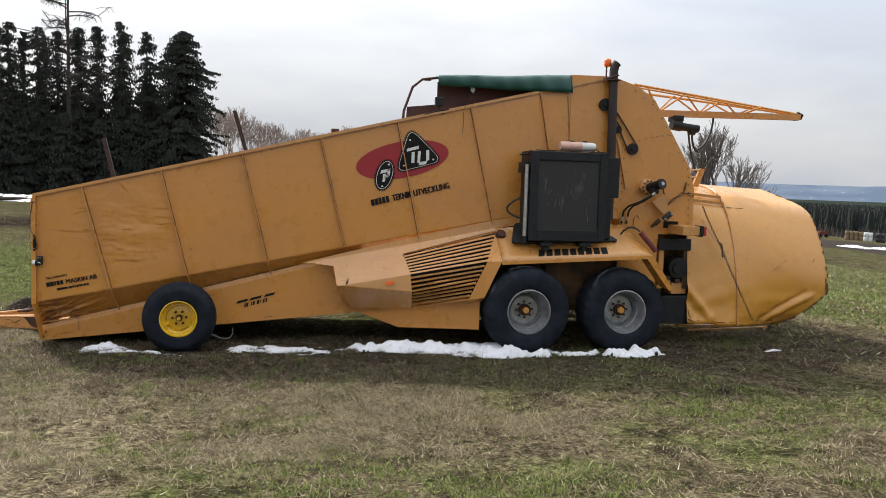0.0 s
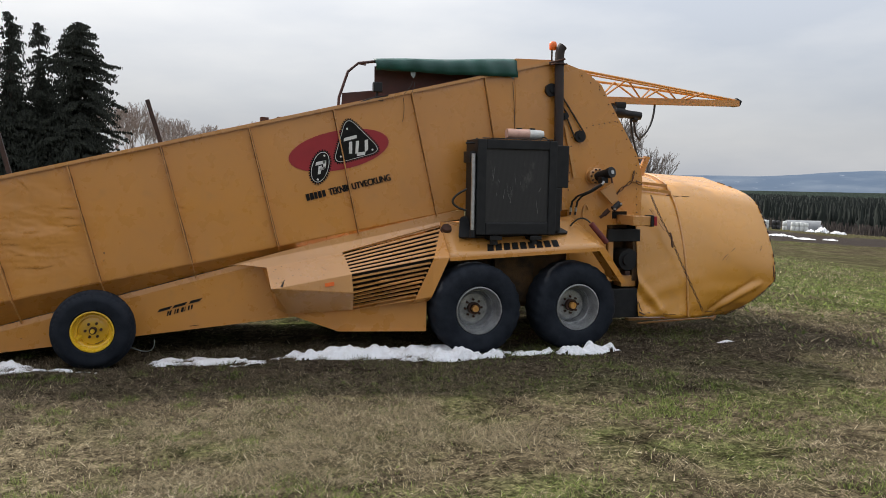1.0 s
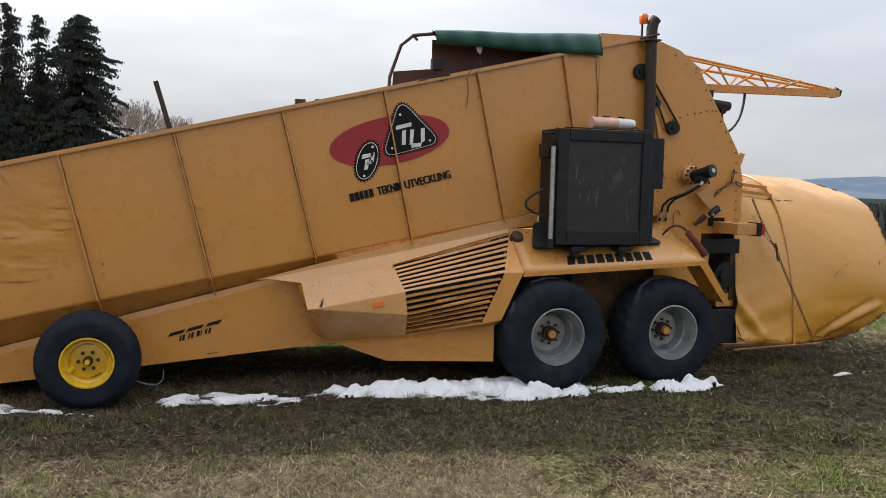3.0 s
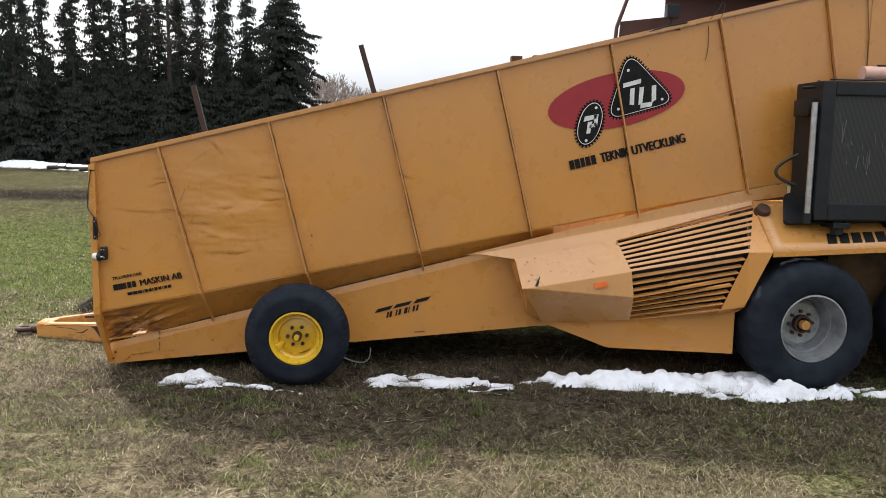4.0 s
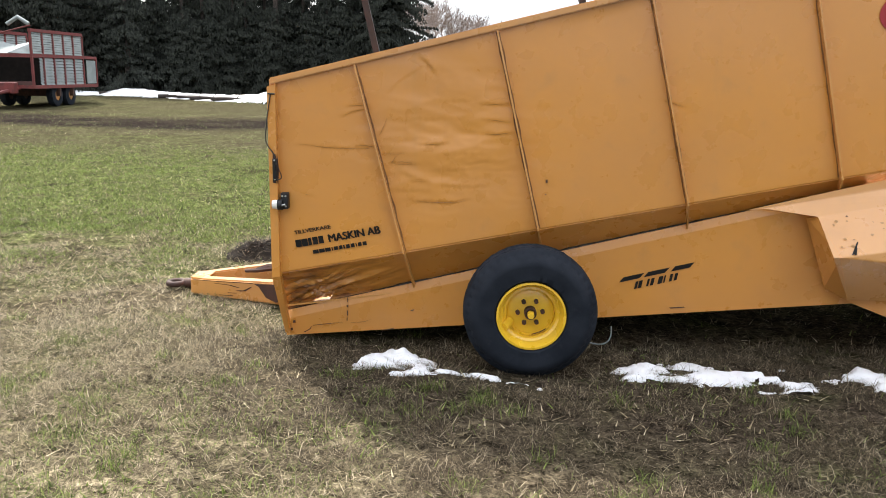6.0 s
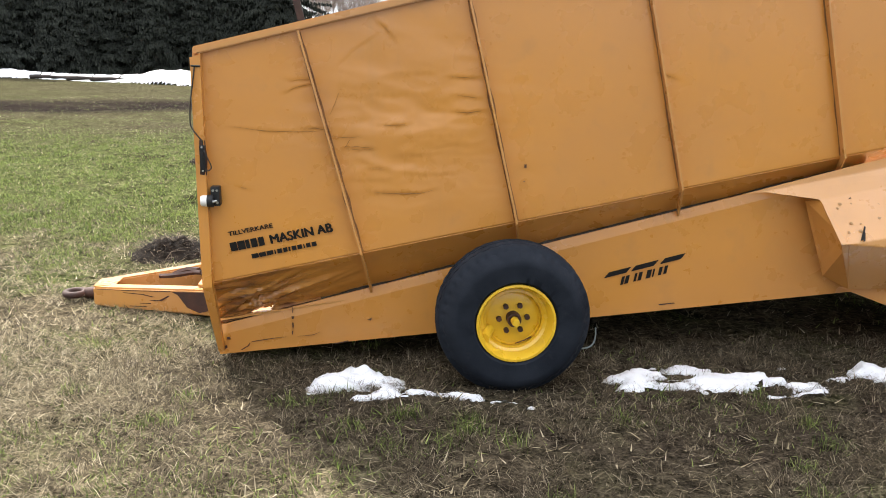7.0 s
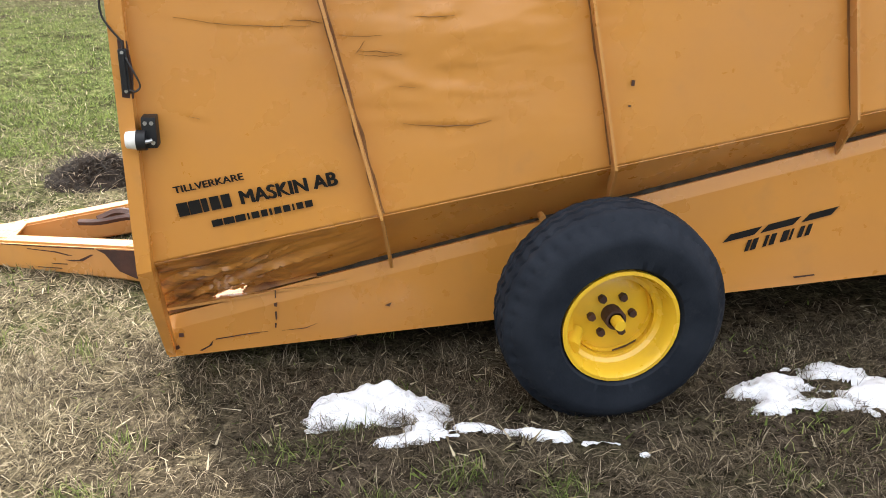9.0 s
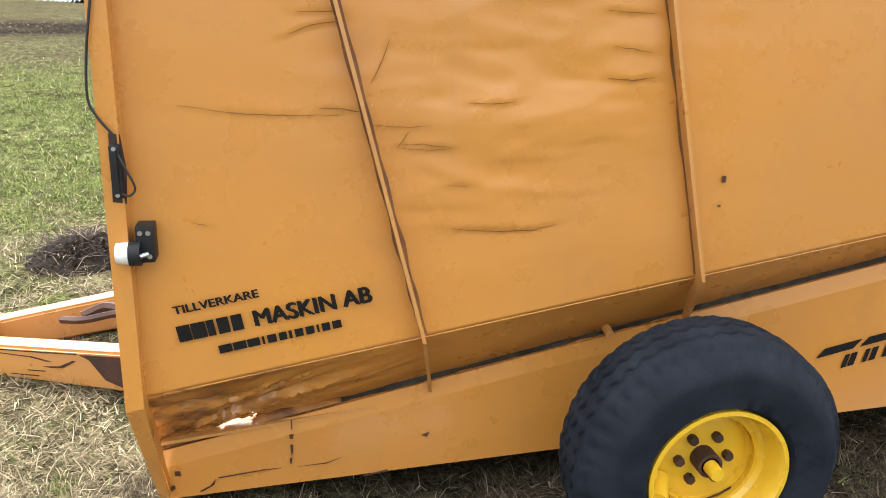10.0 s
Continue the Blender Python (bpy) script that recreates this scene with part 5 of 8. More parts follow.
part("step_bar", bm, YELLOW_WORN, machine)
# gate lever on top
bm = bmesh.new()
plate(bm, [(7.33, 0.65, 2.26), (7.42, 0.65, 2.24), (7.52, 0.65, 2.52), (7.44, 0.65, 2.53)], 0.05, (0, 1, 0))
part("lever", bm, YELLOW, tunnel)
bm = bmesh.new()
tube(bm, [(6.98, 0.3, 2.50), (7.48, 0.65, 2.50)], 0.012, 6)
tube(bm, [(6.98, 0.3, 2.42), (7.40, 0.6, 2.38)], 0.010, 6)
part("lever_rod", bm, YELLOW_WORN, tunnel)
# chain over the tunnel
chain = [Vector((7.16, -0.02, 1.97)), Vector((7.24, -0.05, 1.78)), Vector((7.36, -0.10, 1.52)), Vector((7.40, -0.17, 1.40)), Vector((7.52, -0.21, 1.12)), Vector((7.66, -0.27, 0.80)), Vector((7.88, -0.30, 0.37))]
path = curve_through(chain, 46)
for k, (a, b_) in enumerate(zip(path, path[1:])):
    bm = bmesh.new()
    d = (b_ - a)
    mid, ax = (a + b_) / 2, d.normalized()
    sd = (ax.cross(Vector((0, 1, 0))) if k % 2 else Vector((0, 1, 0))).normalized()
    L = d.length * 0.62
    pts = [mid + ax * L * math.cos(t) + sd * 0.014 * math.sin(t) for t in (2 * math.pi * i / 8 for i in range(9))]
    tube(bm, pts, 0.0045, 5, caps=False)
    part("chain_link", bm, RUST, tunnel)
bm = bmesh.new()
tube(bm, [Vector((7.385, -0.18, 1.46)), Vector((7.40, -0.20, 1.40)), Vector((7.405, -0.21, 1.28)), Vector((7.42, -0.21, 1.26))], 0.013, 6)
part("chain_hook", bm, RUST, tunnel)
bm = bmesh.new()
plate(bm, [(7.115, -0.07, 1.78), (7.145, -0.07, 1.80), (7.34, -0.15, 1.50), (7.315, -0.15, 1.48)], 0.010, (0, 1, 0))
part("chain_strap", bm, YELLOW_WORN, tunnel)

# ---- boom ----
BY = MID
boom_tip, boom_low = Vector((9.55, BY, 3.45)), Vector((6.75, BY, 3.37))
boom = part("boom", (lambda b: (plate(b, [(6.7, BY - 0.06, 3.33), (9.5, BY - 0.05, 3.385), (9.5, BY - 0.05, 3.48), (6.7, BY - 0.06, 3.43)], 0.1, (0, 1, 0)), b)[-1])(bmesh.new()), YELLOW, machine, "yellow lattice boom with rust patches")
bm = bmesh.new()
for dy in (-0.32, 0.32):
    tube(bm, [(6.45, BY + dy * 1.2, 3.77), (7.6, BY + dy * 0.75, 3.665), (9.48, BY + dy * 0.1, 3.485)], 0.020, 6)
tube(bm, [(6.40, BY - 0.42, 3.73), (8.55, BY - 0.22, 3.53)], 0.013, 6)
part("top_chord", bm, YELLOW, boom)
nodes = [6.75, 7.05, 7.40, 7.75, 8.05, 8.4, 8.75]
for i in range(len(nodes) - 1):
    for dy in (-0.2, 0.2):
        bm = bmesh.new()
        up = 3.78 - (nodes[i + (i % 2)] - 6.6) * 0.104
        lo = 3.41
        a = (nodes[i], BY + (dy if i % 2 == 0 else dy * 0.2), up if i % 2 == 0 else lo)
        b_ = (nodes[i + 1], BY + (dy * 0.2 if i % 2 == 0 else dy), lo if i % 2 == 0 else 3.78 - (nodes[i + 1] - 6.6) * 0.104)
        tube(bm, [a, b_], 0.015, 6)
        part("lattice_bar", bm, YELLOW, boom)
bm = bmesh.new()
tube(bm, [(9.50, BY - 0.07, 3.44), (9.50, BY + 0.07, 3.44)], 0.055, 14)
tube(bm, [(9.46, BY - 0.05, 3.50), (9.56, BY - 0.05, 3.46)], 0.03, 8)
part("tip_roller", bm, BLACK, boom)
bm = bmesh.new()
tube(bm, [(7.30, BY - 0.1, 3.20), (7.70, BY - 0.1, 3.165)], 0.062, 14)
tube(bm, [(7.24, BY - 0.1, 3.22), (7.40, BY - 0.1, 3.20)], 0.085, 14)
box(bm, 7.25, 7.42, BY - 0.16, BY + 0.05, 3.27, 3.36, 0.01)
tube(bm, [(7.56, BY - 0.1, 3.12), (7.64, BY - 0.1, 3.11)], 0.05, 10)
part("winch", bm, BLACK, boom, "black hydraulic winch under the boom", smooth=40)
for a, b_, bow in (((7.98, BY - 0.05, 3.36), (7.72, BY - 0.1, 2.84), (0.05, 0, -0.06)), ((7.53, BY - 0.1, 3.15), (7.73, BY - 0.1, 2.45), (-0.02, 0, -0.05)), ((7.60, BY - 0.1, 3.12), (7.72, BY - 0.1, 2.80), (-0.03, 0, -0.05))):
    bm = bmesh.new()
    tube(bm, arc(a, b_, bow, 14), 0.017, 8)
    part("hose", bm, HOSE, boom, smooth=60)

# ---- cage and tarpaulin over the hopper ----
cage = part("cage", (lambda b: (tube(b, [(2.81, 0.16, 3.00), (2.82, 0.16, 3.14), (2.93, 0.16, 3.46), (3.06, 0.16, 3.57), (3.26, 0.16, 3.60), (5.0, 0.16, 3.70)], 0.018, 8),
                                tube(b, [(3.06, 0.16, 3.57), (3.30, 0.9, 3.66)], 0.016, 8), b)[-1])(bmesh.new()), RUST_RED, machine, "red-brown tube cage over the hopper", smooth=50)
bm = bmesh.new()
plate(bm, [(2.86, 0.22, 3.02), (4.75, 0.22, 3.46), (4.75, 0.22, 3.62), (3.28, 0.22, 3.55), (3.28, 0.22, 3.25), (2.87, 0.22, 3.20)], 0.012, (0, 1, 0))
part("cage_board", bm, RUST_RED, cage)
bm = bmesh.new()
cols = []
for i in range(41):
    u = i / 40
    x = 3.24 + u * 1.87
    zt = 3.625 + 0.10 * u + 0.006 * math.sin(u * 9)
    hang = [(0.0 - 0.02 * (1 - abs(2 * v - 1)) - 0.04 * min(1.0, v * 3) * u, zt - 0.025 - v * (0.13 + 0.10 * u)) for v in (1.0, 0.75, 0.5, 0.25, 0.05)]
    sh = [(y + 0.012 * math.sin(u * 40 + z * 12) + 0.03 * noise.noise(Vector((u * 6, z * 4, 1))) + 0.0, z + 0.012 * noise.noise(Vector((u * 9, 2, 3)))) for y, z in hang]
    tops = [(0.10, zt), (0.5, zt - 0.01), (1.2, zt - 0.03 + 0.01 * math.sin(u * 17)), (1.5, zt - 0.05), (1.7, zt - 0.08)]
    cols.append([bm.verts.new((x + max(0, y - 0.1) * 0.4 * (1 - u) + (0.015 * noise.noise(Vector((y * 3, z * 9, 7))) if i in (0, 40) else 0), y - 0.02, z)) for y, z in sh + tops])
for a, b_ in zip(cols, cols[1:]):
    for j in range(len(a) - 1):
        bm.faces.new((a[j], b_[j], b_[j + 1], a[j + 1]))
thicken(part("tarpaulin", bm, TARP, machine, "dark green tarpaulin draped over the cage", smooth=60), 0.004)
for x, z in ((3.72, 3.45), (5.06, 3.50)):
    bm = bmesh.new()
    plate(bm, [(x - 0.035, -0.005, z + 0.05), (x + 0.035, -0.005, z + 0.05), (x + 0.03, -0.01, z - 0.01), (x + 0.01, -0.01, z - 0.05), (x - 0.025, -0.01, z - 0.02)], 0.006, (0, 1, 0))
    part("tarp_tab", bm, GALV, machine)
for a, b_ in (((3.72, 0.0, 3.36), (3.60, -0.035, 3.2)), ((3.74, 0.0, 3.36), (3.70, -0.035, 3.22)), ((5.06, -0.012, 3.42), (5.10, -0.012, 2.60)), ((3.60, -0.012, 3.15), (3.59, -0.012, 2.85))):
    bm = bmesh.new()
    tube(bm, arc(a, b_, (0.015, 0, 0), 6), 0.0035, 5)
    part("cord", bm, HOSE, machine)
# work lamp on the rail
bm = bmesh.new()
box(bm, 3.22, 3.33, -0.02, 0.07, 3.21, 3.33, 0.01)
tube(bm, [(3.26, 0.02, 3.10), (3.27, 0.02, 3.22)], 0.014, 8)
box(bm, 3.18, 3.34, -0.02, 0.04, 3.105, 3.125)
tube(bm, [(3.0, -0.02, 3.06), (3.2, -0.03, 3.13), (3.4, -0.03, 3.17)], 0.008, 6)
part("work_lamp", bm, BLACK, machine)
for q in ((1.86, 1.96, 2.72, 2.86), (2.06, 2.13, 2.77, 2.87)):
    bm = bmesh.new()
    box(bm, q[0], q[1], 0.10, 0.18, q[2], q[3], 0.006)
    part("rail_block", bm, RUST, machine)
# tall poles on the far side
for top_, low_, r in (((0.469, W, 3.226), (0.85, W, 1.9), 0.036), ((-1.491, W, 2.717), (-1.158, W, 1.3), 0.030)):
    bm = bmesh.new()
    box(bm, -r * 0.75, r * 0.75, -0.03, 0.03, 0, 1)
    a, b_ = Vector(low_), Vector(top_)
    bmesh.ops.transform(bm, verts=bm.verts[:], matrix=Matrix.Translation(a) @ (b_ - a).to_track_quat("Z", "Y").to_matrix().to_4x4() @ Matrix.Diagonal((1.25, 1.0, (b_ - a).length, 1)))
    part("pole", bm, PIPE_RUST, machine, "dark brown square steel pole")

# ---- side marker lamp, cable box at the front post ----
bm = bmesh.new()
box(bm, -1.704, -1.654, -0.066, -0.002, 1.032, 1.142, 0.006)
tube(bm, [(-1.690, -0.066, 1.062), (-1.722, -0.066, 1.062)], 0.036, 16)
part("marker_lamp", bm, BLACK, machine, "black marker lamp bracket", smooth=40)
bm = bmesh.new()
tube(bm, [(-1.722, -0.066, 1.062), (-1.748, -0.066, 1.063), (-1.758, -0.066, 1.063)], 0.033, 16, 0.029)
part("lamp_lens", bm, WHITE_PLASTIC, machine, "white lamp lens", smooth=40)
for x, z in ((-1.690, 1.122), (-1.668, 1.122), (-1.668, 1.052)):
    bm = bmesh.new()
    tube(bm, [(x, -0.064, z), (x, -0.072, z)], 0.007, 8)
    part("screw", bm, CHROME, machine)
bm = bmesh.new()
tube(bm, [(-1.690, -0.095, 1.062), (-1.668, -0.085, 1.066)], 0.007, 8)
part("lamp_pin", bm, CHROME, machine)
bm = bmesh.new()
box(bm, -1.752, -1.722, -0.075, -0.049, 1.225, 1.375, 0.006)
box(bm, -1.747, -1.730, -0.082, -0.074, 1.24, 1.36, 0.003)
cable_box = part("cable_box", bm, BLACK, machine, "slim black cable box on the corner post")
for z in (1.235, 1.365):
    bm = bmesh.new()
    tube(bm, [(-1.737, -0.075, z), (-1.737, -0.079, z)], 0.006, 8)
    part("screw", bm, CHROME, cable_box)
bm = bmesh.new()
plate(bm, [(-1.757, -0.052, 1.21), (-1.720, -0.052, 1.205), (-1.712, -0.052, 1.30), (-1.722, -0.052, 1.40), (-1.752, -0.052, 1.405)], 0.003, (0, 1, 0))
part("rust_stain", bm, RUST, machine, "dark rust round the cable box")
bm = bmesh.new()
tube(bm, curve_through([(-1.755, -0.06, 1.80), (-1.765, -0.06, 1.74), (-1.785, -0.06, 1.62), (-1.795, -0.055, 1.50), (-1.775, -0.06, 1.45), (-1.737, -0.066, 1.40), (-1.735, -0.066, 1.37)], 22), 0.0042, 6)
tube(bm, curve_through([(-1.728, -0.075, 1.35), (-1.705, -0.08, 1.30), (-1.690, -0.075, 1.255), (-1.705, -0.08, 1.235), (-1.725, -0.075, 1.24)], 14), 0.0036, 6)
tube(bm, [(-1.775, -0.056, 1.805), (-1.725, -0.056, 1.803)], 0.005, 6)
part("cable", bm, HOSE, machine, smooth=60)

# ---- drawbar ----
TIP = Vector((-2.88, 1.55, 0.07))


def draw_beam(y_root, y_tip):
    """One side of the A: a flattened box section from the tip back to the chassis."""
    bm = bmesh.new()
    a, b = Vector((-1.74, y_root, 0.125)), Vector((TIP.x, y_tip, TIP.z))
    rings = []
    for p, h, w in ((b, 0.070, 0.05), (b.lerp(a, 0.10), 0.078, 0.055), (a, 0.105, 0.06)):
        rings.append([bm.verts.new(p + Vector((0, dy * w, dz * h))) for dy, dz in ((-1, -1), (1, -1), (1, 1), (-1, 1))])
    for u, v in zip(rings, rings[1:]):
        for k in range(4):
            bm.faces.new((u[k], u[(k + 1) % 4], v[(k + 1) % 4], v[k]))
    bm.faces.new(rings[0])
    bm.faces.new(rings[-1][::-1])
    bmesh.ops.bevel(bm, geom=bm.edges[:], offset=0.012, segments=2, affect="EDGES")
    return bm


drawbar = part("drawbar", draw_beam(1.03, 1.48), YELLOW_WORN, machine, "scraped yellow A-shaped drawbar lying on the grass", smooth=40)
part("draw_beam", draw_beam(2.05, 1.63), YELLOW_WORN, drawbar, smooth=40)
bm = bmesh.new()
plate(bm, [(-1.74, 1.00, 0.236), (-1.74, 2.08, 0.236), (-2.05, 1.94, 0.222), (-2.05, 1.16, 0.222)], 0.016, (0, 0, 1))
part("deck_plate", bm, YELLOW_WORN, drawbar)
bm = bmesh.new()
plate(bm, [TIP + Vector((0.16, -0.12, 0.080)), TIP + Vector((0.16, 0.14, 0.080)), TIP + Vector((0.0, 0.11, 0.074)), TIP + Vector((0.0, -0.10, 0.074))], 0.012, (0, 0, 1))
part("deck_plate", bm, YELLOW_WORN, drawbar)
bm = bmesh.new()
cen = TIP + Vector((-0.19, 0.06, -0.02))
tube(bm, [cen + Vector((0.070 * math.cos(t), 0.070 * math.sin(t), 0)) for t in (2 * math.pi * i / 20 for i in range(21))], 0.026, 10, caps=False)
tube(bm, [cen + Vector((0.08, 0, 0)), TIP + Vector((0.03, 0.03, -0.01))], 0.040, 10, 0.05)
part("towing_eye", bm, RUST, drawbar, "rusty towing eye", smooth=50)
bm = bmesh.new()
tube(bm, curve_through([(-2.40, 1.52, 0.20), (-2.28, 1.46, 0.22), (-2.15, 1.50, 0.23), (-2.08, 1.46, 0.24)], 12), 0.020, 6)
tube(bm, curve_through([(-2.32, 1.58, 0.19), (-2.22, 1.62, 0.22), (-2.12, 1.56, 0.23)], 8), 0.026, 6)
tube(bm, curve_through([(-2.08, 1.44, 0.23), (-2.02, 1.50, 0.26), (-1.98, 1.62, 0.25)], 8), 0.014, 6)
part("linkage_scrap", bm, RUST, drawbar, smooth=50)
on_beam = lambda u, v: Vector((TIP.x, 1.48 - 0.05, TIP.z)).lerp(Vector((-1.74, 1.03 - 0.06, 0.125)), u) + Vector((0, -0.0035, v * (0.070 + 0.035 * u)))
nb = Vector((-0.39, -0.92, 0.0))
for pts, nm in (([(0.56, 0.80), (0.60, 0.55), (0.66, -0.45), (0.74, -0.80), (0.86, -0.40), (0.97, -0.1), (0.98, 0.86)], "scraped_patch"), ([(0.22, 0.62), (0.36, 0.52), (0.44, 0.30), (0.42, 0.28), (0.35, 0.46), (0.22, 0.57)], "scratch"), ([(0.40, -0.02), (0.47, 0.05), (0.53, 0.45), (0.545, 0.45), (0.49, 0.0), (0.44, -0.08)], "scratch"),
                ([(0.26, -0.66), (0.38, -0.60), (0.38, -0.66), (0.26, -0.72)], "scratch"), ([(0.33, -0.32), (0.41, -0.28), (0.41, -0.33), (0.34, -0.37)], "scratch"), ([(0.03, 0.90), (0.30, 0.84), (0.55, 0.86), (0.55, 0.80), (0.30, 0.78), (0.03, 0.84)], "scratch")):
    bm = bmesh.new()
    plate(bm, [on_beam(*p) for p in pts], 0.003, nb)
    part(nm, bm, RUST, drawbar, "dark patch where the paint is gone" if nm == "scraped_patch" else "")

# ---- lettering and marks on the side ----
def lettering(body, x, z, y, width, height, angle, name="lettering", shear=0.0, parent=None):
    cu = bpy.data.curves.new("letters", "FONT")
    cu.body, cu.shear = body, shear
    tmp = bpy.data.objects.new("letters", cu)
    scene.collection.objects.link(tmp)
    bpy.context.view_layer.update()
    me = bpy.data.meshes.new_from_object(tmp.evaluated_get(bpy.context.evaluated_depsgraph_get()))
    bpy.data.objects.remove(tmp)
    co = np.array([v.co[:] for v in me.vertices])
    lo, hi = co.min(0), co.max(0)
    sx, sz = width / (hi[0] - lo[0]), height / (hi[1] - lo[1])
    a = radians(angle)
    for v in me.vertices:
        u, w = (v.co.x - lo[0]) * sx, (v.co.y - lo[1]) * sz
        v.co = (x + u * math.cos(a) - w * math.sin(a), y, z + u * math.sin(a) + w * math.cos(a))
    # heavy strokes: the outline laid three times, a little aside
    bm = bmesh.new()
    bm.from_mesh(me)
    first = bm.verts[:] + bm.edges[:] + bm.faces[:]
    for k, (du, dw) in enumerate(((0.07, 0.025), (0.14, -0.02))):
        twin = bmesh.ops.duplicate(bm, geom=first)["geom"]
        bmesh.ops.translate(bm, verts=[v for v in twin if isinstance(v, bmesh.types.BMVert)], vec=(height * du, -0.0005 * (k + 1), height * dw))
    bm.to_mesh(me)
    bm.free()
    me.materials.clear()
    me.materials.append(INK)
    ob = new(name, me)
    ob.parent = parent or machine
    return tagged(ob, "black painted lettering")


def bars(x, z, y, spans, height, angle, shear=0.0, mat=None, slope_y=0.0, name="marking"):
    """Plain upright bars in a slanting row; spans: (from, to) along it."""
    a = radians(angle)
    bm = bmesh.new()
    for u0, u1 in spans:
        q = []
        for u, w in ((u0, 0), (u1, 0), (u1, height), (u0, height)):
            uu = u + shear * w
            px = x + uu * math.cos(a) - w * math.sin(a)
            q.append((px, y + slope_y * (px - x), z + uu * math.sin(a) + w * math.cos(a)))
        plate(bm, q, 0.002, (0, 1, 0))
    return part(name, bm, mat or INK, machine, "plain black painted bars")


def even(n, total, gap):
    w = total / n
    return [(i * w, (i + 1) * w - gap) for i in range(n)]


YW = -0.009
lettering("TILLVERKARE", -1.625, 0.845, YW, 0.256, 0.026, 11.3)
bars(-1.613, 0.754, YW, [(0.0, 0.040), (0.043, 0.086), (0.090, 0.112), (0.121, 0.156), (0.164, 0.197)], 0.052, 10.9)
lettering("MASKIN AB", -1.386, 0.798, YW, 0.362, 0.053, 11.2)
bars(-1.496, 0.711, YW, [(0.0, 0.040), (0.044, 0.084), (0.088, 0.126), (0.134, 0.141), (0.150, 0.178), (0.186, 0.210), (0.217, 0.227), (0.236, 0.262), (0.270, 0.296), (0.305, 0.312), (0.321, 0.346), (0.354, 0.382)], 0.026, 11.2)
bars(2.404, 1.858, YW, [(0.0, 0.043), (0.050, 0.096), (0.104, 0.140), (0.150, 0.192), (0.202, 0.244)], 0.082, 14.4)
ca, sa = math.cos(radians(14.4)), math.sin(radians(14.4))
lettering("TEKNIK", 2.404 + 0.285 * ca, 1.858 + 0.285 * sa, YW, 0.26, 0.082, 14.4)
lettering("UTVECKLING", 2.404 + 0.578 * ca, 1.858 + 0.578 * sa, YW, 0.495, 0.080, 14.4)
# product marks as plain slanting blocks
py = lambda x: panel_y(x) - 0.006
for x0, z0, sp, h, sh in ((0.657, 0.524, [(0.0, 0.145), (0.175, 0.325), (0.365, 0.50)], 0.030, 1.3), (0.765, 0.480, [(0.0, 0.018), (0.026, 0.050), (0.085, 0.100), (0.112, 0.135), (0.165, 0.195), (0.205, 0.215), (0.245, 0.265), (0.280, 0.300)], 0.050, 0.45)):
    bars(x0, z0, py(x0), sp, h, 14.5, sh, slope_y=-0.038)
bm = bmesh.new()
n_guard = Vector((0.0, -0.62, 0.78))
for u0, u1 in even(9, 0.485, 0.013):
    for v0, v1 in ((0.10, 0.29),):
        plate(bm, [on_guard(0.235 + u + 0.10 * v, v) + n_guard * 0.006 for u, v in ((u0, v0), (u1, v0), (u1, v1), (u0, v1))], 0.002, n_guard)
part("marking", bm, INK, machine, "plain black painted bars")
# scratched black marks and scuffs on the hood
n_hood = (B - A).cross(M1 - A).normalized()
n_hood = n_hood if n_hood.z > 0 else -n_hood
on_hood = lambda u, v: A.lerp(G1, u).lerp(B.lerp(M1, u), v) + n_hood * 0.0045
for pts in ([(0.075, 0.98), (0.155, 0.70), (0.16, 0.72), (0.10, 0.96)], [(0.09, 1.0), (0.13, 0.80), (0.135, 0.84), (0.105, 0.99)], [(0.17, 0.10), (0.185, 0.07), (0.19, 0.10)]):
    bm = bmesh.new()
    plate(bm, [on_hood(*p) for p in pts], 0.0015, n_hood)
    part("scratch", bm, INK, machine)
r_s = random.Random(4)
for k in range(26):
    u, v = r_s.uniform(0.08, 0.8) ** 1.3, r_s.uniform(0.12, 0.9)
    s_ = r_s.uniform(0.004, 0.014)
    bm = bmesh.new()
    plate(bm, [on_hood(u + s_ * r_s.uniform(0.5, 1.2) * math.cos(t) , v + 2.6 * s_ * r_s.uniform(0.4, 1.2) * math.sin(t)) for t in (2 * math.pi * i / 7 for i in range(7))], 0.0008, n_hood)
    part("scuff", bm, SCUFF, machine)


# emblem: red oval with two toothed black badges
def blob(c, pts, y, mat, name, label=""):
    bm = bmesh.new()
    plate(bm, [(c[0] + u, y, c[1] + v) for u, v in pts], 0.0015, (0, 1, 0))
    return part(name, bm, mat, machine, label)


def ellipse(a, b, turn, n=48):
    t = radians(turn)
    return [(a * math.cos(k) * math.cos(t) - b * math.sin(k) * math.sin(t), a * math.cos(k) * math.sin(t) + b * math.sin(k) * math.cos(t)) for k in (2 * math.pi * i / n for i in range(n))]


def round_tri(corners, r, n=8):
    """The corners' triangle, with corners rounded by r."""
    out, m = [], len(corners)
    cs = [Vector(c_) for c_ in corners]
    for i in range(m):
        p, a, b_ = cs[i], (cs[i - 1] - cs[i]).normalized(), (cs[(i + 1) % m] - cs[i]).normalized()
        s, e = p + a * r * 1.7, p + b_ * r * 1.7
        for k in range(n + 1):
            t = k / n
            out.append(tuple(s * (1 - t) ** 2 + p * 2 * t * (1 - t) + e * t * t))
    return out


def grown(pts, d):
    c_ = Vector((sum(p[0] for p in pts) / len(pts), sum(p[1] for p in pts) / len(pts)))
    return [tuple(Vector(p) + (Vector(p) - c_).normalized() * d) for p in pts]


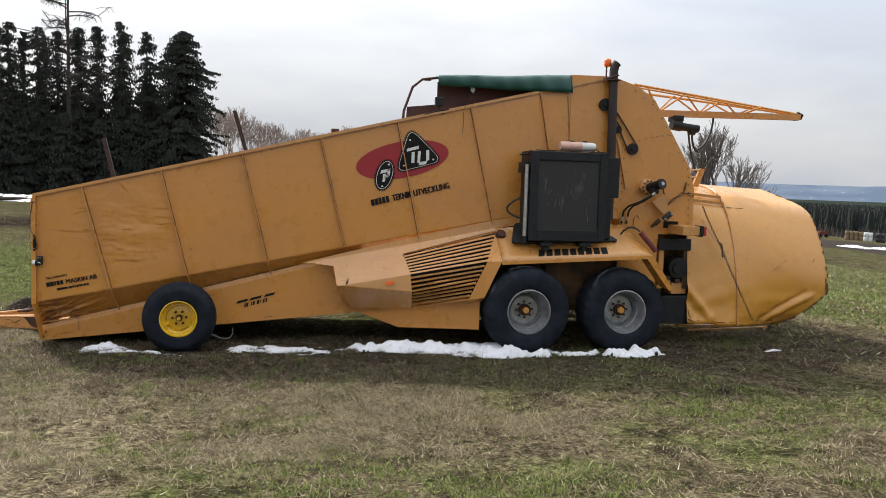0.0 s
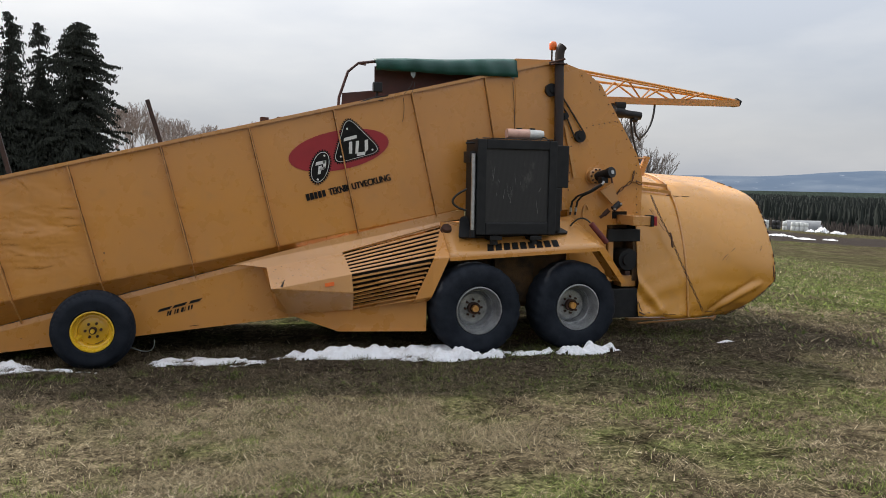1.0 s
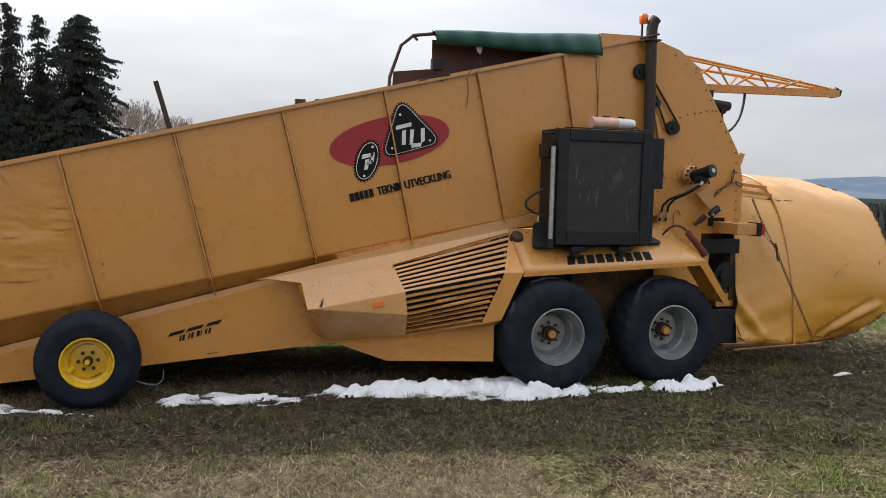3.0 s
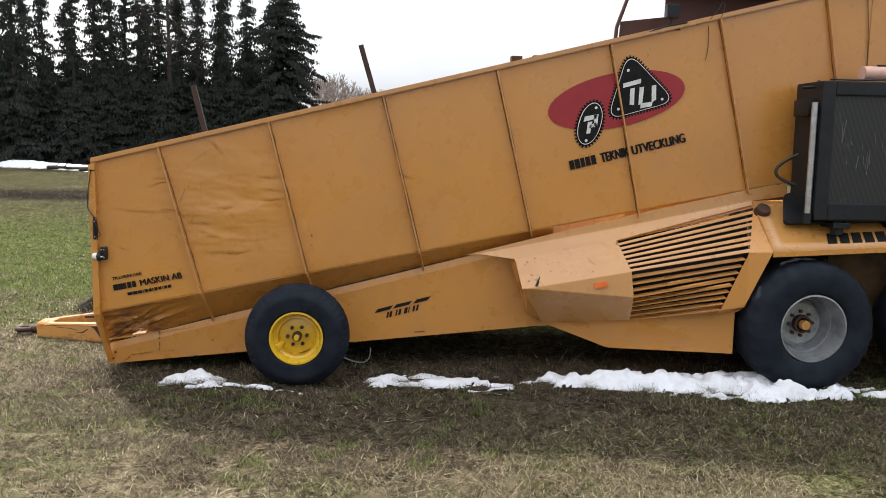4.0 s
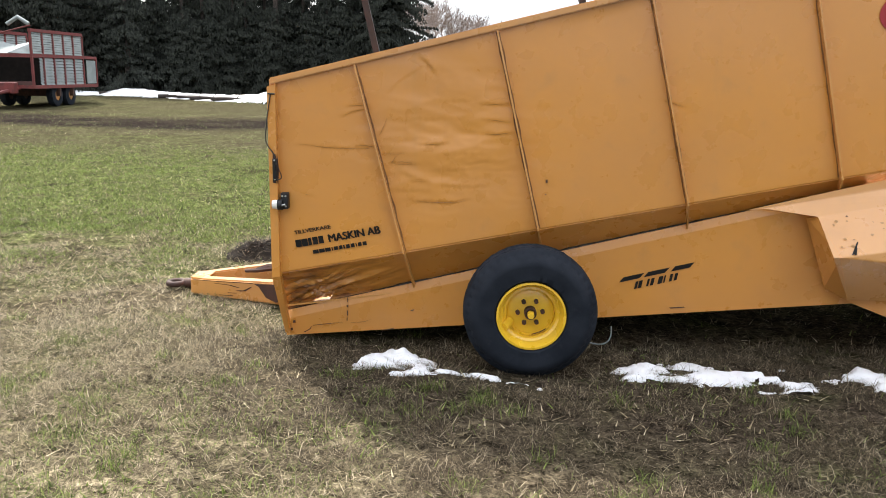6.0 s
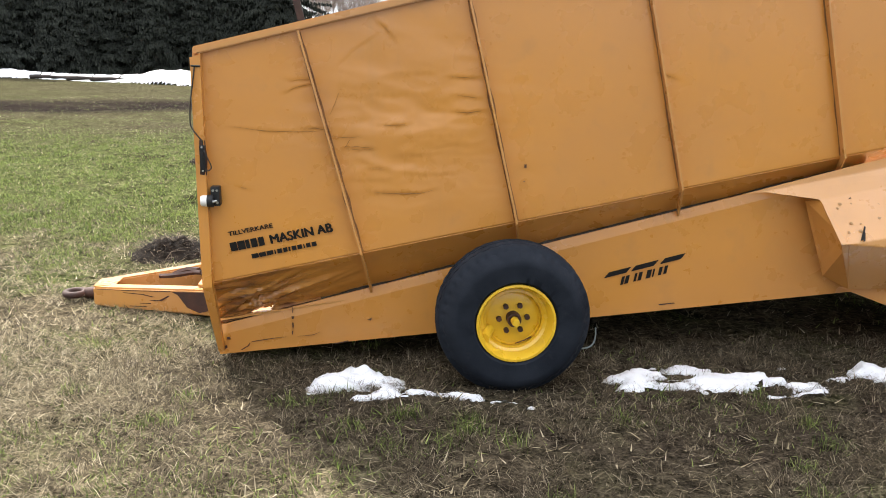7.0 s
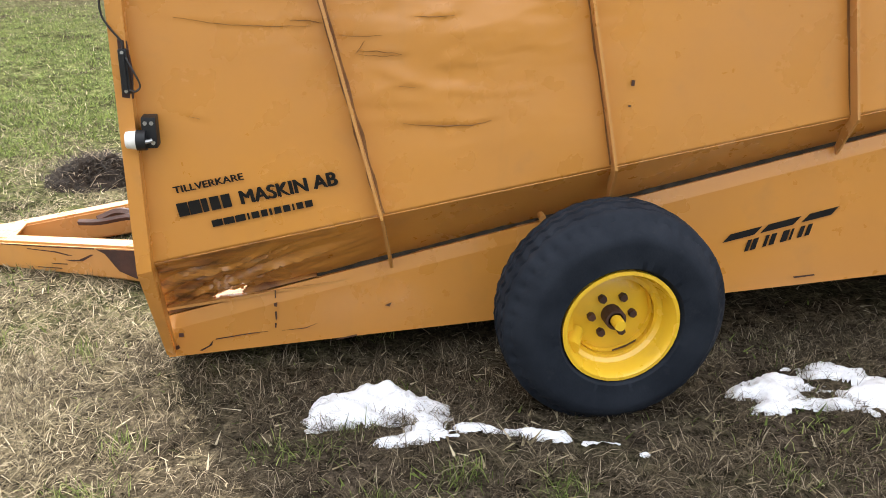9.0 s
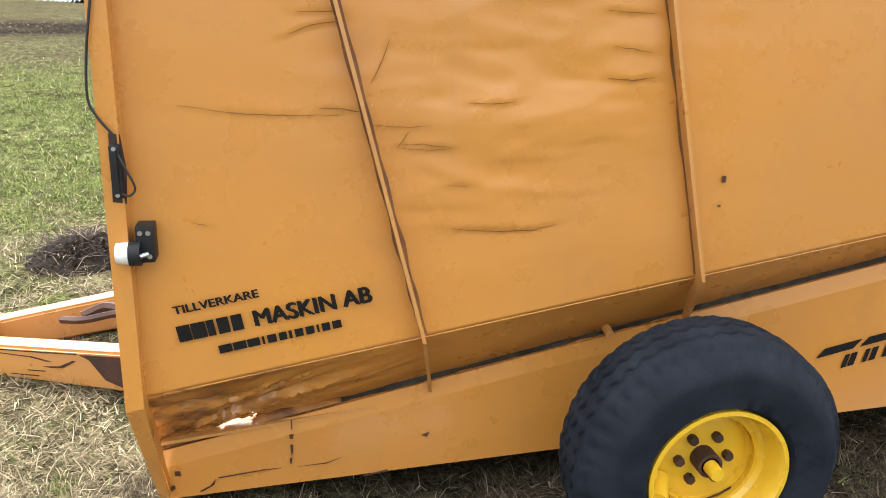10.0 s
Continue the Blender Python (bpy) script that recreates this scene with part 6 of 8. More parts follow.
def toothed(c, pts, y, count):
    """A belt of small black teeth round a badge."""
    bm = bmesh.new()
    p = [Vector(q) for q in pts]
    seg = [(b_ - a).length for a, b_ in zip(p, p[1:] + p[:1])]
    total = sum(seg)
    for k in range(count):
        d = total * k / count
        for a, b_, s in zip(p, p[1:] + p[:1], seg):
            if d <= s:
                break
            d -= s
        q = a.lerp(b_, d / s if s else 0)
        t = (b_ - a).normalized()
        nn = Vector((t.y, -t.x))
        if nn.dot(q - Vector((sum(v.x for v in p) / len(p), sum(v.y for v in p) / len(p)))) < 0:
            nn = -nn
        w = total / count * 0.28
        plate(bm, [(c[0] + v.x, y, c[1] + v.y) for v in (q - t * w - nn * 0.012, q + t * w - nn * 0.012, q + t * w * 0.8 + nn * 0.016, q - t * w * 0.8 + nn * 0.016)], 0.0015, (0, 1, 0))
    part("badge_teeth", bm, INK, machine)


OC = (2.80, 2.484)
blob(OC, ellipse(0.63, 0.238, 12.5), YW, RED_FILM, "emblem_oval", "red painted oval")
pc = (2.563, 2.272)
shape = ellipse(0.205, 0.115, 74)
blob(pc, shape, YW - 0.003, INK, "emblem_badge", "black oval badge")
blob(pc, grown(shape, -0.014), YW - 0.005, WHITE_FILM, "badge_line")
blob(pc, grown(shape, -0.022), YW - 0.007, INK, "badge_face")
toothed(pc, shape, YW - 0.003, 34)
tc = (2.965, 2.545)
tri = round_tri([(2.878 - tc[0], 2.93 - tc[1]), (2.70 - tc[0], 2.29 - tc[1]), (3.36 - tc[0], 2.48 - tc[1])], 0.10)
blob(tc, tri, YW - 0.003, INK, "emblem_badge", "black three-cornered badge")
blob(tc, grown(tri, -0.014), YW - 0.005, WHITE_FILM, "badge_line")
blob(tc, grown(tri, -0.022), YW - 0.007, INK, "badge_face")
toothed(tc, tri, YW - 0.003, 60)
for c_, pts in ((pc, [(-0.06, 0.015), (0.055, 0.045), (0.065, 0.085), (-0.05, 0.06)]), (pc, [(-0.03, -0.09), (0.005, -0.085), (0.02, 0.02), (-0.02, 0.01)]), (pc, [(0.036, -0.035), (0.066, -0.010), (0.074, 0.088), (0.034, 0.075)]), (pc, [(-0.006, -0.045), (0.066, -0.012), (0.050, 0.012), (-0.002, -0.015)]),
                (tc, [(-0.115, 0.045), (0.045, 0.09), (0.045, 0.13), (-0.115, 0.085)]), (tc, [(-0.05, -0.10), (-0.01, -0.10), (-0.01, 0.05), (-0.05, 0.04)]),
                (tc, [(0.03, -0.10), (0.065, -0.09), (0.075, 0.06), (0.035, 0.055)]), (tc, [(0.15, -0.08), (0.19, -0.05), (0.185, 0.08), (0.145, 0.07)]), (tc, [(0.05, -0.13), (0.15, -0.11), (0.16, -0.07), (0.05, -0.085)])):
    blob(c_, pts, YW - 0.009, WHITE_FILM, "badge_block", "plain white block")
for c_, u, v in ((pc, -0.03, -0.15), (pc, 0.05, 0.14), (tc, -0.075, 0.20), (tc, -0.15, -0.14), (tc, 0.245, -0.045)):
    blob(c_, [(u + 0.013 * math.cos(k), v + 0.013 * math.sin(k)) for k in (math.pi * i / 6 for i in range(12))], YW - 0.009, WHITE_FILM, "badge_dot")

# scratches and rust runs with their own shapes
for pts, y in (([(-1.293, 0.345), (-1.288, 0.345), (-1.289, 0.305), (-1.294, 0.31)], None), ([(-1.300, 0.285), (-1.284, 0.288), (-1.287, 0.268), (-1.298, 0.27)], None), ([(-1.297, 0.245), (-1.288, 0.245), (-1.288, 0.215), (-1.294, 0.20)], None), ([(-1.299, 0.19), (-1.291, 0.192), (-1.294, 0.165), (-1.299, 0.17)], None), ([(-1.55, 0.124), (-1.40, 0.147), (-1.33, 0.152), (-1.40, 0.1435), (-1.55, 0.120)], None), ([(-1.27, 0.154), (-1.17, 0.165), (-1.12, 0.184), (-1.17, 0.1615)], None), ([(-1.70, 0.155), (-1.68, 0.155), (-1.68, 0.137), (-1.70, 0.137)], None), ([(-1.62, 0.070), (-1.58, 0.092), (-1.56, 0.118), (-1.567, 0.094), (-1.61, 0.068)], None), ([(-1.72, 0.09), (-1.705, 0.10), (-1.70, 0.085), (-1.715, 0.075)], None),
               ([(1.02, 0.352), (1.12, 0.362), (1.13, 0.357), (1.03, 0.345)], None), ([(-0.83, 0.262), (-0.80, 0.275), (-0.81, 0.255)], None), ([(-1.04, 0.105), (-0.95, 0.125), (-0.95, 0.118), (-1.04, 0.10)], None),
               ([(0.095, 1.262), (0.108, 1.262), (0.108, 1.24), (0.095, 1.24)], -0.007), ([(0.093, 1.165), (0.103, 1.165), (0.103, 1.158), (0.093, 1.158)], -0.007)):
    bm = bmesh.new()
    plate(bm, [(px, (panel_y(px) - 0.006) if y is None else y, pz) for px, pz in pts], 0.002, (0, 1, 0))
    part("scratch", bm, RUST, machine)

# ---- noise on arrays ----
def value_noise(x, y, scale, seed):
    rng = np.random.RandomState(seed)
    tab = rng.rand(256, 256)
    u, v = np.asarray(x) * scale, np.asarray(y) * scale
    i, j = np.floor(u).astype(int), np.floor(v).astype(int)
    fu, fv = u - i, v - j
    fu, fv = fu * fu * (3 - 2 * fu), fv * fv * (3 - 2 * fv)
    g = lambda a, b: tab[a % 256, b % 256]
    return (g(i, j) * (1 - fu) + g(i + 1, j) * fu) * (1 - fv) + (g(i, j + 1) * (1 - fu) + g(i + 1, j + 1) * fu) * fv


def fbm(x, y, scale, seed, octaves=4):
    s, a, t = 0.0, 1.0, 0.0
    for k in range(octaves):
        s = s + a * value_noise(x, y, scale * 2.03 ** k, seed + k)
        t += a
        a *= 0.55
    return s / t


# ---- snow left along the machine ----
def snow_material():
    m, n, l, s = shader("old_snow", 0.7)
    s.inputs["Subsurface Weight"].default_value = 0.0
    g = noise_of(n, l, 40.0, 6.0, rough=0.7)
    d = noise_of(n, l, 9.0, 6.0)
    col = mixed(n, l, (0.80, 0.81, 0.84), (0.62, 0.61, 0.60), ramp_of(n, l, d, [(0.5, 0.0), (0.75, 0.8)]))
    l.new(col, s.inputs["Base Color"])
    bumped(n, l, s, g, 0.8, 0.02)
    return m


SNOW = snow_material()


def snow_patch(x0, x1, y0, y1, high, seed, step=0.016, ragged=0.55, label="small patch of melting snow on the grass", tilt=0.0, name="snow_patch"):
    mx, my = 0.12 * (x1 - x0), 0.25 * (y1 - y0)
    xs, ys = np.arange(x0 - mx, x1 + mx, step), np.arange(y0 - my, y1 + my, step)
    X, Y = np.meshgrid(xs, ys, indexing="ij")
    cx, cy = (x0 + x1) / 2, (y0 + y1) / 2
    yy = Y - tilt * (X - cx)
    r = np.maximum(np.abs((X - cx) / ((x1 - x0) / 2)) ** 2.6 + np.abs((yy - cy) / ((y1 - y0) / 2)) ** 2.0, 0) ** 0.5
    k = 1.0 / max(0.06, min(0.3, (y1 - y0) * 0.42))
    m = 0.86 - r + ragged * (fbm(X * 0.55, Y, k, seed, 6) - 0.5) * 2.6 + 0.34 * (fbm(X, Y, 13.0, seed + 40, 3) - 0.5)
    lump = fbm(X, Y, 6.0, seed + 20, 3)
    Z = terrain(X, Y) - 0.012 + np.clip(m * 1.6, 0, 1) ** 0.8 * high * (0.15 + 1.8 * lump)
    keep = m > -0.02
    q = keep[:-1, :-1] & keep[1:, :-1] & keep[1:, 1:] & keep[:-1, 1:]
    ids = np.arange(X.size).reshape(X.shape)
    f = np.stack([ids[:-1, :-1], ids[1:, :-1], ids[1:, 1:], ids[:-1, 1:]], -1)[q]
    used, inv = np.unique(f, return_inverse=True)
    v = np.stack([X, Y, Z], -1).reshape(-1, 3)[used]
    ob = new(name, raw(name, v, inv.reshape(-1, 4), SNOW, True))
    return tagged(ob, label, "snow patch", "snow beside the machine")


snow_patch(-1.31, -0.62, -0.47, -0.09, 0.075, 11, ragged=0.8, tilt=-0.12, step=0.012)
snow_patch(-0.70, 0.02, -0.535, -0.425, 0.03, 12, tilt=-0.30, ragged=0.75, step=0.01)
snow_patch(0.54, 1.84, -0.47, -0.14, 0.038, 13, tilt=-0.14, ragged=1.7, step=0.012)
snow_patch(1.98, 4.75, -0.88, -0.10, 0.105, 14, ragged=0.6, tilt=-0.07, label="long ridge of melting snow beside the twin wheels")
snow_patch(3.55, 4.80, -1.00, -0.62, 0.11, 24, ragged=0.7, label="lumpy melting snow before the twin wheels")
snow_patch(4.72, 5.40, -0.92, -0.66, 0.05, 15, ragged=0.8)
snow_patch(5.35, 6.28, -1.00, -0.62, 0.11, 16, ragged=0.7)
snow_patch(7.80, 8.15, -0.80, -0.68, 0.03, 17)
snow_patch(0.02, 0.10, -0.66, -0.60, 0.02, 18, step=0.01)


# ---- molehills ----
SOIL = plain("crumbly_soil", (0.040, 0.029, 0.021), (0.015, 0.011, 0.009), 22.0, 0.95, bump=0.9, dist=0.02, spec=0.1)


def molehill(x, y, r, h, seed):
    n = 46
    g = np.linspace(-1.25, 1.25, n)
    X, Y = np.meshgrid(x + g * r, y + g * r, indexing="ij")
    d = np.hypot(X - x, Y - y) / r
    Z = terrain(X, Y) - 0.02 + h * np.clip(1.1 - d ** 1.4, -0.2, 1) * (0.25 + 1.5 * fbm(X, Y, 11.0, seed, 4)) + 0.30 * h * fbm(X, Y, 26.0, seed + 3, 3)
    ids = np.arange(n * n).reshape(n, n)
    f = np.stack([ids[:-1, :-1], ids[1:, :-1], ids[1:, 1:], ids[:-1, 1:]], -1).reshape(-1, 4)
    ob = new("molehill", raw("molehill", np.stack([X, Y, Z], -1).reshape(-1, 3), f, SOIL, False))
    tagged(ob, "crumbly dark soil molehill in the grass", "molehill", "molehills")


molehill(-2.64, 3.05, 0.36, 0.13, 31)
molehill(-3.4, 9.6, 0.36, 0.15, 32)


# ---- conifers ----
BARK = plain("dark_bark", (0.055, 0.042, 0.034), (0.03, 0.024, 0.02), 5.0, 0.9, bump=0.6, dist=0.02)
BIRCH_BARK = plain("birch_twigs", (0.34, 0.27, 0.23), (0.22, 0.17, 0.145), 5.0, 0.85, bump=0.3)
PALE_BARK = plain("pale_bark", (0.20, 0.17, 0.15), (0.11, 0.09, 0.08), 5.0, 0.85, bump=0.4)


def needle_material(name, a, b):
    m, n, l, s = shader(name, 0.75)
    s.inputs["Specular IOR Level"].default_value = 0.25
    geo = n.new("ShaderNodeNewGeometry")
    col = ramp_of(n, l, geo.outputs["Random Per Island"], [(0.0, a), (1.0, b)])
    l.new(mixed(n, l, col, ramp_of(n, l, noise_of(n, l, 0.6, 3.0), [(0.3, 0.7), (0.7, 1.1)]), 0.6, "MULTIPLY"), s.inputs["Base Color"])
    return m


NEEDLES = needle_material("spruce_needles", (0.018, 0.021, 0.018), (0.044, 0.050, 0.038))
UNDER = needle_material("thicket_needles", (0.014, 0.018, 0.010), (0.032, 0.036, 0.020))


def conifer(height, base, spread, thin, seed, label, name="spruce"):
    """A tree at the origin: a tapered trunk and drooping branches hung with small ragged sprays."""
    rng = random.Random(seed)
    t = thing(name, label, "tree", (0, 0, 0), "wood at the edge of the field")
    bm = bmesh.new()
    tube(bm, [(0, 0, -0.2), (0.03, 0.02, height * 0.3), (0.0, 0.05, height * 0.65), (0, 0, height * 0.98)], 0.15 + height * 0.006, 7, 0.02)
    part("trunk", bm, BARK, t, smooth=60)
    V, F = [], []
    z = base
    while z < height:
        u = (z - base) / (height - base)
        reach = spread * (1 - u) ** (0.44 if spread > 2 else 0.5) * (0.7 + 0.5 * rng.random()) + 0.12
        for _ in range(rng.randint(4, 6)):
            if rng.random() < thin * (1.15 - 1.2 * abs(u - 0.48)):
                continue
            a = rng.random() * 2 * math.pi
            L = reach * (0.5 + 0.7 * rng.random())
            droop = rng.uniform(0.25, 0.75)
            d = Vector((math.cos(a), math.sin(a), 0))
            side = Vector((-d.y, d.x, 0))
            n_ = max(3, int(L / 0.16))
            for k in range(n_):
                s_ = (k + 0.6) / n_
                p = d * (L * s_) + Vector((0, 0, z - droop * L * s_ * s_ + 0.2 * L * s_ + 0.2 * L * max(0, s_ - 0.7)))
                for _k in range(12 if thin < 0.2 else 9):
                    w, hgt = 0.020 + 0.050 * rng.random(), 0.07 + 0.19 * rng.random() * (1 - 0.4 * s_)
                    q = p + side * rng.uniform(-0.26, 0.26) * (0.4 + s_) + d * rng.uniform(-0.08, 0.08) + Vector((0, 0, rng.uniform(-0.08, 0.06)))
                    e = (d * rng.uniform(-0.5, 1.0) + side * rng.uniform(-1, 1)).normalized()
                    i0 = len(V)
                    V += [q - e * w, q + e * w * 0.9 + Vector((0, 0, 0.03)), q + e * w * rng.uniform(0.1, 0.7) + Vector((0, 0, -hgt)), q - e * w * rng.uniform(0.2, 0.9) + Vector((0, 0, -hgt * 0.7))]
                    F.append((i0, i0 + 1, i0 + 2, i0 + 3))
        z += (0.075 if thin < 0.02 and height > 8 else 0.11) * (1 + rng.random())
    cr = new("crown", raw("crown", [tuple(v) for v in V], F, NEEDLES))
    cr.parent = t
    return t


def at_bearing(bearing, dist, eye=(1.44, -10.71)):
    a = radians(bearing)
    x, y = eye[0] + dist * math.sin(a), eye[1] + dist * math.cos(a)
    return x, y, float(terrain(x, y))


kinds = [conifer(12.3, 0.3, 3.75, 0.0, 1, "dense dark spruce at the edge of the wood"), conifer(12.4, 1.0, 1.85, 0.52, 2, "slim ragged dark spruce with gaps in its crown"),
         conifer(11.8, 1.6, 1.5, 0.58, 3, "thin spruce with bare stretches of trunk"), conifer(5.6, 0.1, 1.8, 0.0, 4, "low bushy young spruce"), conifer(12.7, 2.0, 1.75, 0.58, 5, "ragged old spruce with a bare lower trunk")]
rng = random.Random(77)


def plant(kind, bearing, dist, scale, used={}):
    x, y, z = at_bearing(bearing, dist)
    m = pose(x, y, z, 0, 0, rng.uniform(0, 360))
    src = kinds[kind]
    if kind not in used:
        used[kind] = True
        src.matrix_basis = m
        src.scale = (scale, scale, scale)
        return src
    c_ = copy_thing(src, m)
    c_.scale = (scale * rng.uniform(0.93, 1.07), scale * rng.uniform(0.93, 1.07), scale)
    return c_


for kind, bearing, dist, scale in ((0, -6.9, 60, 0.93), (1, -9.1, 61, 0.92), (1, -10.7, 60, 0.95), (4, -12.1, 60, 0.89), (2, -13.2, 60, 0.92), (4, -14.4, 62, 0.87), (1, -15.5, 60, 0.88), (2, -16.3, 60, 0.88), (1, -17.1, 60, 0.89), (4, -18.0, 60, 0.88)):
    plant(kind, bearing, dist, scale)
b_ = -19.2
while b_ > -44:
    plant(rng.choice((1, 2, 4, 4, 2)), b_, rng.uniform(58, 62), rng.uniform(0.90, 1.08))
    b_ -= rng.uniform(0.95, 1.7)
b_ = -10.5
while b_ > -42:
    plant(rng.choice((2, 4, 1)), b_, rng.uniform(65, 70), rng.uniform(0.80, 0.98))
    b_ -= rng.uniform(1.8, 2.8)
b_ = -8.5
while b_ > -44:
    plant(3, b_ + 0.7, rng.uniform(58.0, 60.5), rng.uniform(0.75, 1.05))
    b_ -= rng.uniform(0.95, 1.25)
b_ = -9.0
while b_ > -44:
    plant(3, b_, rng.uniform(62.0, 66.0), rng.uniform(1.15, 1.5))
    b_ -= rng.uniform(1.2, 1.7)


# ---- bare trees ----
def bare_tree(height, seed, label, mat, spread=0.42, depth=6, lean=0.0, twig=0.010, trunk=0.12, name="bare_tree", category="tree", many=False):
    rng_ = random.Random(seed)
    t = thing(name, label, category, (0, 0, 0), "bare spring trees")
    bm, crown = bmesh.new(), bmesh.new()

    def grow(target, p, d, L, r, k):
        pts, q = [p], p
        for _ in range(2):
            d = (d + Vector((rng_.uniform(-1, 1), rng_.uniform(-1, 1), rng_.uniform(-0.3, 0.8))) * 0.13).normalized()
            q = q + d * L / 2
            pts.append(q)
        tube(target, pts, r, 5 if k < 2 else 3, max(r * 0.68, twig * 0.6), caps=False)
        if k >= depth:
            return
        n_ = 3 if k == 0 and many else 2 if k == 0 else rng_.choice((3, 3, 4) if many and k < 4 else (2, 3, 3))
        for i in range(n_):
            side = Vector((rng_.uniform(-1, 1), rng_.uniform(-1, 1), rng_.uniform(-0.2, 0.5))).normalized()
            nd = (d + side * spread * rng_.uniform(0.7, 1.5)).normalized()
            grow(crown, q if i < 2 else pts[1], nd, L * rng_.uniform(0.62, 0.84), max(r * 0.62, twig * 0.7), k + 1)
    grow(bm, Vector((0, 0, -0.2)), Vector((lean, 0, 1)).normalized(), height * 0.30, trunk, 0)
    part("trunk", bm, mat, t, smooth=60)
    part("crown", crown, mat, t)
    return t


def put_tree(t, bearing, dist, scale=1.0):
    x, y, z = at_bearing(bearing, dist)
    t.matrix_basis = pose(x, y, z, 0, 0, rng.uniform(0, 360))
    t.scale = (scale, scale, scale)


put_tree(bare_tree(9.4, 5, "broad bare deciduous tree beyond the field", PALE_BARK, 0.40, 7, twig=0.028, trunk=0.24, many=True), 29.0, 70, 1.0)
for bearing, dist, scale, seed in ((27.2, 71, 0.92, 9), (28.0, 73, 0.95, 10), (30.2, 72, 0.90, 12), (31.3, 71, 0.66, 13)):
    put_tree(bare_tree(9.0, seed, "bare many-stemmed tree beyond the field", PALE_BARK, 0.36, 6, twig=0.026, trunk=0.16, many=True), bearing, dist, scale)
bm = bmesh.new()
for k in range(60):
    a_, e_, r_n = rng.uniform(0, 6.28), rng.uniform(-1.2, 1.2), rng.uniform(0.15, 0.36)
    p_ = Vector((math.cos(a_) * math.cos(e_), math.sin(a_) * math.cos(e_), math.sin(e_) * 0.75)) * r_n
    tube(bm, [p_ - Vector((math.sin(a_), -math.cos(a_), 0.3)) * 0.25, p_ * 1.1, p_ + Vector((math.sin(a_), -math.cos(a_), -0.2)) * 0.25], 0.03, 4)
nest = solid("bird_nest", bm, BARK, "dark twig nest in the bare tree", "nest")
nx_p, ny_p, nz_p = at_bearing(29.05, 69.6)
nest.location = (nx_p, ny_p, nz_p + 7.6)


birch = bare_tree(8.0, 21, "slender bare birch behind the machine", BIRCH_BARK, 0.40, 7, twig=0.018, trunk=0.10)
put_tree(birch, -4.6, 80, 1.05)
for bearing, dist, scale in ((-3.9, 84, 1.12), (-3.2, 79, 0.98), (-2.0, 82, 0.80), (-1.2, 80, 0.92), (0.2, 84, 0.85), (1.4, 85, 0.92), (2.4, 83, 0.86), (3.5, 86, 1.0), (4.6, 88, 0.93), (5.8, 88, 0.9), (-5.3, 83, 1.1), (-4.2, 77, 1.0), (-3.5, 90, 1.15), (-2.6, 88, 1.0), (-1.6, 90, 1.0), (-0.5, 88, 0.95), (0.8, 80, 0.78), (1.9, 90, 0.95), (3.0, 80, 0.8), (4.0, 82, 0.82)):
    x, y, z = at_bearing(bearing, dist)
    c_ = copy_thing(birch, pose(x, y, z, 0, 0, rng.uniform(0, 360)))
    c_.scale = (scale, scale, scale)


def larch(height, seed):
    """A bare larch: one straight trunk and long level branches with hanging twigs."""
    rng_ = random.Random(seed)
    t = thing("larch", "tall bare larch above the spruces", "tree", (0, 0, 0), "wood at the edge of the field")
    bm, crown = bmesh.new(), bmesh.new()
    tube(bm, [(0, 0, -0.2), (0.1, 0, height * 0.4), (0.0, 0.05, height * 0.7), (0.1, 0, height)], 0.2, 7, 0.03)
    tube(bm, [(0.0, 0, height * 0.66), (0.32, 0.1, height * 0.72), (0.38, 0.1, height * 0.98)], 0.09, 6, 0.02)
    z = height * 0.42
    while z < height:
        a = rng_.uniform(0, 2 * math.pi)
        L = rng_.uniform(1.2, 3.4) * (1.15 - 0.7 * max(0, z / height - 0.6) / 0.4)
        d = Vector((math.cos(a), math.sin(a), 0))
        p = Vector((0, 0, z))
        pts = [p, p + d * L * 0.35 + Vector((0, 0, rng_.uniform(-0.1, 0.35))), p + d * L * 0.7 + Vector((0, 0, rng_.uniform(-0.2, 0.4))), p + d * L + Vector((0, 0, rng_.uniform(-0.1, 0.7)))]
        tube(crown, pts, 0.055, 4, 0.025, caps=False)
        for k in range(int(L * 11)):
            s_ = rng_.uniform(0.2, 1.0)
            q = pts[0].lerp(pts[3], s_) if s_ > 0.85 else pts[1].lerp(pts[2], (s_ - 0.2) / 0.65)
            e = Vector((rng_.uniform(-1, 1), rng_.uniform(-1, 1), rng_.uniform(-0.6, 0.5))).normalized()
            r = rng_.uniform(0.25, 0.7)
            tube(crown, [q, q + e * r * 0.5, q + e * r + Vector((0, 0, -0.12))], 0.022, 3, 0.013, caps=False)
        z += rng_.uniform(0.14, 0.34)
    part("trunk", bm, BARK, t, smooth=60)
    part("crown", crown, BARK, t)
    return t


put_tree(larch(15.2, 33), -13.75, 59.0, 1.0)

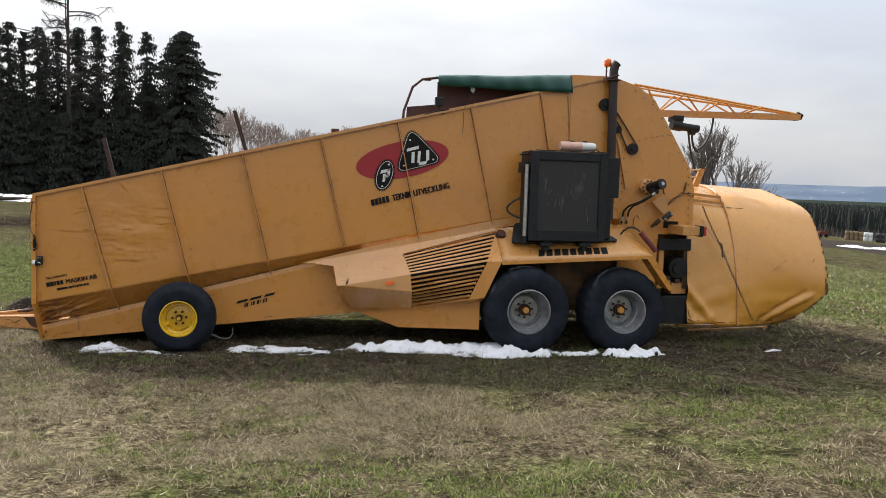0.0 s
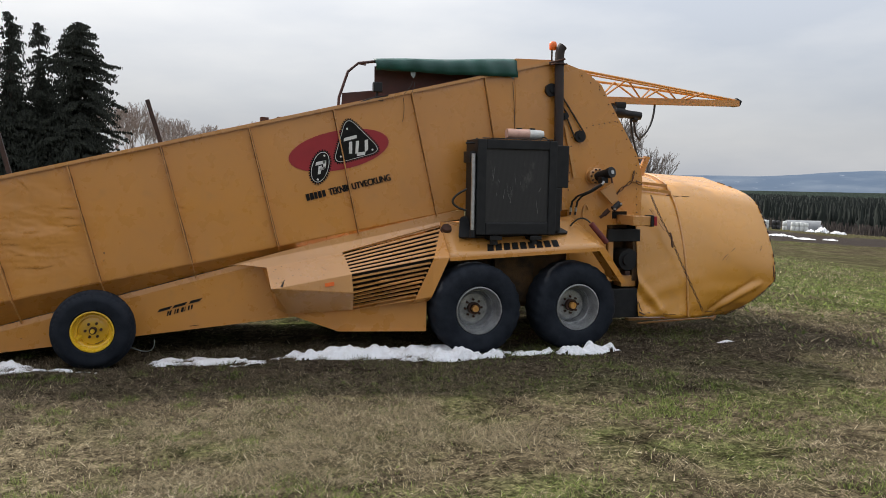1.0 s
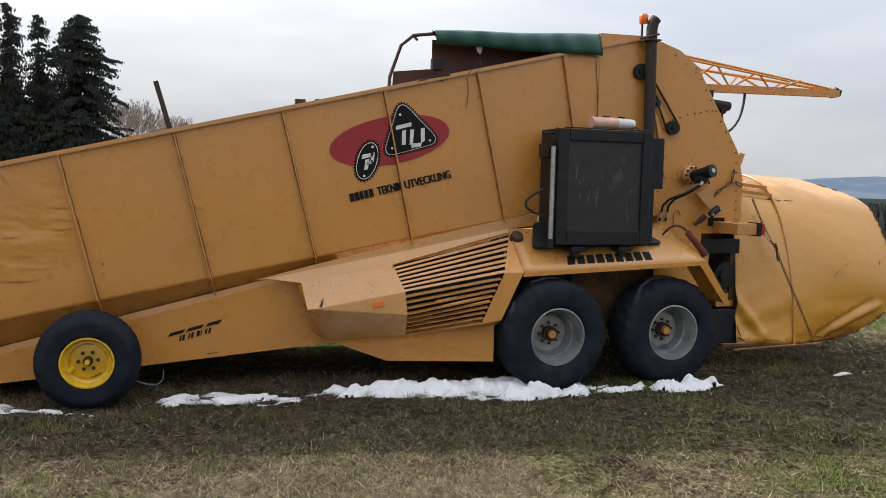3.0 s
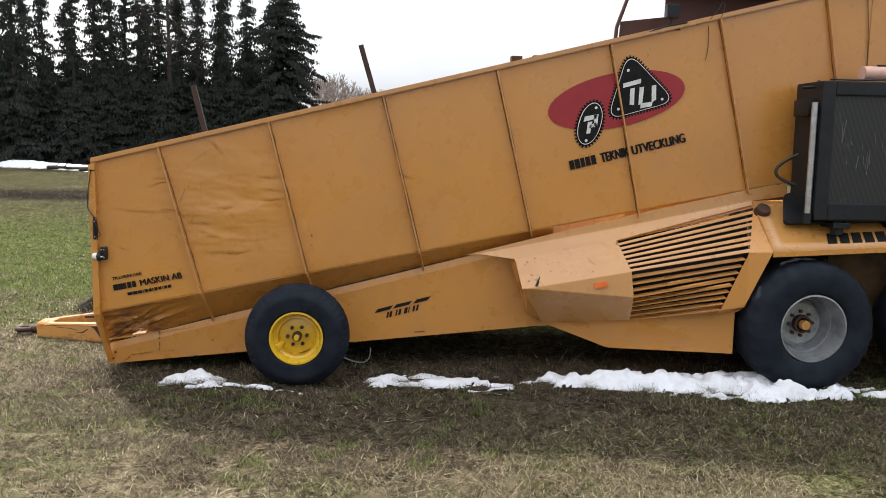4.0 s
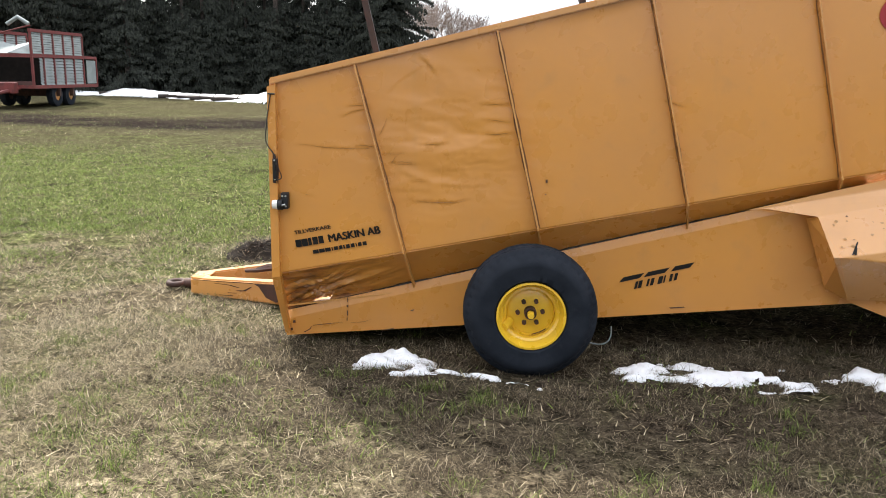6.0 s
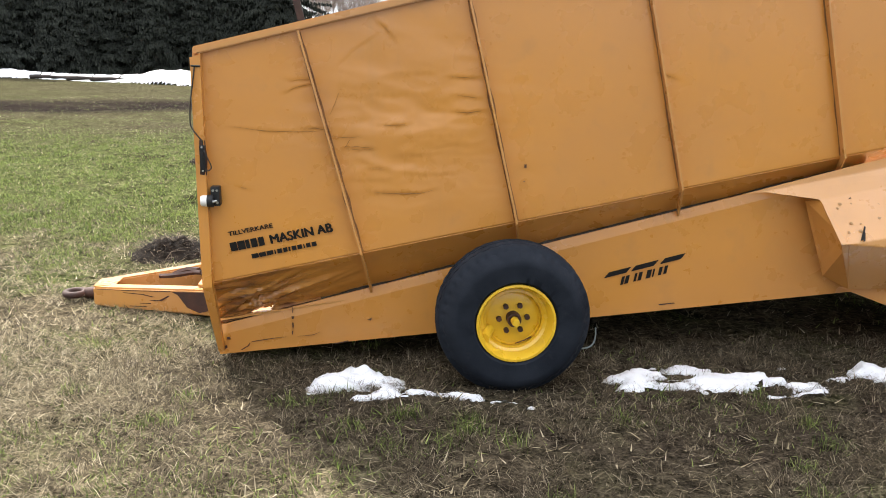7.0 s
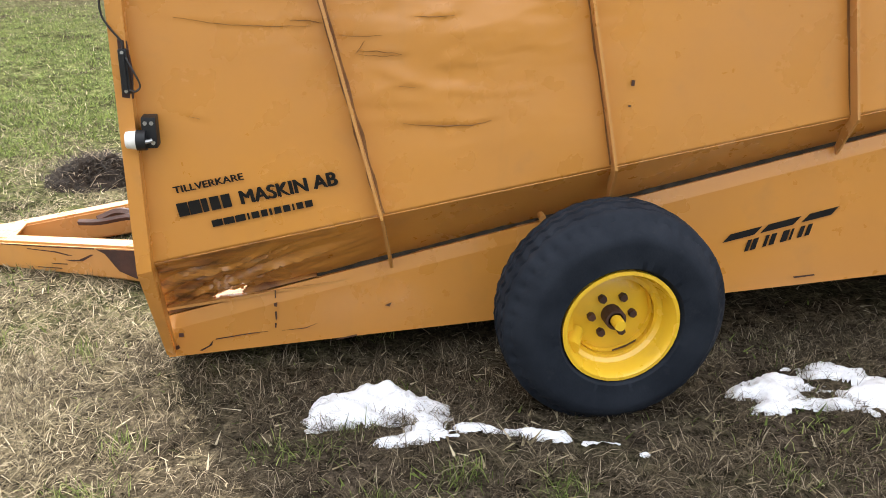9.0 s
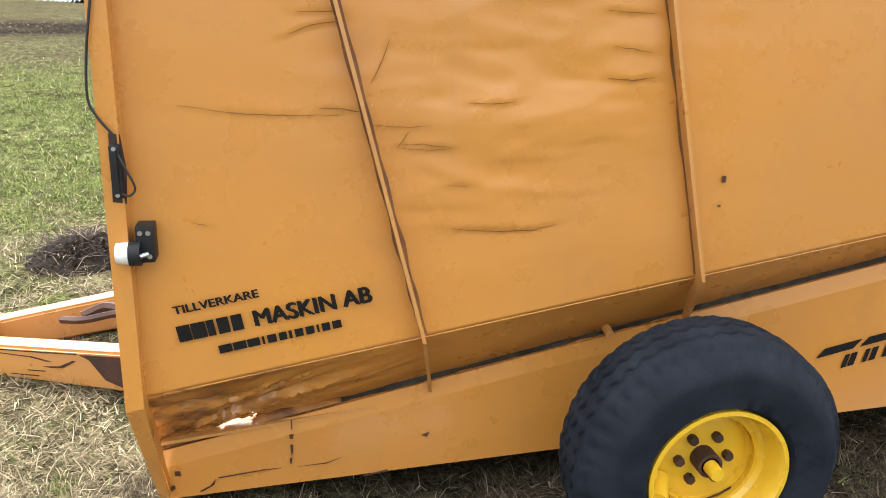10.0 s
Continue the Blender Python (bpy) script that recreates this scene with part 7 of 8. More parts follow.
# ---- snow bank at the wood's edge ----
xs_, ys_ = np.linspace(-36, -5.0, 440), np.linspace(29.0, 46.0, 220)
X, Y = np.meshgrid(xs_, ys_, indexing="ij")
m_ = 1 - np.abs((Y - (41.6 - 0.036 * (X + 20) - 0.68 * np.maximum(X + 20, 0))) / 2.3) ** 2 + 1.5 * (fbm(X, Y * 1.6, 0.42, 61, 5) - 0.5)
hump = np.exp(-((X + 9.2) / 1.6) ** 2) + 0.5 * np.exp(-((X + 19.0) / 1.2) ** 2)
Z = terrain(X, Y) - 0.03 + np.clip(m_, 0, 1) ** 0.6 * (0.06 + 0.33 * fbm(X, Y, 0.9, 62, 5) + 0.36 * hump)
keep = (m_ > -0.02) & (np.abs(X + 20.5) < 15.3)
q_ = keep[:-1, :-1] & keep[1:, :-1] & keep[1:, 1:] & keep[:-1, 1:]
ids = np.arange(X.size).reshape(X.shape)
f_ = np.stack([ids[:-1, :-1], ids[1:, :-1], ids[1:, 1:], ids[:-1, 1:]], -1)[q_]
snow_bank = new("snow_bank", raw("snow_bank", np.stack([X, Y, Z], -1).reshape(-1, 3), f_, SNOW, True))
tagged(snow_bank, "long bank of dirty snow below the spruces", "snow bank")
# logs and brush lying along the bank
r_b = random.Random(17)
for k in range(9):
    x = r_b.uniform(-30, -10.5)
    y = 39.5 - 0.70 * max(x + 20, 0) + r_b.uniform(-0.6, 0.8)
    L_, t_ = r_b.uniform(0.8, 2.6), r_b.uniform(-0.25, 0.25)
    z = float(terrain(x, y)) + 0.10
    bm = bmesh.new()
    tube(bm, [(-L_ / 2, 0, 0.02), (-L_ * 0.1, 0.05, 0.05), (L_ / 2, 0, 0.0)], r_b.uniform(0.06, 0.11), 7, 0.05)
    tube(bm, [(0.0, 0.0, 0.05), (0.3, -0.1, 0.28)], 0.03, 5, 0.012)
    lg = solid("log", bm, BARK, "dark fallen log lying along the snow bank", "log", "logs along the snow bank", smooth=50)
    lg.matrix_world = pose(x, y, z, 0, 0, math.degrees(t_))

# ---- old red forage wagon ----
WX, WY = -16.85, 25.3
WZ = float(terrain(WX - 1, WY + 2))
wagon = thing("forage_wagon", "old red forage wagon with galvanised slatted sides", "wagon", (WX, WY, WZ))
wL, wL2, wW, z0_, zm_, zt_ = 4.1, 5.3, 2.4, 0.78, 1.95, 2.93


def wbox(name, x0, x1, y0, y1, z0, z1, mat, label="", parent=None):
    bm = bmesh.new()
    box(bm, WX + x0, WX + x1, WY + y0, WY + y1, WZ + z0, WZ + z1)
    return part(name, bm, mat, parent or wagon, label)


for xs0 in (-0.04, -wW):
    for k in range(6):
        y = wL * k / 5
        wbox("post", xs0 - 0.04, xs0 + 0.04, y - 0.04, y + 0.04, z0_, zt_, RED_PAINT)
    wbox("post", xs0 - 0.04, xs0 + 0.04, wL2 - 0.04, wL2 + 0.04, z0_, zm_, RED_PAINT)
    for z, y1 in ((z0_, wL2), (zm_, wL2), (zt_ - 0.06, wL)):
        wbox("rail", xs0 - 0.05, xs0 + 0.05, -0.05, y1, z - 0.05, z + 0.07, RED_PAINT)
    for k in range(5):
        for za, zb in ((z0_ + 0.08, zm_ - 0.06), (zm_ + 0.08, zt_ - 0.08)):
            if k == 0 and za < 1:
                y0 = 0.55
            else:
                y0 = wL * k / 5 + 0.05
            bm = bmesh.new()
            y1, n_ = wL * (k + 1) / 5 - 0.05, 9
            for i in range(n_):
                a, b_ = za + (zb - za) * i / n_, za + (zb - za) * (i + 0.86) / n_
                plate(bm, [(WX + xs0 + 0.02, WY + y0, WZ + a), (WX + xs0 + 0.02, WY + y1, WZ + a), (WX + xs0 - 0.03, WY + y1, WZ + b_), (WX + xs0 - 0.03, WY + y0, WZ + b_)], 0.012)
            part("slat_panel", bm, GALV, wagon, "galvanised slatted side panel")
    wbox("tail_panel", xs0 - 0.01, xs0 + 0.01, wL + 0.3, wL2 - 0.05, z0_ + 0.1, zm_ - 0.1, GALV)
for z in (z0_, zm_):
    wbox("cross_rail", -wW, 0, -0.06, 0.04, z - 0.05, z + 0.07, RED_PAINT)
wbox("front_board", -wW, 0, -0.02, 0.02, 0.8, 1.0, RUST_RED)
wbox("load_floor", -wW, 0, 0, wL2, z0_ - 0.06, z0_, RUST)
# near-black sheet added to stand in for the wagon's shaded inside
wbox("inner_shade", -wW + 0.05, -0.1, 1.6, 1.66, z0_, 1.9, DARK)
bm = bmesh.new()
plate(bm, [(WX - 1.9, WY + 0.3, WZ + 2.05), (WX - 1.2, WY + 0.4, WZ + 2.0), (WX - 1.1, WY + 0.9, WZ + 2.35), (WX - 1.8, WY + 0.8, WZ + 2.5)], 0.03)
plate(bm, [(WX - 1.1, WY + 0.3, WZ + 2.05), (WX - 0.3, WY + 0.4, WZ + 2.0), (WX - 0.3, WY + 0.9, WZ + 2.5), (WX - 1.0, WY + 0.8, WZ + 2.35)], 0.03)
part("loose_sheet", bm, GALV, wagon)
bm = bmesh.new()
for x0, z0, x1, z1 in ((-2.4, 2.45, 0, 3.05), (-2.4, 2.9, -1.2, 2.5)):
    tube(bm, [(WX + x0, WY, WZ + z0), (WX + x1, WY, WZ + z1)], 0.03, 6)
tube(bm, [(WX - 2.4, WY, WZ + 0.8), (WX - 2.4, WY, WZ + 2.5)], 0.04, 6)
part("front_frame", bm, RED_PAINT, wagon)
bm = bmesh.new()
tube(bm, [(WX - 0.9, WY + 0.05, WZ + 3.08), (WX - 0.5, WY + 0.1, WZ + 3.35), (WX - 0.1, WY + 0.1, WZ + 3.1)], 0.08, 8)
part("roof_scrap", bm, GALV, wagon)
bm = bmesh.new()
tube(bm, [(WX - 0.6, WY, WZ + 0.75), (WX - 1.3, WY - 1.9, WZ + 0.35)], 0.07, 6)
tube(bm, [(WX - 1.9, WY, WZ + 0.75), (WX - 1.3, WY - 1.9, WZ + 0.35)], 0.07, 6)
tube(bm, [(WX - 1.3, WY - 1.6, WZ + 0.6), (WX - 1.3, WY - 1.6, WZ + 0.0)], 0.04, 6)
box(bm, WX - 1.7, WX - 0.6, WY - 0.5, WY - 0.1, WZ + 0.55, WZ + 0.95, 0.03)
part("drawbar", bm, RED_PAINT, wagon)
for xs0, rimm in ((-0.25, YELLOW_WORN), (-wW + 0.25, RUST)):
    for y in (1.9, 3.0):
        bm = bmesh.new()
        prof = [(0.2, 0.14), (0.34, 0.15), (0.43, 0.12), (0.45, 0.05), (0.45, -0.05), (0.43, -0.12), (0.34, -0.15), (0.2, -0.14)]
        lathe(bm, prof, (0, 0, 0), 24)
        bmesh.ops.rotate(bm, verts=bm.verts[:], cent=(0, 0, 0), matrix=Matrix.Rotation(radians(90), 3, "Z"))
        bmesh.ops.translate(bm, verts=bm.verts[:], vec=(WX + xs0, WY + y, WZ + 0.44))
        w_ = part("wheel", bm, RUBBER, wagon, smooth=40)
        bm = bmesh.new()
        tube(bm, [(WX + xs0 + 0.10, WY + y, WZ + 0.44), (WX + xs0 - 0.10, WY + y, WZ + 0.44)], 0.22, 18)
        part("rim", bm, rimm, w_)
wbox("axle", -wW, 0, 1.9 - 0.06, 1.9 + 0.06, 0.4, 0.78, RUST)
wbox("axle", -wW, 0, 3.0 - 0.06, 3.0 + 0.06, 0.4, 0.78, RUST)

# ---- farmyard in the hollow ----


def strip(name, near, far, b0, b1, mat, label, lift, seed, category, kind="stuff", amp=0.25):
    """A ragged band of ground between two distances and two bearings."""
    n1, n2 = 120, 40
    B_, D_ = np.meshgrid(np.radians(np.linspace(b0, b1, n1)), np.linspace(near, far, n2), indexing="ij")
    X, Y = 1.44 + D_ * np.sin(B_), -10.71 + D_ * np.cos(B_)
    edge = 1 - np.abs((D_ - (near + far) / 2) / ((far - near) / 2)) ** 3 + 0.9 * (fbm(X, Y, 0.12, seed, 4) - 0.5)
    Z = terrain(X, Y) - 0.25 + np.clip(edge, -0.2, 1) * (0.25 + lift) + amp * (fbm(X, Y, 0.45, seed + 5, 4) - 0.5) * np.clip(edge, 0, 1)
    ids = np.arange(X.size).reshape(X.shape)
    f = np.stack([ids[:-1, :-1], ids[1:, :-1], ids[1:, 1:], ids[:-1, 1:]], -1).reshape(-1, 4)
    return tagged(new(name, raw(name, np.stack([X, Y, Z], -1).reshape(-1, 3), f, mat, True)), label, category, kind=kind)


strip("churned_soil", 88, 185, 28, 62, SOIL, "dark churned soil at the edge of the field", 0.10, 91, "soil")
STRAW_BALE = plain("old_straw", (0.24, 0.17, 0.10), (0.17, 0.12, 0.07), 3.0, 0.9)
WRAP = plain("white_bale_wrap", (0.72, 0.74, 0.74), (0.60, 0.62, 0.62), 1.2, 0.4)
WRAP_DARK = plain("black_bale_wrap", (0.02, 0.02, 0.022), (0.035, 0.035, 0.04), 1.2, 0.4)
SHED = plain("grey_sheeting", (0.22, 0.23, 0.24), (0.16, 0.17, 0.18), 0.6, 0.6)


def bale(bearing, dist, mat, level=0, label="white wrapped round bale stacked in the yard"):
    x, y, z = at_bearing(bearing, dist)
    bm = bmesh.new()
    prof = [(0.0, 0.0), (0.42, 0.0), (0.46, 0.05), (0.47, 0.5), (0.46, 0.95), (0.42, 1.0), (0.0, 1.0)]
    lathe(bm, prof, (0, 0, 0), 20)
    bmesh.ops.rotate(bm, verts=bm.verts[:], cent=(0, 0, 0), matrix=Matrix.Rotation(radians(90), 3, "X"))
    ob = solid("round_bale", bm, mat, label, "bale", "bales in the yard", smooth=40)
    ob.location = (x, y, z + 1.0 * level - 0.05)


for j in range(2):
    for k in range(4):
        bale(40.44 + 0.262 * k, 200, WRAP, j)
    bale(39.95, 202, WRAP, j, "wrapped round bale, one of a stack in the yard")
    for b_, mat in ((38.62, WRAP), (38.88, WRAP), (39.30, WRAP_DARK), (39.57, WRAP_DARK)):
        bale(b_, 201, mat, j, ("black" if mat is WRAP_DARK else "white") + " wrapped round bale, one of a row in the yard")
    for k in range(4):
        bale(37.56 + 0.262 * k, 200, STRAW_BALE, j, "brown weathered straw bale in the yard")
x, y, z = at_bearing(41.05, 214)
bm = bmesh.new()
arcs = []
for k in range(13):
    a = math.pi * k / 12
    arcs.append((2.7 * math.cos(a), 2.35 * math.sin(a)))
v0 = [bm.verts.new((-3.9, u, w)) for u, w in arcs]
v1 = [bm.verts.new((3.9, u, w)) for u, w in arcs]
for k in range(12):
    bm.faces.new((v0[k], v0[k + 1], v1[k + 1], v1[k]))
bm.faces.new(v0), bm.faces.new(v1[::-1])
shed = solid("tunnel_shed", bm, SHED, "low grey sheeted tunnel shed in the yard", "shed", smooth=40)
shed.matrix_world = pose(x, y, z + 0.1, 0, 0, -32)
for k, (bb, dd, r, h) in enumerate(((41.5, 196, 1.0, 0.30), (42.2, 196, 1.5, 0.62), (43.0, 196, 1.3, 0.32), (43.4, 196, 0.7, 0.25), (47.8, 128, 2.2, 0.15), (41.0, 118, 1.6, 0.15), (39.6, 126, 2.0, 0.2), (38.0, 122, 2.2, 0.2), (42.6, 124, 1.2, 0.15))):
    x, y, z = at_bearing(bb, dd)
    snow_patch(x - r, x + r, y - r, y + r, h * 1.5, 140 + k, step=r / 18, ragged=0.5, label="lump of old snow beside the farmyard", name="snow_heap")
# red implement
x, y, z = at_bearing(36.1, 196)
implement = thing("field_implement", "small red field implement in the yard", "farm machine", (x, y, z))
bm = bmesh.new()
box(bm, x - 0.9, x + 0.9, y - 0.6, y + 0.6, z + 0.5, z + 1.3, 0.05)
plate(bm, [(x - 0.9, y - 0.7, z + 1.3), (x + 1.1, y - 0.7, z + 1.5), (x + 0.7, y - 0.3, z + 0.7), (x - 0.6, y - 0.3, z + 0.6)], 0.1)
part("hopper", bm, RED_PAINT, implement)
for dx in (-0.7, 0.7):
    bm = bmesh.new()
    tube(bm, [(x + dx, y - 0.7, z + 0.4), (x + dx, y - 0.45, z + 0.4)], 0.4, 16)
    part("wheel", bm, RUBBER, implement)
bm = bmesh.new()
tube(bm, [(x - 1.0, y, z + 0.6), (x - 1.3, y, z + 2.2)], 0.06, 6)
part("mast", bm, RED_PAINT, implement)

# ---- forest beyond the hollow ----
def far_forest(count, b0, b1, d0, d1, h0, h1, mat, seed, label, name, fat=0.16):
    r_ = np.random.RandomState(seed)
    B_ = np.radians(r_.uniform(b0, b1, count))
    D_ = np.sqrt(r_.uniform(d0 ** 2, d1 ** 2, count))
    X, Y = 1.44 + D_ * np.sin(B_), -10.71 + D_ * np.cos(B_)
    Z = terrain(X, Y)
    H_ = r_.uniform(h0, h1, count)
    V, F = [], []
    K, RINGS = 7, 6
    ang = np.linspace(0, 2 * np.pi, K, endpoint=False)
    for x, y, z, h in zip(X, Y, Z, H_):
        base = len(V)
        for i in range(RINGS):
            u = i / (RINGS - 1)
            rr = h * fat * (1 - u) ** 0.8 * (1.0 if i % 2 == 0 else 0.62) + 0.05
            jit = r_.uniform(0.6, 1.35, K)
            dz = r_.uniform(-0.05, 0.05, K) * h
            for a, j, q in zip(ang, jit, dz):
                V.append((x + rr * j * math.cos(a), y + rr * j * math.sin(a), z + h * (0.05 + 0.95 * u) + q * (1 - u)))
        for i in range(RINGS - 1):
            for k in range(K):
                F.append((base + i * K + k, base + i * K + (k + 1) % K, base + (i + 1) * K + (k + 1) % K, base + (i + 1) * K + k))
    ob = new(name, raw(name, V, F, mat))
    return tagged(ob, label, "forest", kind="stuff")


FAR_NEEDLES = needle_material("far_spruce_needles", (0.011, 0.015, 0.013), (0.019, 0.025, 0.020))
BUSHES = needle_material("bare_bushes", (0.042, 0.034, 0.031), (0.072, 0.058, 0.051))
far_forest(5200, 24, 66, 236, 400, 3.4, 8.4, FAR_NEEDLES, 5, "dark spruce forest beyond the hollow", "forest", 0.17)
far_forest(4200, 24, 66, 400, 1500, 4.5, 8.5, FAR_NEEDLES, 6, "dark spruce forest beyond the hollow", "forest", 0.32)
far_forest(1400, 42, 62, 212, 240, 0.8, 2.8, BUSHES, 7, "bare brownish bushes at the forest edge", "bushes", 0.13)
far_forest(260, 30, 42, 224, 240, 1.0, 3.2, BUSHES, 8, "bare brownish bushes at the forest edge", "bushes", 0.13)


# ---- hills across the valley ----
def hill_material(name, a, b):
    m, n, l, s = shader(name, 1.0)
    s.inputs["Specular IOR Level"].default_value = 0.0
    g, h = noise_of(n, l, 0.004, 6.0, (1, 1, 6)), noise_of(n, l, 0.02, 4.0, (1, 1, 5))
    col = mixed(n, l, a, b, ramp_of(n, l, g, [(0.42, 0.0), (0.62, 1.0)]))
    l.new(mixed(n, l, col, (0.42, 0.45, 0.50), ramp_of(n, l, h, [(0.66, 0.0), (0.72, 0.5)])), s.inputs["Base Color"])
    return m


def ridge(name, dist, low, crest, seed, mat, label, b0=-20, b1=100):
    n1, n2 = 260, 14
    B_ = np.linspace(b0, b1, n1)
    top = crest(B_) + 14 * (fbm(B_, B_ * 0, 0.22, seed, 5) - 0.5)
    V = []
    for b, t in zip(np.radians(B_), top):
        for j in range(n2):
            u = j / (n2 - 1)
            d = dist + 700 * u
            V.append((1.44 + d * math.sin(b), -10.71 + d * math.cos(b), low + (t - low) * math.sin(u * math.pi / 2) ** 0.8))
    ids = np.arange(n1 * n2).reshape(n1, n2)
    f = np.stack([ids[:-1, :-1], ids[1:, :-1], ids[1:, 1:], ids[:-1, 1:]], -1).reshape(-1, 4)
    return tagged(new(name, raw(name, V, f, mat, True)), label, "hills", kind="structure")


# distance haze is put into these colours, stronger on the farther ridge
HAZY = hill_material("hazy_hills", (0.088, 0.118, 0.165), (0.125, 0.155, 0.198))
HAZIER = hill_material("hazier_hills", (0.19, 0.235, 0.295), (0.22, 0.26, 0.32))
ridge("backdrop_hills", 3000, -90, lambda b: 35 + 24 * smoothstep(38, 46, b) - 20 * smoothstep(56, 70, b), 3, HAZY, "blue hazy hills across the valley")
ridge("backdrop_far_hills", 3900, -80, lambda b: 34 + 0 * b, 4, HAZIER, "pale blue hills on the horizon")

# ---- grass ----
def grass_material(name, a, b, c_):
    m, n, l, s = shader(name, 0.7)
    s.inputs["Specular IOR Level"].default_value = 0.1
    geo = n.new("ShaderNodeNewGeometry")
    col = ramp_of(n, l, geo.outputs["Random Per Island"], [(0.0, a), (0.5, tuple(v * 0.8 for v in b)), (0.8, tuple(v * 1.35 for v in b)), (1.0, c_)])
    l.new(col, s.inputs["Base Color"])
    # thin blades let the light through
    thin, mix = n.new("ShaderNodeBsdfTranslucent"), n.new("ShaderNodeMixShader")
    l.new(col, thin.inputs["Color"])
    mix.inputs["Fac"].default_value = 0.35
    l.new(s.outputs["BSDF"], mix.inputs[1])
    l.new(thin.outputs["BSDF"], mix.inputs[2])
    l.new(mix.outputs["Shader"], n["Material Output"].inputs["Surface"])
    return m


STRAW = grass_material("dry_grass", (0.035, 0.027, 0.017), (0.25, 0.205, 0.126), (0.68, 0.59, 0.42))
BLADE = grass_material("green_grass", (0.030, 0.046, 0.010), (0.145, 0.190, 0.046), (0.33, 0.37, 0.13))
# darker copy of the straw, with the machine's shade put into its colour
DARK_STRAW = grass_material("shade_grass", (0.026, 0.020, 0.013), (0.120, 0.094, 0.062), (0.50, 0.42, 0.30))

HEAP_STRAW = grass_material("dead_grass", (0.014, 0.011, 0.009), (0.045, 0.034, 0.025), (0.30, 0.23, 0.16))


def blades(name, spots, length, width, lean, mat, label, seed, bent=True, lift=0.0):
    """spots: x, y arrays. Each blade is two bent segments."""
    r_ = np.random.RandomState(seed)
    x, y = spots
    n_ = len(x)
    z = terrain(x, y) - 0.006 + lift
    L = r_.uniform(*length, n_)
    w = r_.uniform(*width, n_) / 2
    a = r_.uniform(0, 2 * np.pi, n_)
    t = np.radians(r_.uniform(*lean, n_))
    t2 = np.minimum(t + np.radians(r_.uniform(5, 40, n_)), np.radians(97))
    dx, dy = np.cos(a), np.sin(a)
    base = np.stack([x, y, z + r_.uniform(0, 0.012, n_)], -1)
    mid = base + np.stack([dx * np.sin(t), dy * np.sin(t), np.cos(t)], -1) * (L * 0.55)[:, None]
    tip = mid + np.stack([dx * np.sin(t2), dy * np.sin(t2), np.cos(t2)], -1) * (L * 0.45)[:, None]
    g = np.stack([-dy, dx, np.zeros(n_)], -1)
    if not bent:
        V = np.stack([base - g * w[:, None], base + g * w[:, None], tip], 1).reshape(-1, 3)
        return tagged(new(name, raw(name, V, np.arange(n_ * 3).reshape(-1, 3), mat)), label, "grass", kind="stuff")
    V = np.stack([base - g * w[:, None], base + g * w[:, None], mid + g * w[:, None] * 0.85, mid - g * w[:, None] * 0.85, tip], 1).reshape(-1, 3)
    k = np.arange(n_)[:, None] * 5
    F = np.concatenate([k + np.array([[0, 1, 2]]), k + np.array([[0, 2, 3]]), k + np.array([[3, 2, 4]])], 0)
    return tagged(new(name, raw(name, V, F, mat)), label, "grass", kind="stuff")


def scatter(x0, x1, y0, y1, per_m2, seed, keep):
    r_ = np.random.RandomState(seed)
    n_ = int((x1 - x0) * (y1 - y0) * per_m2)
    x, y = r_.uniform(x0, x1, n_), r_.uniform(y0, y1, n_)
    ok = r_.uniform(0, 1, n_) < keep(x, y)
    return x[ok], y[ok]


def green_share(x, y):
    """Greener on the open field; straw beside the machine and in tufts everywhere."""
    g = fbm(x, y, 0.55, 301, 4)
    open_ = smoothstep(0.8, 6.0, y) * 0.36 + 0.17 * smoothstep(-3.5, -6.5, y)
    return np.clip((g - 0.515 + open_ + 0.04 * smoothstep(-1.0, -3.0, x)) * 4.5, 0.03, 0.95)


def shade_share(x, y):
    """Share of brown snowmelt grass beside the machine, darkened to stand in for its shade."""
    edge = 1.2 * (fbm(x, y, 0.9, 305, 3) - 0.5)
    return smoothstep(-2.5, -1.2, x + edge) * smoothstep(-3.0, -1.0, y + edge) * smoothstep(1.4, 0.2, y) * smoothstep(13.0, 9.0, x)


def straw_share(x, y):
    bare = fbm(x, y, 1.1, 302, 5)
    return np.clip((1 - green_share(x, y) * 0.75) * np.clip((bare - 0.31) * 4.2, 0.08, 1), 0.05, 1)


under = lambda x, y: 1.0 - 0.9 * ((y > 0.3) & (y < 2.4) & (x > -1.5) & (x < 6.8))
clumps = lambda x, y, s: np.clip((fbm(x, y, 6.0, s, 3) - 0.38) * 4.5, 0.06, 1)
def feather(box_, m):
    """Fades towards the edges of its stretch, so that no border shows."""
    x0, x1, y0, y1 = box_
    return lambda x, y: smoothstep(x0, x0 + m, x) * smoothstep(x1, x1 - m, x) * smoothstep(y1, y1 - m, y)


near_box, mid_box, far_box = (-5.6, 4.6, -4.6, 1.2), (-10, 12.5, -8.2, 6.5), (-26, 22, -6, 24)
open_box = (-15, 0.5, 0.5, 15)
in_near = feather(near_box, 1.0)
outside = lambda x, y: 1.0 - in_near(x, y) * smoothstep(-4.6, -4.0, y)
# brighter straw outside the machine's shade, the darker copy inside it
dry, in_shade = (lambda x, y: 1 - shade_share(x, y)), shade_share
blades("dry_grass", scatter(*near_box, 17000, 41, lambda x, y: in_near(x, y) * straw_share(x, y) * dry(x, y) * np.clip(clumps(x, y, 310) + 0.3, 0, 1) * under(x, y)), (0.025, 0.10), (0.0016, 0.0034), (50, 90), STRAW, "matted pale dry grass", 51)
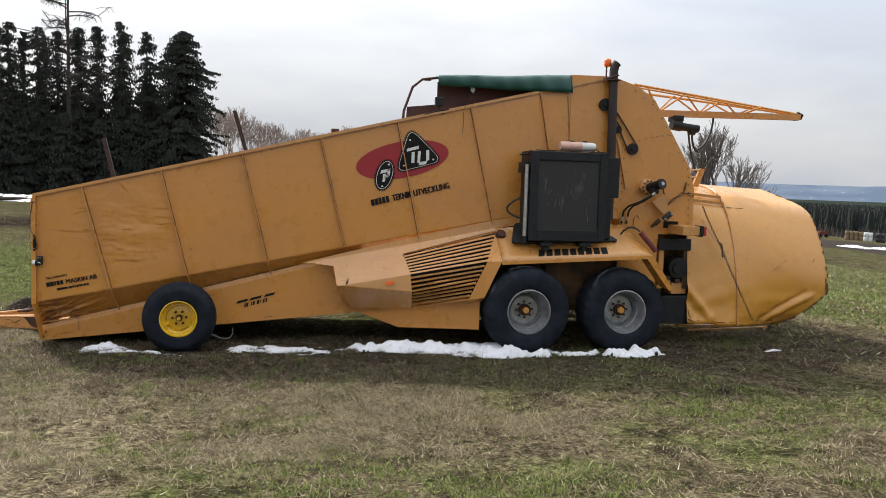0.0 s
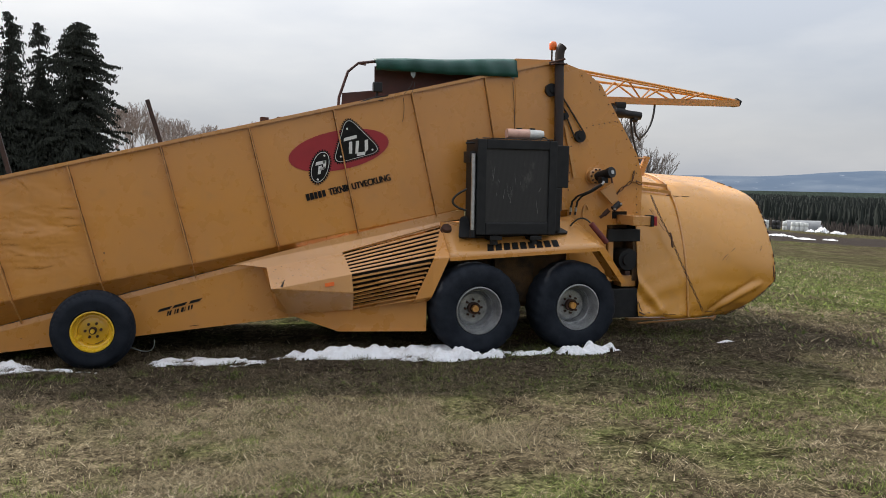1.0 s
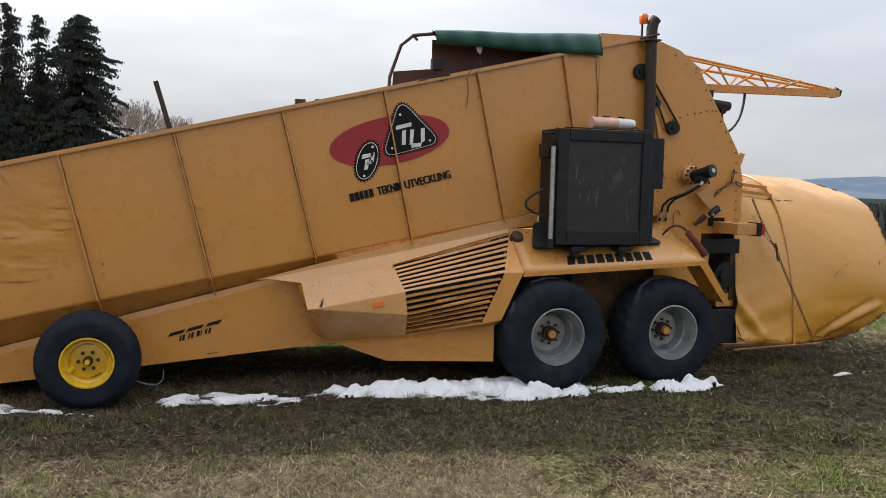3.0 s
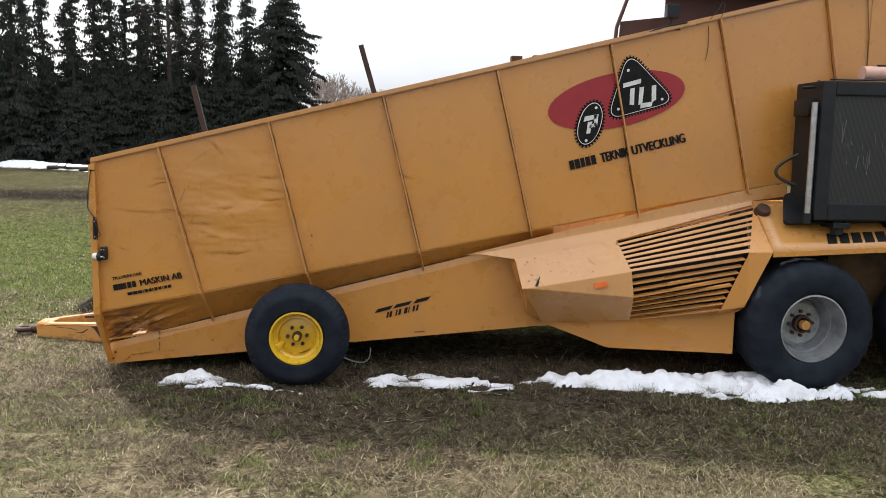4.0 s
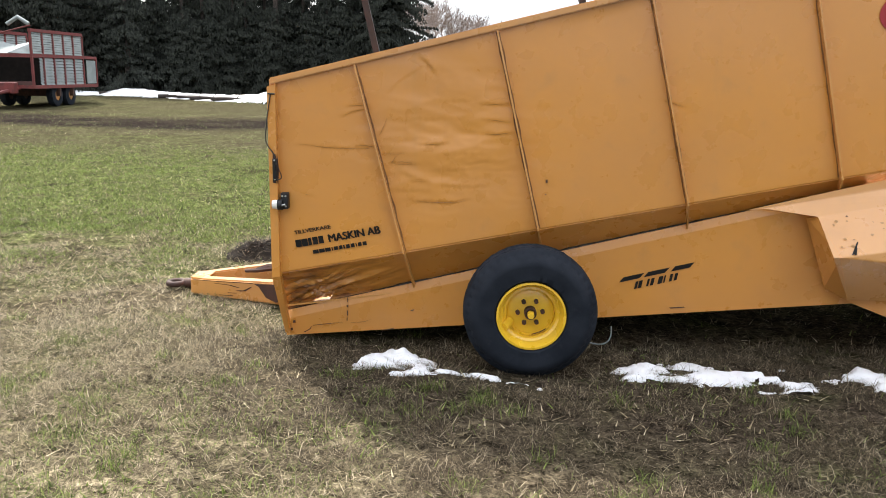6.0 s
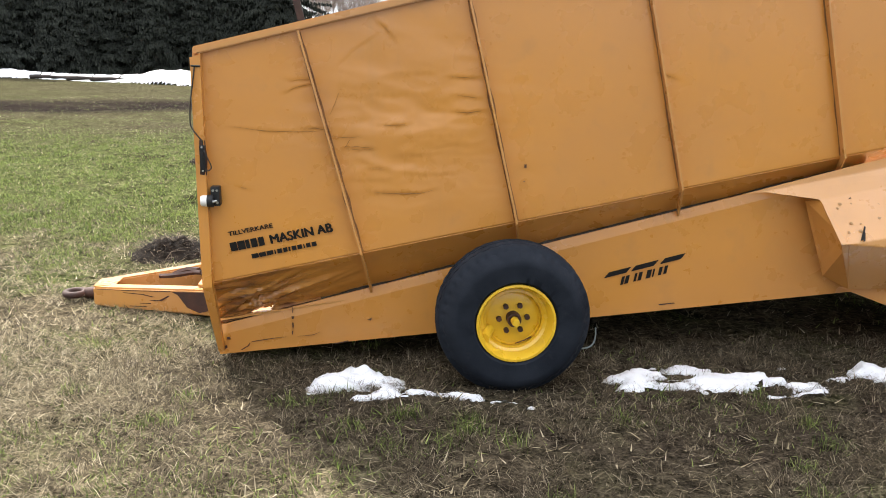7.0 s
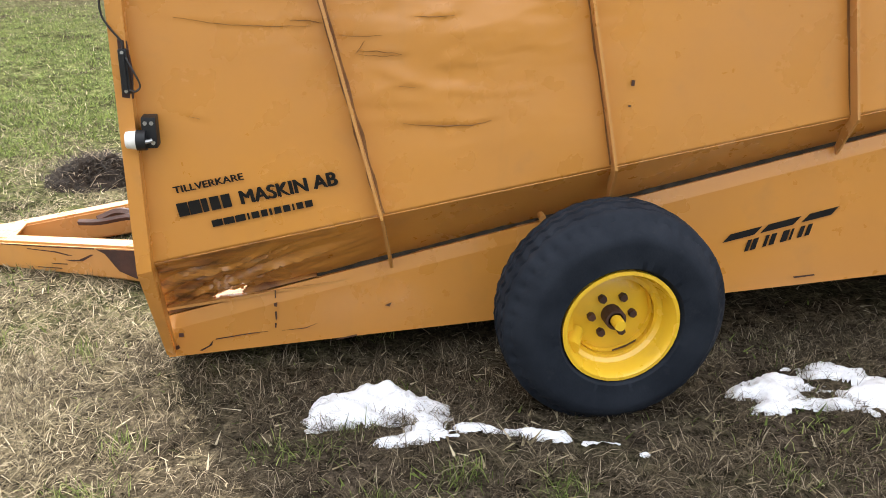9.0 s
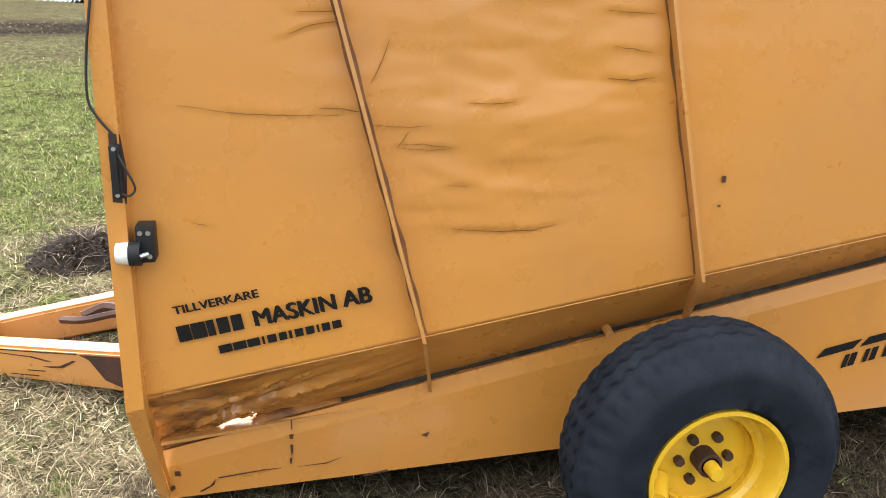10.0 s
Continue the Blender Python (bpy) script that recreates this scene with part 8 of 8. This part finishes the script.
blades("shade_grass", scatter(*near_box, 16000, 40, lambda x, y: in_near(x, y) * in_shade(x, y) * clumps(x, y, 316) * under(x, y)), (0.02, 0.09), (0.0014, 0.0030), (40, 88), DARK_STRAW, "thin brown grass, darkened for the machine's shade", 50)
blades("green_grass", scatter(*near_box, 4200, 42, lambda x, y: in_near(x, y) * green_share(x, y) * clumps(x, y, 311) * under(x, y) * (1 - 0.5 * in_shade(x, y))), (0.02, 0.065), (0.0022, 0.0042), (12, 70), BLADE, "short fresh green grass", 52)
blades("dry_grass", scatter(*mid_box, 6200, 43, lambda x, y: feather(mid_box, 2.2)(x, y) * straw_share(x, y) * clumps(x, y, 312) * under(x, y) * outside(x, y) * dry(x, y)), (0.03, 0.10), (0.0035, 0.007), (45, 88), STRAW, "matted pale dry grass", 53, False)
blades("shade_grass", scatter(*mid_box, 6000, 49, lambda x, y: feather(mid_box, 2.2)(x, y) * clumps(x, y, 317) * under(x, y) * outside(x, y) * in_shade(x, y)), (0.025, 0.08), (0.0025, 0.005), (45, 88), DARK_STRAW, "thin brown grass, darkened for the machine's shade", 60, False)
blades("green_grass", scatter(*mid_box, 4600, 44, lambda x, y: feather(mid_box, 2.2)(x, y) * green_share(x, y) * clumps(x, y, 313) * under(x, y) * outside(x, y) * (1 - 0.5 * in_shade(x, y))), (0.025, 0.065), (0.004, 0.008), (15, 70), BLADE, "short fresh green grass", 54, False)
blades("green_grass", scatter(*open_box, 1500, 47, lambda x, y: feather(open_box, 4.0)(x, y) * green_share(x, y) * clumps(x, y, 314)), (0.03, 0.08), (0.005, 0.011), (15, 70), BLADE, "short fresh green grass", 58, False)
blades("dry_grass", scatter(*open_box, 700, 48, lambda x, y: feather(open_box, 4.0)(x, y) * np.clip(straw_share(x, y) + 0.2, 0, 1) * clumps(x, y, 315)), (0.04, 0.12), (0.004, 0.010), (40, 86), STRAW, "matted pale dry grass", 59, False)
blades("green_grass", scatter(*far_box, 260, 45, lambda x, y: green_share(x, y) * (1 - 0.85 * smoothstep(10, 15, y) * smoothstep(14, 4, x))), (0.03, 0.075), (0.008, 0.016), (30, 78), BLADE, "short fresh green grass", 55, False)
blades("dry_grass", scatter(*far_box, 160, 46, lambda x, y: straw_share(x, y) * (1 - 0.7 * np.exp(-((y - 20.5) / 2.6) ** 2))), (0.04, 0.10), (0.008, 0.014), (50, 86), STRAW, "matted pale dry grass", 56, False)
slope_box = (8, 42, -7, 40)
blades("green_grass", scatter(*slope_box, 60, 61, lambda x, y: feather(slope_box, 3.0)(x, y) * clumps(x * 0.25, y * 0.25, 320)), (0.05, 0.13), (0.02, 0.05), (25, 75), BLADE, "short fresh green grass", 62, False)
blades("dry_grass", scatter(*slope_box, 75, 63, lambda x, y: feather(slope_box, 3.0)(x, y) * clumps(x * 0.25, y * 0.25, 321)), (0.05, 0.14), (0.015, 0.04), (35, 82), STRAW, "matted pale dry grass", 64, False)
# upright tufts along the wheels and the chassis
r_ = np.random.RandomState(9)
cx_, cy_ = r_.uniform(-2.6, 6.8, 420), None
cy_ = np.where(r_.uniform(0, 1, 420) < 0.55, r_.uniform(-0.25, 0.35, 420), r_.uniform(-3.8, 0.4, 420))
tx, ty = np.repeat(cx_, 22) + r_.normal(0, 0.035, 420 * 22), np.repeat(cy_, 22) + r_.normal(0, 0.035, 420 * 22)
blades("grass_tufts", (tx, ty), (0.04, 0.12), (0.0015, 0.003), (10, 70), DARK_STRAW, "upright dry grass tufts beside the chassis", 57)

gx_, gy_ = r_.uniform(-5.5, 1.5, 150), r_.uniform(-4.6, 0.6, 150)
gx_ = np.where(gy_ > -0.4, gx_ - 2.0, gx_)
tx, ty = np.repeat(gx_, 70) + r_.normal(0, 0.05, 150 * 70), np.repeat(gy_, 70) + r_.normal(0, 0.05, 150 * 70)
blades("green_tufts", (tx, ty), (0.03, 0.09), (0.002, 0.004), (8, 65), BLADE, "small fresh green grass tufts in the straw", 66)
# dead dark grass and straw lying over the molehills
for hx, hy, k in ((-2.64, 3.05, 71), (-3.4, 9.6, 72)):
    r_ = np.random.RandomState(k)
    ax_, ay_ = r_.normal(0, 0.17, 900), r_.normal(0, 0.17, 900)
    up_ = 0.13 * np.clip(1.05 - (np.hypot(ax_, ay_) / 0.36) ** 1.4, 0, 1)
    blades("dead_grass", (hx + ax_, hy + ay_), (0.08, 0.22), (0.004, 0.009), (55, 95), DARK_STRAW if k == 72 else HEAP_STRAW, "dark dead grass lying over a molehill", k, lift=up_)
